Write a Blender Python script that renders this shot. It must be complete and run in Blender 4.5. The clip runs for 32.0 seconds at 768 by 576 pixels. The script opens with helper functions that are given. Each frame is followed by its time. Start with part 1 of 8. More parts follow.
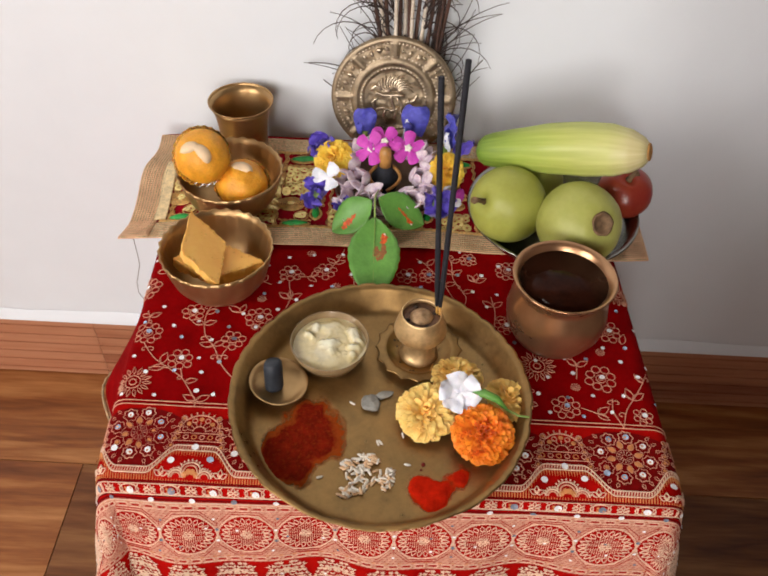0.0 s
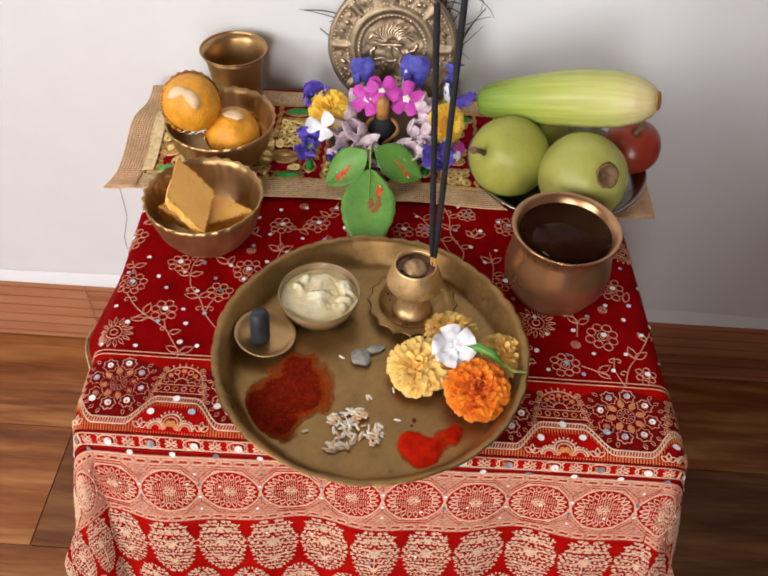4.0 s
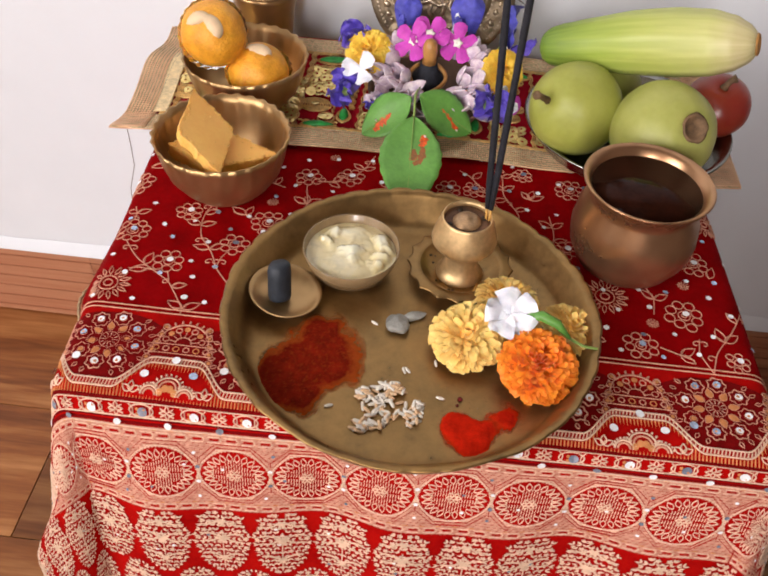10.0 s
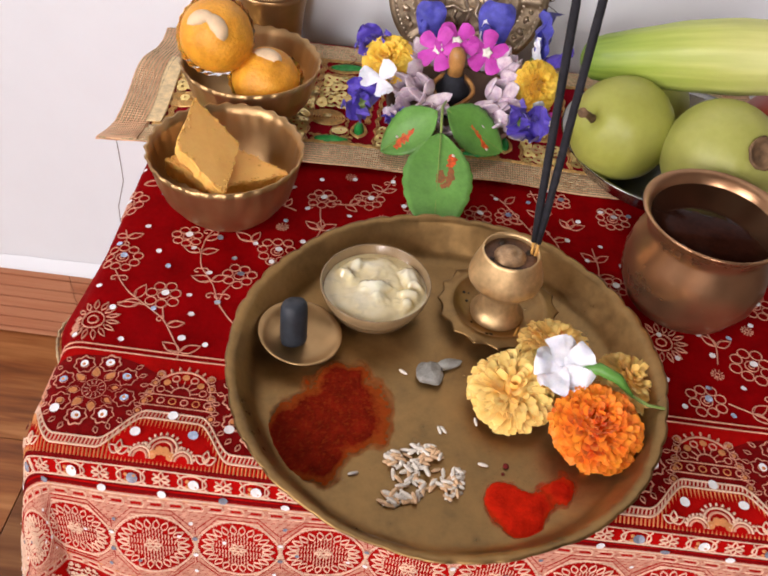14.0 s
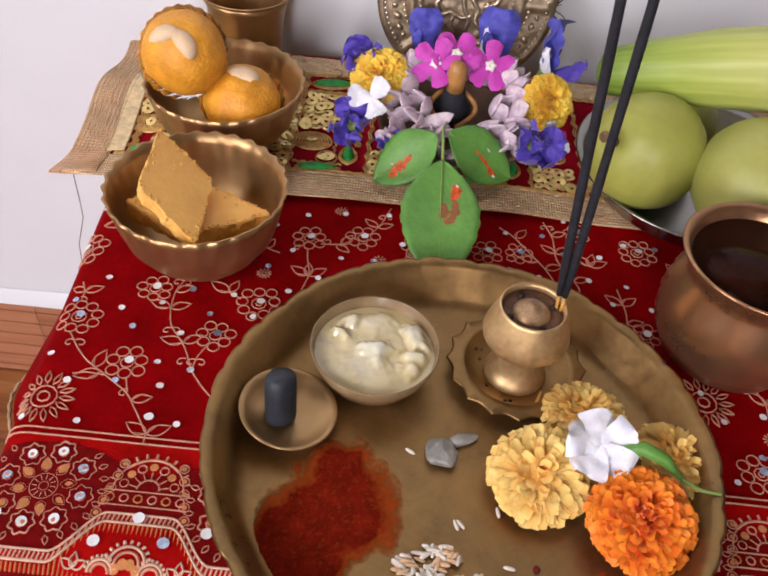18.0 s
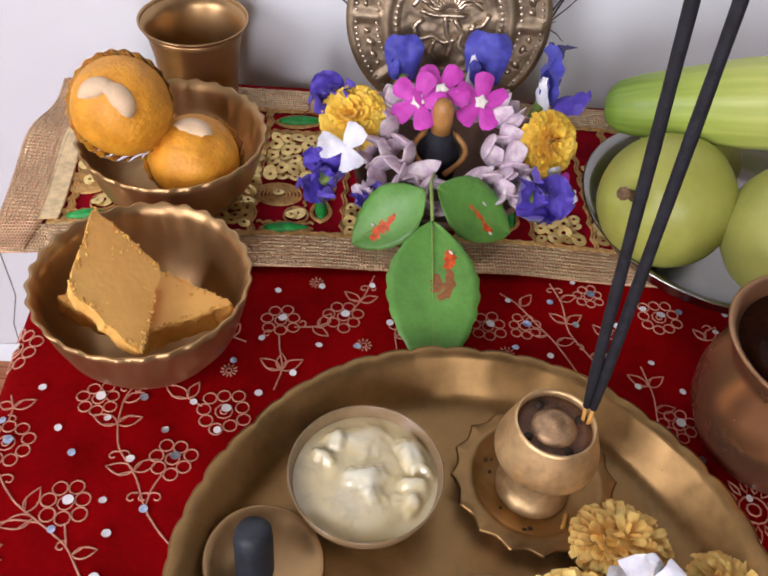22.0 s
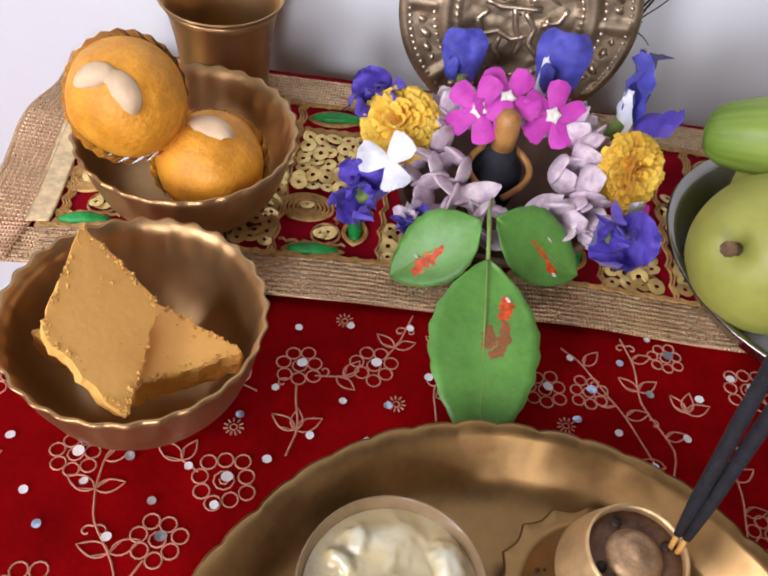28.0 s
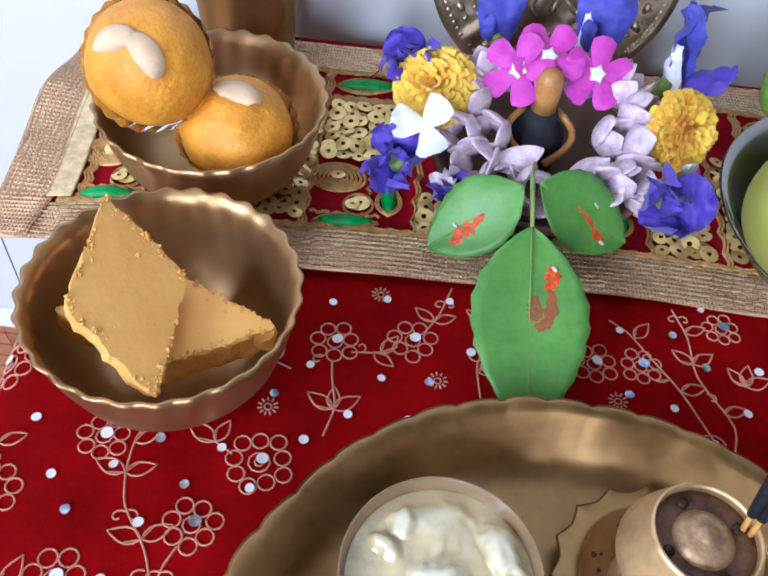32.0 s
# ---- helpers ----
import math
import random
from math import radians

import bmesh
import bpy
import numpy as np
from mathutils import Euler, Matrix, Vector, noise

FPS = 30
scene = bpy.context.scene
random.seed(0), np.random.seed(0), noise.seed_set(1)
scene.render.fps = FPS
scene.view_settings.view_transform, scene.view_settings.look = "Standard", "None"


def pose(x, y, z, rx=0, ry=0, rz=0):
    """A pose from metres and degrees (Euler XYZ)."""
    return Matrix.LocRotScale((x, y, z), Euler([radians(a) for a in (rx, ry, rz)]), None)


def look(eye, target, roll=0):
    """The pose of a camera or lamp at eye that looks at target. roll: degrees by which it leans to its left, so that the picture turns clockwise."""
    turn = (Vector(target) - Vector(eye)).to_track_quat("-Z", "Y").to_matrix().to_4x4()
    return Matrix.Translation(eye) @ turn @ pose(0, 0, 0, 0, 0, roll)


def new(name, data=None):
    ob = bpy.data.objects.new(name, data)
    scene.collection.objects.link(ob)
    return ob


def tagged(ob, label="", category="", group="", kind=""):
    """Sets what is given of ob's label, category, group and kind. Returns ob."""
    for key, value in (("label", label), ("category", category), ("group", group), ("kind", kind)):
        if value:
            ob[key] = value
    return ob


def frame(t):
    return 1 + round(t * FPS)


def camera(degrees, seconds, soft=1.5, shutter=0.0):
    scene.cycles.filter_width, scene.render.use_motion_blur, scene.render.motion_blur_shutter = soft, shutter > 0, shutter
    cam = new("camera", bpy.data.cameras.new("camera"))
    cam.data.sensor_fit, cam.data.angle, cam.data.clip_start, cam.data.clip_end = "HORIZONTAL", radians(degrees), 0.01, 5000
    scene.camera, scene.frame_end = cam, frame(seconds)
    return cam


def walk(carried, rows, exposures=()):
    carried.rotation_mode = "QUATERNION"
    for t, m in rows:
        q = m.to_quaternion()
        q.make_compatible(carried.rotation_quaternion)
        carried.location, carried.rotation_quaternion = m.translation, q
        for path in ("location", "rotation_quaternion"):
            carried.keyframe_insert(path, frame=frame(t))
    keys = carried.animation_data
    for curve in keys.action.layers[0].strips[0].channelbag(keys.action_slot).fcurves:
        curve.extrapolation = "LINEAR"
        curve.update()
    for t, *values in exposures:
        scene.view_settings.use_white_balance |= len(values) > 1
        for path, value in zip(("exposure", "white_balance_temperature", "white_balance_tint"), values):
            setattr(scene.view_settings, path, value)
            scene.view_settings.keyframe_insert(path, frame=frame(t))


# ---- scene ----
# the camera brightens and cools its picture as it comes nearer
EXPOSURES = [(0, -0.12, 6800, 14), (7, -0.02, 6750, 15), (9, 0.02, 6700, 16), (13, 0.0, 6650, 19), (17, -0.1, 6500, 21), (19, -0.16, 6350, 22), (23, -0.12, 6200, 21), (25.5, -0.06, 6200, 21), (28, 0.0, 6100, 20), (30, 0.14, 5750, 19), (32, 0.22, 5150, 14)]
cam = camera(51.00, 32.0, soft=1.9, shutter=0.4)
# seconds, eye, the point looked at, lean
PATH = [
    (0, (-0.0007, 0.0344, 0.9644), (-0.0098, 0.7323, 0.2482), 2.31),
    (0.5, (0.0018, 0.0327, 0.9635), (-0.0036, 0.7314, 0.2481), 2.60),
    (1, (0.0011, 0.0309, 0.9620), (0.0004, 0.7284, 0.2453), 2.94),
    (1.5, (0.0034, 0.0277, 0.9571), (0.0011, 0.7215, 0.2370), 2.63),
    (2, (0.0043, 0.0297, 0.9566), (-0.0000, 0.7191, 0.2323), 2.52),
    (2.5, (0.0064, 0.0292, 0.9502), (0.0005, 0.7219, 0.2291), 2.56),
    (3, (0.0086, 0.0307, 0.9400), (0.0060, 0.7215, 0.2170), 3.03),
    (3.5, (0.0104, 0.0330, 0.9333), (0.0006, 0.7164, 0.2034), 2.76),
    (5.5, (0.0188, 0.0388, 0.9001), (-0.0246, 0.7296, 0.1784), 2.55),
    (6, (0.0246, 0.0386, 0.8922), (-0.0341, 0.7311, 0.1732), 2.12),
    (6.5, (0.0276, 0.0391, 0.8866), (-0.0320, 0.7333, 0.1692), 2.20),
    (7, (0.0301, 0.0370, 0.8779), (-0.0336, 0.7288, 0.1586), 2.07),
    (7.5, (0.0317, 0.0431, 0.8730), (-0.0246, 0.7343, 0.1525), 2.52),
    (8, (0.0286, 0.0470, 0.8694), (-0.0249, 0.7466, 0.1568), 2.64),
    (8.5, (0.0217, 0.0506, 0.8595), (-0.0249, 0.7545, 0.1507), 3.33),
    (9, (0.0137, 0.0548, 0.8501), (-0.0278, 0.7569, 0.1392), 3.31),
    (9.5, (0.0034, 0.0650, 0.8350), (-0.0483, 0.7585, 0.1164), 2.71),
    (10, (-0.0042, 0.0697, 0.8284), (-0.0419, 0.7690, 0.1146), 4.07),
    (10.5, (-0.0119, 0.0821, 0.8278), (-0.0402, 0.7856, 0.1177), 4.84),
    (11, (-0.0158, 0.0914, 0.8256), (-0.0458, 0.8050, 0.1256), 5.04),
    (11.5, (-0.0198, 0.0972, 0.8198), (-0.0469, 0.8175, 0.1266), 5.38),
    (12, (-0.0241, 0.1026, 0.8122), (-0.0429, 0.8190, 0.1147), 5.80),
    (12.5, (-0.0274, 0.1090, 0.8023), (-0.0436, 0.8213, 0.1006), 5.93),
    (13, (-0.0305, 0.1146, 0.7962), (-0.0469, 0.8197, 0.0874), 6.00),
    (13.5, (-0.0330, 0.1228, 0.7929), (-0.0493, 0.8271, 0.0833), 6.08),
    (14, (-0.0362, 0.1271, 0.7917), (-0.0505, 0.8368, 0.0874), 6.30),
    (14.5, (-0.0418, 0.1337, 0.7894), (-0.0456, 0.8458, 0.0873), 7.06),
    (16.5, (-0.0478, 0.1691, 0.7804), (-0.0461, 0.8725, 0.0696), 6.87),
    (17, (-0.0486, 0.1771, 0.7778), (-0.0415, 0.8831, 0.0695), 6.97),
    (17.5, (-0.0497, 0.1875, 0.7746), (-0.0426, 0.8939, 0.0668), 6.53),
    (18, (-0.0488, 0.1958, 0.7692), (-0.0421, 0.9011, 0.0603), 6.26),
    (18.5, (-0.0494, 0.2045, 0.7655), (-0.0428, 0.9041, 0.0510), 6.12),
    (19, (-0.0531, 0.2185, 0.7606), (-0.0366, 0.9141, 0.0424), 6.67),
    (19.5, (-0.0565, 0.2295, 0.7581), (-0.0417, 0.9214, 0.0363), 6.45),
    (20, (-0.0599, 0.2442, 0.7571), (-0.0410, 0.9337, 0.0330), 6.35),
    (20.5, (-0.0607, 0.2545, 0.7580), (-0.0384, 0.9431, 0.0332), 6.21),
    (21, (-0.0603, 0.2647, 0.7598), (-0.0334, 0.9522, 0.0340), 6.11),
    (21.5, (-0.0572, 0.2747, 0.7597), (-0.0298, 0.9621, 0.0339), 5.55),
    (22, (-0.0574, 0.2824, 0.7580), (-0.0180, 0.9701, 0.0332), 5.72),
    (22.5, (-0.0551, 0.2918, 0.7554), (-0.0084, 0.9785, 0.0300), 6.07),
    (23, (-0.0559, 0.2986, 0.7551), (-0.0076, 0.9839, 0.0284), 6.35),
    (23.5, (-0.0570, 0.3014, 0.7550), (-0.0123, 0.9867, 0.0282), 6.15),
    (24, (-0.0591, 0.3023, 0.7537), (-0.0154, 0.9871, 0.0263), 5.82),
    (24.5, (-0.0594, 0.3037, 0.7497), (-0.0232, 0.9846, 0.0182), 5.99),
    (25, (-0.0589, 0.3078, 0.7491), (-0.0356, 0.9824, 0.0112), 6.10),
    (25.5, (-0.0578, 0.3153, 0.7507), (-0.0514, 0.9847, 0.0078), 5.71),
    (27.5, (-0.0583, 0.3385, 0.7433), (-0.0506, 1.0126, 0.0046), 8.51),
    (28, (-0.0669, 0.3510, 0.7306), (-0.0496, 1.0110, -0.0204), 8.45),
    (28.5, (-0.0710, 0.3617, 0.7258), (-0.0615, 1.0083, -0.0370), 7.28),
    (29, (-0.0737, 0.3745, 0.7235), (-0.0555, 1.0150, -0.0443), 7.04),
    (29.5, (-0.0716, 0.3776, 0.7180), (-0.0551, 1.0212, -0.0472), 6.36),
    (30, (-0.0694, 0.3698, 0.7114), (-0.0637, 1.0044, -0.0615), 5.62),
    (30.5, (-0.0770, 0.3613, 0.7074), (-0.0594, 0.9824, -0.0761), 7.25),
    (31, (-0.0772, 0.3584, 0.7114), (-0.0818, 0.9901, -0.0639), 6.02),
    (31.5, (-0.0749, 0.3562, 0.7125), (-0.0798, 0.9947, -0.0571), 6.42),
    (32, (-0.0727, 0.3585, 0.7139), (-0.0798, 0.9999, -0.0533), 5.94),
]
walk(cam, [(t, look(eye, target, roll)) for t, eye, target, roll in PATH], EXPOSURES)

# ---- light: two tall windows behind the camera and the room's bounced daylight ----
world = bpy.data.worlds.new("world")
scene.world = world
world.use_nodes = True
wn = world.node_tree.nodes
sky = wn.new("ShaderNodeTexSky")
sky.sky_type, sky.sun_disc = "NISHITA", False
sky.sun_elevation, sky.sun_rotation = radians(40), radians(200)
world.node_tree.links.new(sky.outputs[0], wn["Background"].inputs[0])
wn["Background"].inputs[1].default_value = 0.10

RX0, RX1, RY0, RY1, RZ = -1.45, 0.85, -2.6, 0.776, 2.75
WINDOWS = [(-1.15, -0.60), (-0.40, 0.10)]
WEST = (-1.25, -0.25)  # the larger window in the west wall
WZ0, WZ1 = 0.85, 2.15
WEST_Z0, WEST_Z1 = 0.85, 1.95


def window_light(x0, x1, watts):
    data = bpy.data.lights.new("window_daylight", "AREA")
    data.shape, data.size, data.size_y, data.energy = "RECTANGLE", x1 - x0, WZ1 - WZ0, watts
    data.color = (1.0, 0.985, 0.965)
    ob = new("window_daylight", data)
    ob.matrix_world = look(((x0 + x1) / 2, RY0 - 0.06, (WZ0 + WZ1) / 2), ((x0 + x1) / 2, RY0 + 1, (WZ0 + WZ1) / 2 - 0.25))
    return ob


window_light(*WINDOWS[0], 14)
window_light(*WINDOWS[1], 60)
west = window_light(0, WEST[1] - WEST[0], 46)
west.data.size_y = WEST_Z1 - WEST_Z0
west.matrix_world = look((RX0 - 0.06, sum(WEST) / 2, (WEST_Z0 + WEST_Z1) / 2), (RX0 + 1, sum(WEST) / 2 + 0.60, (WEST_Z0 + WEST_Z1) / 2 - 0.30))

# ---- materials ----
def mat(name, color, rough=0.5, metal=0.0, var=0.12, scale=30.0, bump=0.1, bscale=200.0, bdist=0.001, **extra):
    """A Principled material whose colour wanders at two scales, with fine relief."""
    m = bpy.data.materials.new(name)
    m.use_nodes = True
    n, l = m.node_tree.nodes, m.node_tree.links
    p = n["Principled BSDF"]
    p.inputs["Roughness"].default_value, p.inputs["Metallic"].default_value = rough, metal
    tc = n.new("ShaderNodeTexCoord")
    a, b = n.new("ShaderNodeTexNoise"), n.new("ShaderNodeTexNoise")
    a.inputs["Scale"].default_value, a.inputs["Detail"].default_value = scale, 5
    b.inputs["Scale"].default_value, b.inputs["Detail"].default_value = scale * 7.3, 3
    mixf = n.new("ShaderNodeMath")
    mixf.operation = "MULTIPLY_ADD"
    mixf.inputs[1].default_value = 0.35
    for t in (a, b):
        l.new(tc.outputs["Object"], t.inputs["Vector"])
    l.new(b.outputs["Fac"], mixf.inputs[0])
    l.new(a.outputs["Fac"], mixf.inputs[2])
    ramp = n.new("ShaderNodeValToRGB")
    c2 = extra.get("color2") or tuple(c * (1 - 2.2 * var) for c in color)
    c1 = tuple(min(1, c * (1 + var)) for c in color)
    ramp.color_ramp.elements[0].position, ramp.color_ramp.elements[1].position = extra.get("lo", 0.42), extra.get("hi", 0.9)
    ramp.color_ramp.elements[0].color, ramp.color_ramp.elements[1].color = (*c2, 1), (*c1, 1)
    l.new(mixf.outputs[0], ramp.inputs[0])
    l.new(ramp.outputs[0], p.inputs["Base Color"])
    if extra.get("rvar"):
        mr = n.new("ShaderNodeMapRange")
        mr.inputs["To Min"].default_value, mr.inputs["To Max"].default_value = rough - extra["rvar"], rough + extra["rvar"]
        mr.inputs["From Min"].default_value, mr.inputs["From Max"].default_value = 0.35, 0.95
        l.new(mixf.outputs[0], mr.inputs[0])
        l.new(mr.outputs[0], p.inputs["Roughness"])
    if bump:
        c = n.new("ShaderNodeTexNoise")
        c.inputs["Scale"].default_value, c.inputs["Detail"].default_value = bscale, 4
        l.new(tc.outputs["Object"], c.inputs["Vector"])
        bp = n.new("ShaderNodeBump")
        bp.inputs["Strength"].default_value, bp.inputs["Distance"].default_value = bump, bdist
        l.new(c.outputs["Fac"], bp.inputs["Height"])
        l.new(bp.outputs[0], p.inputs["Normal"])
    for key in ("Subsurface Weight", "Transmission Weight", "IOR", "Sheen Weight", "Sheen Roughness", "Coat Weight", "Coat Roughness", "Alpha", "Specular IOR Level"):
        if key in extra:
            p.inputs[key].default_value = extra[key]
    if "Sheen Tint" in extra:
        p.inputs["Sheen Tint"].default_value = (*extra["Sheen Tint"], 1)
    if "sss" in extra:
        p.inputs["Subsurface Radius"].default_value = extra["sss"]
        p.inputs["Subsurface Scale"].default_value = 0.004
    return m


M_WALL = mat("wall_paint", (0.81, 0.85, 0.885), 0.55, var=0.02, scale=3, bump=0.15, bscale=90, bdist=0.0006)
# for walls and ceiling out of view, darkened to weaken the bounced light
M_WALL2 = mat("unseen_beige_wall", (0.30, 0.27, 0.235), 0.6, var=0.03, scale=3, bump=0.15, bscale=90, bdist=0.0006)
M_BRASS = mat("aged_brass", (0.345, 0.205, 0.076), 0.38, 0.90, var=0.20, scale=34, bump=0.22, bscale=70, bdist=0.0007, color2=(0.200, 0.124, 0.050), rvar=0.18)
M_BRASS_DULL = mat("dull_bronze", (0.50, 0.322, 0.148), 0.36, 0.86, var=0.12, scale=12, bump=0.08, bscale=220, bdist=0.0004, color2=(0.34, 0.206, 0.090), rvar=0.08)
M_BRASS_BRIGHT = mat("polished_brass", (0.80, 0.56, 0.285), 0.46, 0.78, var=0.12, scale=40, bump=0.06, color2=(0.40, 0.26, 0.12), rvar=0.08)
M_COPPER = mat("bronze_pot", (0.48, 0.278, 0.148), 0.29, 0.88, var=0.14, scale=10, bump=0.06, color2=(0.33, 0.165, 0.085), rvar=0.06)
M_SILVER = mat("antique_silver", (0.42, 0.325, 0.215), 0.50, 0.9, var=0.2, scale=60, bump=0.15, color2=(0.20, 0.158, 0.11))
M_SILVER_WORN = mat("worn_silver", (0.70, 0.585, 0.44), 0.36, 0.92, var=0.15, scale=80, bump=0.1, color2=(0.34, 0.27, 0.19))
M_STEEL = mat("steel", (0.31, 0.30, 0.275), 0.24, 1.0, var=0.06, scale=30, bump=0.03)
M_BLACKMETAL = mat("hole_black_and_ash", (0.05, 0.035, 0.025), 0.5, 0.6, var=0.3, scale=80)

# ---- helpers for meshes ----
def mesh_ob(name, verts, faces, material, parent=None, label="", smooth=True, mats=None, mi=None):
    me = bpy.data.meshes.new(name)
    me.from_pydata(verts, [], faces)
    for m in (mats or [material]):
        me.materials.append(m)
    if mi is not None:
        me.polygons.foreach_set("material_index", mi)
    if smooth:
        me.polygons.foreach_set("use_smooth", [True] * len(me.polygons))
    me.update()
    ob = new(name, me)
    if parent:
        ob.parent = parent
    if label:
        ob["label"] = label
    return ob


def part(name, bm, material, parent, label="", smooth=True):
    me = bpy.data.meshes.new(name)
    bm.to_mesh(me)
    bm.free()
    me.materials.append(material)
    if smooth:
        me.polygons.foreach_set("use_smooth", [True] * len(me.polygons))
    ob = new(name, me)
    if parent:
        ob.parent = parent
    if label:
        ob["label"] = label
    return ob


def thing(name, m, label, category, group="", kind=""):
    e = new(name)
    e.empty_display_size = 0.02
    e.matrix_world = m
    return tagged(e, label, category, group, kind)


def lathe(profile, seg=64, wave=None, cap=True):
    """Surface of revolution. wave(i, angle, r, z) may move a ring's points."""
    verts, faces = [], []
    for i, (r, z) in enumerate(profile):
        for k in range(seg):
            a = 2 * math.pi * k / seg
            rr, zz = wave(i, a, r, z) if wave else (r, z)
            verts.append((rr * math.cos(a), rr * math.sin(a), zz))
    n = len(profile)
    for i in range(n - 1):
        for k in range(seg):
            k2 = (k + 1) % seg
            faces.append((i * seg + k, i * seg + k2, (i + 1) * seg + k2, (i + 1) * seg + k))
    if cap:
        faces.append(tuple(range(seg))[::-1])
        faces.append(tuple((n - 1) * seg + k for k in range(seg)))
    return verts, faces


def box(bm, x0, x1, y0, y1, z0, z1, bevel=0.0):
    r = bmesh.ops.create_cube(bm, size=1)
    vs = r["verts"]
    for v in vs:
        v.co = Vector((x0 + (v.co.x + 0.5) * (x1 - x0), y0 + (v.co.y + 0.5) * (y1 - y0), z0 + (v.co.z + 0.5) * (z1 - z0)))
    if bevel:
        es = list({e for v in vs for e in v.link_edges})
        bmesh.ops.bevel(bm, geom=es, offset=bevel, segments=2, affect="EDGES", profile=0.6)


def boxed(name, x0, x1, y0, y1, z0, z1, material, parent=None, bevel=0.0, label=""):
    bm = bmesh.new()
    box(bm, x0, x1, y0, y1, z0, z1, bevel)
    return part(name, bm, material, parent, label, smooth=False)


def tube(points, radius, seg=8, cap=True):
    """Tube along points; radius a number or a list."""
    pts = [Vector(p) for p in points]
    rs = radius if isinstance(radius, (list, tuple)) else [radius] * len(pts)
    verts, faces = [], []
    up = Vector((0.13, 0.31, 0.94))
    for i, p in enumerate(pts):
        d = (pts[min(i + 1, len(pts) - 1)] - pts[max(i - 1, 0)]).normalized()
        s = d.cross(up)
        s = s.normalized() if s.length > 1e-6 else Vector((1, 0, 0))
        w = s.cross(d)
        for k in range(seg):
            a = 2 * math.pi * k / seg
            verts.append(tuple(p + (s * math.cos(a) + w * math.sin(a)) * rs[i]))
    for i in range(len(pts) - 1):
        for k in range(seg):
            k2 = (k + 1) % seg
            faces.append((i * seg + k, i * seg + k2, (i + 1) * seg + k2, (i + 1) * seg + k))
    if cap:
        faces.append(tuple(range(seg))[::-1])
        faces.append(tuple((len(pts) - 1) * seg + k for k in range(seg)))
    return verts, faces


def join(lists):
    V, F = [], []
    for v, f in lists:
        o = len(V)
        V += v
        F += [tuple(i + o for i in q) for q in f]
    return V, F


def moved(vf, m):
    return [tuple(m @ Vector(v)) for v in vf[0]], vf[1]


def rough_ball(r, sub=4, squash=(1, 1, 1), amp=0.06, freq=3.0, seed=0, fine=0.0, ffreq=18.0):
    bm = bmesh.new()
    bmesh.ops.create_icosphere(bm, subdivisions=sub, radius=1)
    off = Vector((seed * 3.7, seed * 1.3, seed * 5.1))
    for v in bm.verts:
        n = v.co.copy()
        k = 1 + amp * noise.noise(n * freq + off) + (fine * noise.noise(n * ffreq + off) if fine else 0)
        v.co = Vector((n.x * r * squash[0], n.y * r * squash[1], n.z * r * squash[2])) * k
    return bm

T = 0.450  # height of the table's cloth

# ---- the room ----
# paint of unseen walls, dark so that little light bounces to the right
M_WALL3 = mat("unseen_dark_wall", (0.16, 0.12, 0.10), 0.6, var=0.05, scale=3, bump=0.15, bscale=90, bdist=0.0006)
def wall_piece(name, x0, x1, y0, y1, z0, z1, material=None):
    return tagged(boxed(name, x0, x1, y0, y1, z0, z1, material or M_WALL), kind="structure")


M_FLOORBASE = mat("floor_joint", (0.05, 0.025, 0.015), 0.6, scale=20)
tagged(boxed("floor", RX0, RX1, RY0, RY1, -0.08, -0.0035, M_FLOORBASE), "brown wood-look plank floor with dark joints", "floor", kind="structure")
floor_ob = bpy.data.objects["floor"]
tagged(wall_piece("wall_north", RX0 - 0.15, RX1 + 0.15, RY1, RY1 + 0.15, -0.08, RZ), "white painted plaster wall", "wall")
bm = bmesh.new()
box(bm, RX0 - 0.15, RX0, RY0 - 0.15, WEST[0], -0.08, RZ)
box(bm, RX0 - 0.15, RX0, WEST[1], RY1, -0.08, RZ)
box(bm, RX0 - 0.15, RX0, WEST[0], WEST[1], -0.08, WEST_Z0)
box(bm, RX0 - 0.15, RX0, WEST[0], WEST[1], WEST_Z1, RZ)
tagged(part("wall_west", bm, M_WALL2, None, smooth=False), "unseen beige wall with a window, dark to cut bounced light", "wall", kind="structure")
# out of view, set close to dim the right of the room
tagged(wall_piece("wall_east", RX1, RX1 + 0.15, RY0 - 0.15, RY1, -0.08, RZ, M_WALL3), "unseen brown wall, set close and dark to cut light at the right", "wall")
# added out of view: keeps the second window's light off the right
tagged(wall_piece("wall_light_block", 0.15, RX1, -0.62, -0.50, -0.08, RZ, M_WALL3), "unseen added wall that blocks window light from the right side", "wall")
tagged(wall_piece("ceiling", RX0, RX1, RY0, RY1, RZ, RZ + 0.12, M_WALL2), "unseen beige ceiling, dark to cut bounced light", "ceiling")
xs = [RX0] + [v for w in WINDOWS for v in w] + [RX1]
bm = bmesh.new()
for i in range(0, len(xs), 2):
    box(bm, xs[i], xs[i + 1], RY0 - 0.15, RY0, -0.08, RZ)
for w in WINDOWS:
    box(bm, w[0], w[1], RY0 - 0.15, RY0, -0.08, WZ0)
    box(bm, w[0], w[1], RY0 - 0.15, RY0, WZ1, RZ)
tagged(part("wall_south", bm, M_WALL2, None, smooth=False), "unseen beige wall with two windows, dark to cut bounced light", "wall", kind="structure")


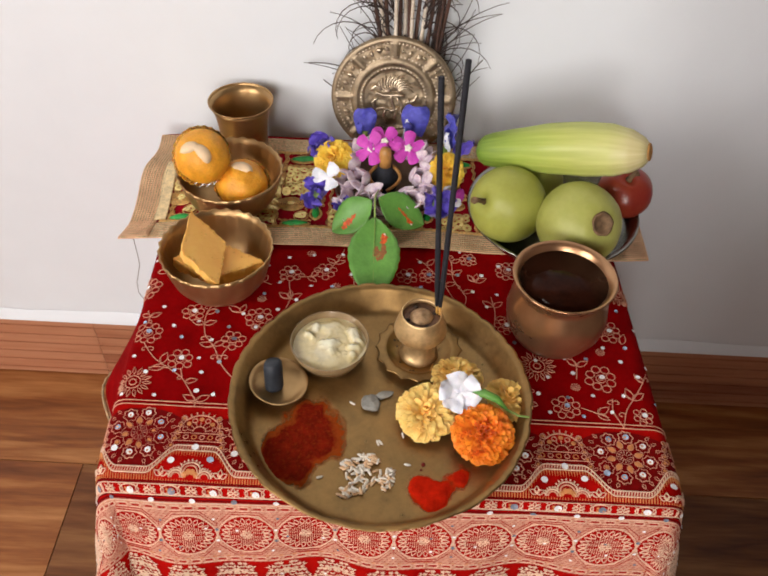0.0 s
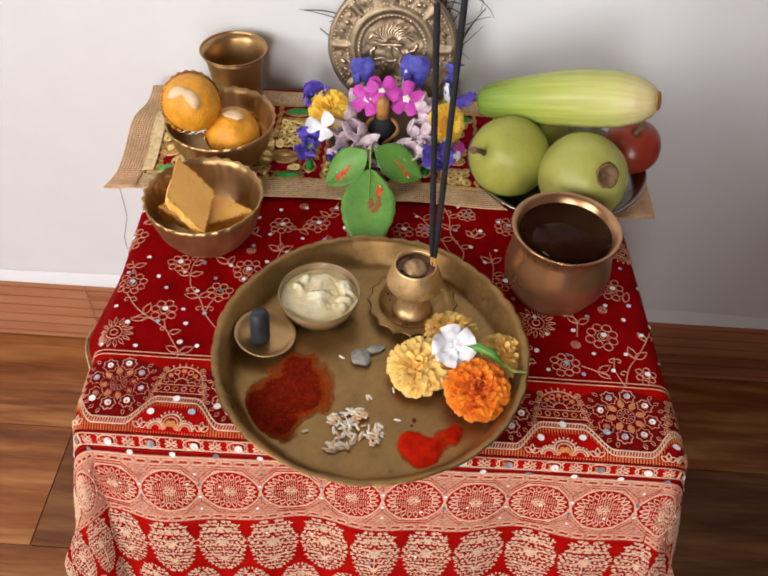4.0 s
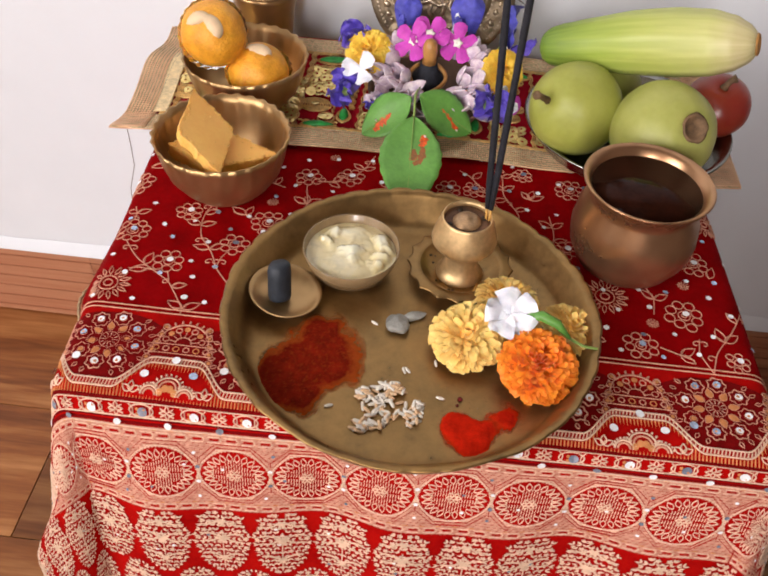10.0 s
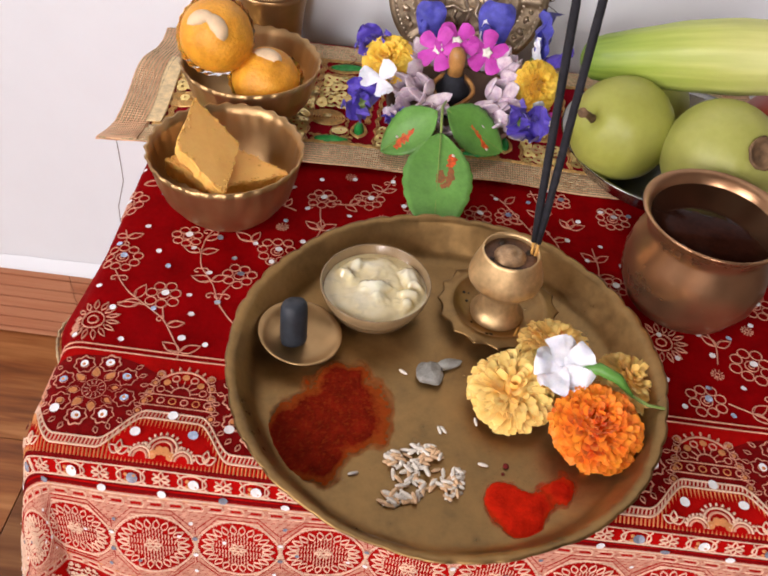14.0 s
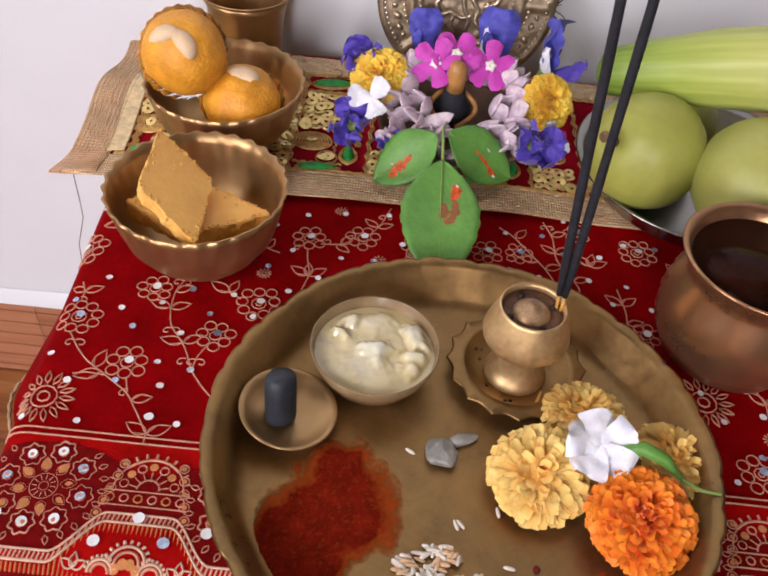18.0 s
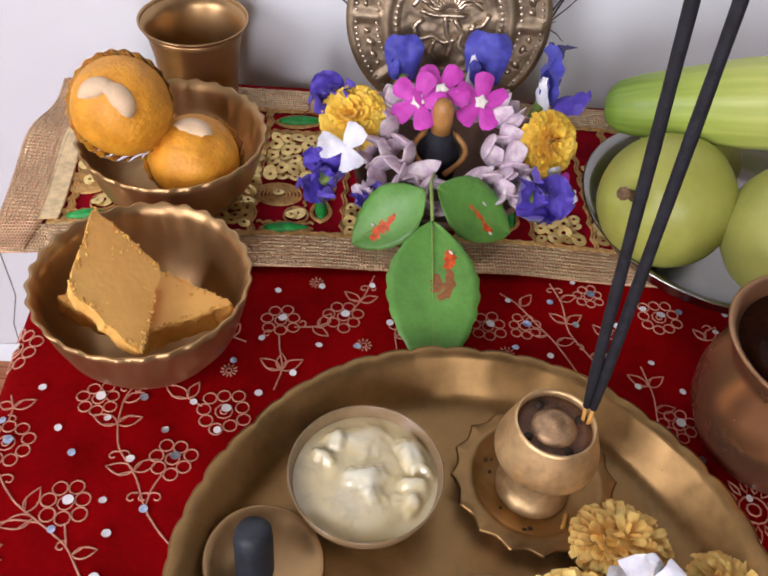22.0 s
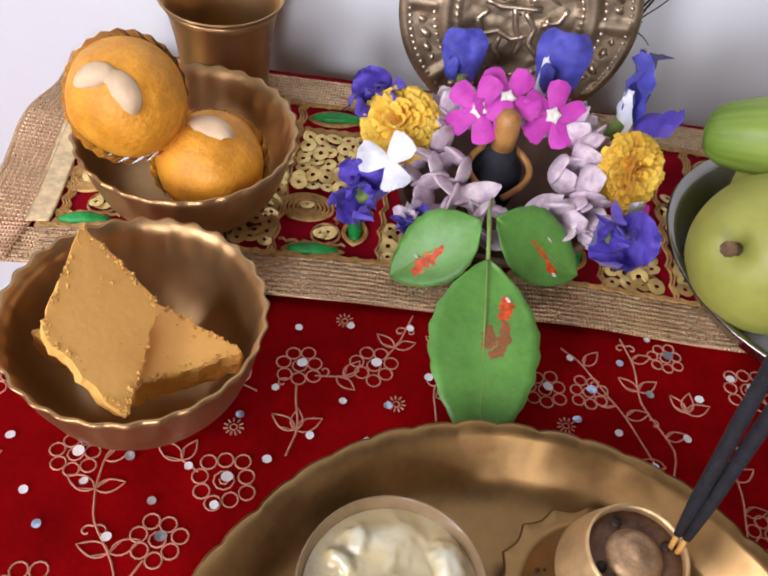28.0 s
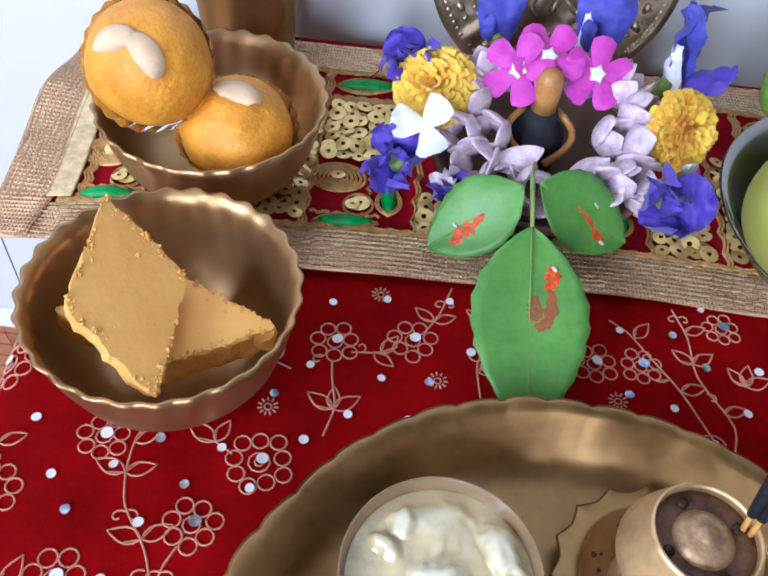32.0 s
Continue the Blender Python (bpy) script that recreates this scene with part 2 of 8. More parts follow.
def wood_mat(name, dark, mid, light, rough, xscale):
    m = bpy.data.materials.new(name)
    m.use_nodes = True
    n, l = m.node_tree.nodes, m.node_tree.links
    p = n["Principled BSDF"]
    tc, mp, info = n.new("ShaderNodeTexCoord"), n.new("ShaderNodeMapping"), n.new("ShaderNodeObjectInfo")
    mul = n.new("ShaderNodeVectorMath")
    mul.operation = "MULTIPLY_ADD"
    mul.inputs[1].default_value = (7.0, 13.0, 3.0)
    l.new(info.outputs["Random"], mul.inputs[0])
    l.new(tc.outputs["Object"], mul.inputs[2])
    mp.inputs["Scale"].default_value = (xscale, 22.0, 22.0)
    l.new(mul.outputs[0], mp.inputs[0])
    a, b = n.new("ShaderNodeTexNoise"), n.new("ShaderNodeTexNoise")
    a.inputs["Scale"].default_value, a.inputs["Detail"].default_value, a.inputs["Distortion"].default_value = 1.0, 6, 1.4
    b.inputs["Scale"].default_value, b.inputs["Detail"].default_value = 9.0, 4
    l.new(mp.outputs[0], a.inputs["Vector"])
    l.new(mp.outputs[0], b.inputs["Vector"])
    add = n.new("ShaderNodeMath")
    add.operation = "MULTIPLY_ADD"
    add.inputs[1].default_value = 0.3
    l.new(b.outputs["Fac"], add.inputs[0])
    l.new(a.outputs["Fac"], add.inputs[2])
    r = n.new("ShaderNodeValToRGB")
    r.color_ramp.elements[0].position, r.color_ramp.elements[1].position = 0.40, 0.88
    r.color_ramp.elements[0].color, r.color_ramp.elements[1].color = (*dark, 1), (*light, 1)
    e = r.color_ramp.elements.new(0.62)
    e.color = (*mid, 1)
    l.new(add.outputs[0], r.inputs[0])
    hsv = n.new("ShaderNodeHueSaturation")
    mr = n.new("ShaderNodeMapRange")
    mr.inputs["To Min"].default_value, mr.inputs["To Max"].default_value = 0.65, 1.3
    l.new(info.outputs["Random"], mr.inputs[0])
    l.new(mr.outputs[0], hsv.inputs["Value"])
    l.new(r.outputs[0], hsv.inputs["Color"])
    l.new(hsv.outputs[0], p.inputs["Base Color"])
    p.inputs["Roughness"].default_value = rough
    p.inputs["Specular IOR Level"].default_value = 0.3
    bp = n.new("ShaderNodeBump")
    bp.inputs["Strength"].default_value, bp.inputs["Distance"].default_value = 0.2, 0.0006
    l.new(add.outputs[0], bp.inputs["Height"])
    l.new(bp.outputs[0], p.inputs["Normal"])
    return m


M_PLANK = wood_mat("wood_plank", (0.095, 0.026, 0.008), (0.26, 0.090, 0.026), (0.48, 0.22, 0.078), 0.40, 2.2)
M_SKIRT = wood_mat("skirting_tile", (0.36, 0.120, 0.060), (0.56, 0.230, 0.120), (0.68, 0.32, 0.18), 0.38, 1.2)


def skirting(x0, x1):
    """Grooved wood-look tile, 10 cm high, with a ridge of mortar above."""
    bm = bmesh.new()
    n, h = 12, 0.113
    box(bm, x0 + 0.0004, x1 - 0.0004, RY1 - 0.0085, RY1 - 0.0005, 0.0004, h - 0.0006)
    for i in range(n):
        box(bm, x0 + 0.0004, x1 - 0.0004, RY1 - 0.011 + (0.0012 if i % 2 else 0), RY1 - 0.0005, i * h / n + 0.0012, (i + 1) * h / n - 0.0002)
    return tagged(part("skirting", bm, M_SKIRT, None, smooth=False), "reddish wood-look skirting tile with fine horizontal grooves", "skirting", kind="structure")


for x0, x1 in ((-1.45, -1.045), (-1.045, -0.415), (-0.415, 0.195), (0.195, 0.785), (0.785, RX1)):
    skirting(x0, x1)
# rough mortar ridge over the skirting
V, F = [], []
for i in range(140):
    x = RX0 + 0.005 + i * (RX1 - RX0 - 0.01) / 139
    j = 0.0035 * noise.noise(Vector((x * 9, 0, 0))) + 0.002 * noise.noise(Vector((x * 40, 3, 0)))
    V += [(x, RY1 - 0.010, 0.1135), (x, RY1 - 0.009, 0.118 + j), (x, RY1 - 0.001, 0.128 + j * 1.5)]
for i in range(139):
    for k in (0, 1):
        F.append((3 * i + k, 3 * i + 3 + k, 3 * i + 4 + k, 3 * i + 1 + k))
tagged(mesh_ob("trim", V, F, M_WALL), "white mortar ridge above the skirting", "trim", kind="structure")

M_FRAME = mat("window_paint", (0.75, 0.74, 0.72), 0.4, var=0.03)


def window(name, m, w, z0=WZ0, z1=WZ1):
    win = thing(name, m, "white painted window frame with two lights", "window", kind="structure")
    hw, hh = w / 2, z1 - z0
    for a in (-hw, -0.02, hw - 0.04):
        boxed("window_frame", a, a + 0.04, -0.02, 0.02, 0.04, hh - 0.04, M_FRAME, win)
    boxed("window_sill", -hw, hw, -0.02, 0.03, 0, 0.04, M_FRAME, win)
    boxed("window_head", -hw, hw, -0.02, 0.02, hh - 0.04, hh, M_FRAME, win)


for i, w in enumerate(WINDOWS):
    window("window_%d" % (i + 1), Matrix.Translation(((w[0] + w[1]) / 2, RY0 - 0.02, WZ0)), w[1] - w[0])
window("window_3", pose(RX0 - 0.02, sum(WEST) / 2, WEST_Z0, 0, 0, -90), WEST[1] - WEST[0], WEST_Z0, WEST_Z1)

# ---- the low table under the cloth ----
TX0, TX1, TY0, TY1 = -0.212, 0.212, 0.334, 0.764
M_TABLE = wood_mat("table_wood", (0.10, 0.05, 0.025), (0.18, 0.09, 0.045), (0.26, 0.14, 0.07), 0.5, 3.0)
table = thing("low_table", Matrix.Translation((0, 0.549, 0)), "low wooden table hidden under a red embroidered cloth", "table")
boxed("tabletop", -0.197, 0.199, 0.348 - 0.549, 0.748 - 0.549, 0.42, 0.4485, M_TABLE, table, 0.010)
for sx in (-1, 1):
    for sy in (-1, 1):
        boxed("leg", sx * 0.172 - 0.02, sx * 0.172 + 0.02, sy * 0.185 - 0.02, sy * 0.185 + 0.02, 0, 0.42, M_TABLE, table, 0.004)

# ---- the tablecloth ----
CX, HW, YF, RB = 0.001, 0.2165, 0.331, 0.014  # middle, half width, front edge, edge rounding
FLARE, FLARE_SIDE, SKEW = 0.13, 0.06, 0.032  # slant of the hanging front and sides, askew lie of the front


def over(d, flare=0.0, r=RB):
    """Arc length d past the start of a rounded edge: how far out and how far down the cloth lies; flare is the slant of the hanging part."""
    if d <= 0:
        return 0.0, 0.0
    q = r * math.pi / 2
    if d < q:
        return r * math.sin(d / r), r * (1 - math.cos(d / r))
    return r + flare * (d - q), r + (d - q) * math.sqrt(1 - flare * flare)


def cloth_at(u, v, lift=0.0):
    """Place of the cloth's point u (across) and v (from the front edge backwards), lifted off along the normal."""
    # the cloth hangs a little askew over the front edge
    k = max(0.0, min(1.0, -v / 0.05))
    v += SKEW * max(-HW, min(HW, u)) * k * k * (3 - 2 * k)
    a = abs(u) - (HW - RB)
    s = 1 if u > 0 else -1
    ox, dx = over(a, FLARE_SIDE)
    oy, dy = over(-v, FLARE)
    nx, ny, nz = 0.0, 0.0, 1.0
    if a > 0 and v < 0:
        # the corner hangs as a smooth flaring quarter cone
        r, ph = math.hypot(a, v), math.atan2(-v, a)
        out, down = over(r, FLARE_SIDE + (FLARE - FLARE_SIDE) * math.sin(ph) ** 2)
        out += 0.16 * max(0.0, down - RB) * math.sin(2 * ph)
        x = CX + s * (HW - RB + out * math.cos(ph))
        y = YF + RB - out * math.sin(ph)
        z = T - down
        t = min(1.0, r / (RB * 1.57)) * 1.57
        nx, ny, nz = s * math.sin(t) * math.cos(ph), -math.sin(t) * math.sin(ph), math.cos(t)
        dx, dy = down * math.cos(ph), down * math.sin(ph)
    else:
        x = CX + (u if a <= 0 else s * (HW - RB + ox))
        y = YF + RB + (v if v > 0 else -oy)
        z = T - dx - dy
        if a > 0:
            t = min(1.0, a / (RB * 1.57))
            nx, nz = s * math.sin(t * 1.57), math.cos(t * 1.57)
        if v < 0:
            t = min(1.0, -v / (RB * 1.57))
            ny, nz = -math.sin(t * 1.57), min(nz, math.cos(t * 1.57))
    # loose folds in the hanging part, faint unevenness on top
    if dx > 0.012:
        x += s * min(1, (dx - 0.012) / 0.06) * (0.002 + 0.0035 * math.sin(v * 44 + 1.0) + 0.002 * math.sin(v * 97))
        if s < 0:
            # a loose fold stands out from the side, its hem edged with fringe
            k = (dx - 0.012) / 0.070
            x -= 0.034 * math.exp(-((v - 0.120) / 0.042) ** 2) * (k if k < 1 else max(0.0, 1 - (k - 1) * 2.2))
    if dy > 0.012:
        y -= min(1, (dy - 0.012) / 0.08) * (0.002 + 0.004 * math.sin(u * 38 + 0.6) + 0.002 * math.sin(u * 81 + 2))
    z += 0.0007 * noise.noise(Vector((u * 22, v * 22, 0)))
    x -= 0.045 * (max(v, 0.0) - 0.085) * min(1.0, abs(u) / HW) ** 4
    n = Vector((nx, ny, nz)).normalized()
    return Vector((x, y, z)) + n * lift


def cloth_mat(name, ground, ground2):
    m = mat(name, ground, 0.85, var=0.15, scale=45, bump=0.35, bscale=900, bdist=0.0006, color2=ground2, **{"Specular IOR Level": 0.03})
    return m


M_VELVET = cloth_mat("maroon_velvet", (0.245, 0.0010, 0.0018), (0.170, 0.0006, 0.0011))
M_BORDER = cloth_mat("red_border_cloth", (0.39, 0.004, 0.003), (0.26, 0.003, 0.002))
M_SKIRTCLOTH = cloth_mat("red_cloth", (0.38, 0.005, 0.003), (0.27, 0.002, 0.002))
M_PALE = mat("pale_pink_weave", (0.58, 0.30, 0.21), 0.8, var=0.2, scale=300, bump=0.4, bscale=1200, color2=(0.44, 0.17, 0.115), **{"Specular IOR Level": 0.08})
M_THREAD = mat("cream_pink_thread", (0.70, 0.33, 0.22), 0.6, var=0.15, scale=200, bump=0.3, bscale=1500, **{"Specular IOR Level": 0.08})
M_THREAD_CREAM = mat("cream_thread", (0.78, 0.52, 0.37), 0.6, var=0.12, scale=200, bump=0.3, bscale=1500, **{"Specular IOR Level": 0.08})
M_THREAD_GOLD = mat("ochre_thread", (0.64, 0.25, 0.09), 0.6, var=0.15, scale=200, bump=0.3, bscale=1500, **{"Specular IOR Level": 0.08})
# white and hardly metallic: the sequins' glint is put into the colour
M_SEQUIN = mat("white_sequin", (0.88, 0.87, 0.88), 0.35, 0.05, var=0.05, scale=300, bump=0)
M_SEQUIN_BLUE = mat("iridescent_sequin", (0.50, 0.58, 0.75), 0.15, 0.6, var=0.2, scale=300, bump=0)

tablecloth = thing("tablecloth", Matrix.Identity(4), "maroon and red embroidered tablecloth with sequins, draped over the table", "tablecloth")
UMAX, VMIN, VMAX = HW + 0.21, -0.33, 0.412
V_LINE, V_CHAIN = 0.0525, -0.0125  # the field's lower line, the chain band's upper line
us = sorted({round(-UMAX + i * 2 * UMAX / 150, 5) for i in range(151)})
vs = [VMIN + i * (VMAX - VMIN) / 130 for i in range(131)]
V = [tuple(cloth_at(u, v)) for v in vs for u in us]
nu = len(us)
F, MI = [], []
for j in range(len(vs) - 1):
    vm = (vs[j] + vs[j + 1]) / 2
    for i in range(nu - 1):
        F.append((j * nu + i, j * nu + i + 1, (j + 1) * nu + i + 1, (j + 1) * nu + i))
        MI.append(0 if vm > V_LINE else 1 if vm > V_CHAIN - 0.014 else 2)
mesh_ob("cloth", V, F, None, tablecloth, mats=[M_VELVET, M_BORDER, M_SKIRTCLOTH], mi=MI)


def fringe():
    """Gold lace and loose threads along the hem of the fold that stands out from the cloth's side."""
    rg_ = random.Random(61)
    lace, strands = [], []
    ua = -(HW - RB + 0.0205 + 0.070)
    for q in range(3):
        lace.append(tube([cloth_at(ua - 0.0035 * q, 0.055 + 0.130 * k / 60, 0.0012) + Vector((-0.001, 0, 0.0012 * math.sin(k * 1.9 + q))) for k in range(61)], 0.0011, 6))
    for k in range(110):
        p = cloth_at(ua - 0.008, 0.055 + 0.130 * (k + rg_.random()) / 110, 0.001)
        d, ln = Vector((rg_.uniform(-0.35, 0.10), rg_.uniform(-0.30, 0.25), -1)), rg_.uniform(0.022, 0.034)
        strands.append(tube([p, p + d * ln * 0.35, p + d * ln * 0.7 + Vector((rg_.uniform(-0.003, 0.003), rg_.uniform(-0.003, 0.003), 0)), p + d * ln], 0.0004, 4))
    mesh_ob("lace", *join(lace), M_FRINGE, tablecloth, "gold lace edging")
    tagged(mesh_ob("fringe", *join(strands), M_FRINGE, tablecloth, "loose gold-brown fringe"), kind="stuff")


M_FRINGE = mat("gold_fringe", (0.55, 0.40, 0.22), 0.45, 0.25, var=0.25, scale=200, bump=0.2)
fringe()


class Stitch:
    """Collects flat raised ribbons and patches drawn in the cloth's own plane (u, v)."""

    def __init__(self, surface=None):
        self.v, self.f, self.surface = [], [], surface or cloth_at

    def line(self, pts, w=0.0011, closed=False, lift=0.0009):
        pts = [Vector((p[0], p[1])) for p in pts]
        n = len(pts)
        if n < 2:
            return
        o = len(self.v)
        for i, p in enumerate(pts):
            a = pts[(i - 1) % n] if (closed or i > 0) else p
            b = pts[(i + 1) % n] if (closed or i < n - 1) else p
            d = (b - a)
            d = d.normalized() if d.length > 1e-9 else Vector((1, 0))
            q = Vector((-d.y, d.x)) * w / 2
            for k, h in ((-1, 0.00005), (0, lift), (1, 0.00005)):
                self.v.append(tuple(self.surface(p.x + q.x * k, p.y + q.y * k, h)))
        m = n if closed else n - 1
        for i in range(m):
            a, b = o + 3 * i, o + 3 * ((i + 1) % n)
            self.f += [(a, b, b + 1, a + 1), (a + 1, b + 1, b + 2, a + 2)]

    def patch(self, pts, lift=0.0006, rings=1):
        o = len(self.v)
        c = sum((Vector((p[0], p[1])) for p in pts), Vector((0, 0))) / len(pts)
        self.v.append(tuple(self.surface(c.x, c.y, lift * 1.3 if rings == 1 else lift)))
        n = len(pts)
        for k in range(1, rings + 1):
            for p in pts:
                self.v.append(tuple(self.surface(c.x + (p[0] - c.x) * k / rings, c.y + (p[1] - c.y) * k / rings, lift)))
        self.f += [(o, o + 1 + i, o + 1 + (i + 1) % n) for i in range(n)]
        for k in range(rings - 1):
            a = o + 1 + k * n
            self.f += [(a + i, a + n + i, a + n + (i + 1) % n, a + (i + 1) % n) for i in range(n)]

    def done(self, name, material, parent, label=""):
        ob = mesh_ob(name, self.v, self.f, material, parent, label)
        ob["kind"] = "stuff"
        return ob


def ring(u, v, r, n=12, ry=None, ph=0.0):
    return [(u + r * math.cos(ph + 2 * math.pi * i / n), v + (ry or r) * math.sin(ph + 2 * math.pi * i / n)) for i in range(n)]


def petal(u, v, ang, ln, wd, n=5):
    """Closed leaf outline from (u, v) in direction ang."""
    c, s = math.cos(ang), math.sin(ang)
    pts = []
    for k in range(n + 1):
        t = k / n
        pts.append((t * ln, wd * math.sin(math.pi * t ** 0.8)))
    for k in range(n - 1, 0, -1):
        t = k / n
        pts.append((t * ln, -wd * math.sin(math.pi * t ** 0.8)))
    return [(u + a * c - b * s, v + a * s + b * c) for a, b in pts]


def curl(u, v, ang, size, turn=1, n=9):
    pts, a = [(u, v)], ang
    step = size / n
    for k in range(n):
        a += turn * (0.12 + 0.085 * k)
        u, v = u + math.cos(a) * step, v + math.sin(a) * step
        pts.append((u, v))
    return pts


pink, cream, gold, pale = Stitch(), Stitch(), Stitch(), Stitch()
DOTS = []
rng = random.Random(4)


def flower(u, v, r=0.0085, k=6, st=pink):
    for i in range(k):
        a = 2 * math.pi * i / k + 0.3
        q = 1 + 0.10 * math.sin(i * 2.7 + u * 900)
        st.line(ring(u + r * 0.71 * q * math.cos(a), v + r * 0.71 * q * math.sin(a), r * min(0.30, 2.1 / k), 11, None, a), 0.0007, True, 0.0006)
    st.line(ring(u, v, r * 0.30, 9), 0.0007, True, 0.0006)
    if k > 7:
        st.line(ring(u, v, r * 0.13, 6), 0.0007, True, 0.0006)


def sun(u, v, r=0.014):
    pink.line(ring(u, v, r * 0.42, 12), 0.0009, True)
    pink.line(ring(u, v, r * 0.2, 8), 0.0009, True)
    for i in range(15):
        a = 2 * math.pi * i / 15
        pink.line(petal(u + r * 0.5 * math.cos(a), v + r * 0.5 * math.sin(a), a, r * 0.5, r * 0.09, 3), 0.0007, True)


def leaf(u, v, ang, s=0.010):
    p = petal(u, v, ang, s, s * 0.24, 6)
    pink.line(p, 0.0007, True, 0.0006)
    pink.line([p[0], p[3], p[5]], 0.0005, lift=0.0005)


def motif(u0, v0, k, strokes, leaves, curls, flowers):
    """A sprig in millimetres from its foot; k is +1 or -1 for a mirrored copy."""
    at = lambda x, y: (u0 + k * x * 0.001, v0 + y * 0.001)
    for pts in strokes:
        fine = []
        for a, b in zip(pts, pts[1:]):
            fine += [(a[0] + (b[0] - a[0]) * q / 4, a[1] + (b[1] - a[1]) * q / 4) for q in range(4)]
        fine.append(pts[-1])
        sm = [fine[0]] + [((fine[q - 1][0] + 2 * fine[q][0] + fine[q + 1][0]) / 4, (fine[q - 1][1] + 2 * fine[q][1] + fine[q + 1][1]) / 4) for q in range(1, len(fine) - 1)] + [fine[-1]]
        pink.line([at(*p) for p in sm], 0.0008, lift=0.0006)
    for x, y, a, s_ in leaves:
        leaf(*at(x, y), a if k > 0 else math.pi - a, s_ * 0.001)
    for x, y, a, turn, s_ in curls:
        pink.line(curl(*at(x, y), a if k > 0 else math.pi - a, s_ * 0.001, turn * k), 0.0007, lift=0.0006)
    for x, y, r, n in flowers:
        flower(*at(x, y), r * 0.001, n)
        DOTS.append((*at(x + 1, y + 1), 0.0022))


# one vine on each side, and sprigs behind the plate; millimetres from the middle of the front edge
motif(0, 0, 1,
      strokes=[[(-150, 52), (-150, 58), (-158, 70), (-165, 80), (-178, 89), (-190, 97), (-197, 105), (-203, 114)], [(-165, 80), (-168, 89)], [(-178, 89), (-188, 90), (-194, 88)], [(-204, 136), (-204, 143), (-207, 150)]],
      leaves=[(-150, 58, 0.5, 12), (-150, 58, 2.7, 12), (-162, 76, 0.3, 10), (-181, 91, 3.5, 13), (-185, 93, 1.3, 12), (-204, 143, 0.5, 10), (-204, 143, 2.7, 9)],
      curls=[(-165, 82, 3.0, 1, 9), (-199, 109, 0.6, -1, 10), (-199, 109, 2.8, 1, 9), (-205, 139, 0.3, -1, 8)],
      flowers=[(-170, 98, 10.5, 7), (-202, 125, 12.5, 9), (-214, 178, 13.5, 9), (-152, 66, 0.1, 2)])
motif(0, 0, 1,
      strokes=[[(-116, 74), (-130, 87), (-138, 97), (-144, 111), (-155, 125), (-158, 138), (-158, 151), (-154, 161)], [(-138, 97), (-137, 106), (-134, 113)], [(-130, 153), (-123, 149)]],
      leaves=[(-146, 114, 0.6, 11), (-146, 114, 3.0, 12), (-158, 137, 2.8, 12), (-158, 137, 0.4, 11), (-158, 149, 0.6, 10), (-130, 153, 2.6, 13), (-130, 153, 1.2, 10), (-208, 196, 0.2, 12)],
      curls=[(-142, 104, 2.9, 1, 9), (-154, 123, 0.6, -1, 9), (-154, 123, 2.9, 1, 8), (-137, 104, 0.5, -1, 9), (-137, 104, 2.8, 1, 9), (-156, 158, 0.5, -1, 9), (-156, 158, 2.7, 1, 9)],
      flowers=[(-131, 121, 10, 7), (-169, 150, 9.5, 7), (-113, 147, 13, 9), (-140, 188, 9, 7)])
motif(0, 0, 1,
      strokes=[[(-92, 160), (-89, 173), (-92, 186), (-93, 194)], [(-86, 199), (-75, 200), (-68, 204)], [(-58, 212), (-52, 222), (-47, 238)], [(-108, 188), (-118, 192), (-126, 196)], [(-34, 184), (-36, 200), (-30, 214), (-32, 232)]],
      leaves=[(-90, 172, 0.6, 12), (-90, 172, 2.6, 12), (-90, 172, 1.6, 10), (-74, 200, 1.0, 11), (-77, 200, -0.6, 10), (-54, 219, 0.4, 10), (-54, 219, 2.5, 10), (-116, 191, 1.2, 9), (-35, 196, 0.5, 10), (-32, 222, 2.6, 10)],
      curls=[(-82, 199, 0.6, 1, 8), (-50, 230, 2.8, 1, 8), (-50, 230, 0.5, -1, 8), (-97, 196, 3.0, 1, 8)],
      flowers=[(-93, 203, 10, 7), (-62, 208, 10, 7), (-30, 206, 9, 6)])
motif(0, 0, 1,
      strokes=[[(74, 130), (68, 147), (57, 174), (46, 198), (36, 212), (28, 224), (20, 230)], [(61, 166), (66, 184), (53, 206), (53, 226), (48, 240)], [(88, 150), (90, 168), (87, 186)], [(100, 118), (92, 130), (80, 142)]],
      leaves=[(46, 198, 0.3, 11), (42, 203, 2.9, 11), (30, 222, 0.9, 11), (62, 190, 0.3, 10), (53, 212, 0.6, 11), (53, 212, 2.5, 10), (52, 228, 0.4, 10), (88, 174, 0.6, 11), (88, 174, 2.5, 11), (89, 160, 0.2, 10), (73, 204, 0.4, 12), (73, 204, 1.3, 11), (73, 204, 2.2, 10), (60, 176, 3.0, 11), (126, 206, 0.9, 12), (126, 206, 2.2, 9)],
      curls=[(64, 158, 0.3, -1, 9), (58, 172, 2.9, 1, 9), (56, 198, 0.4, -1, 8), (36, 214, 2.8, 1, 8), (50, 236, 0.6, -1, 8), (50, 236, 2.6, 1, 8), (90, 140, 0.4, -1, 9), (126, 214, 1.2, -1, 9)],
      flowers=[(31, 208, 8.5, 7), (12, 207, 9.5, 7), (104, 220, 12.5, 9), (68, 232, 8, 7), (98, 152, 9, 7)])
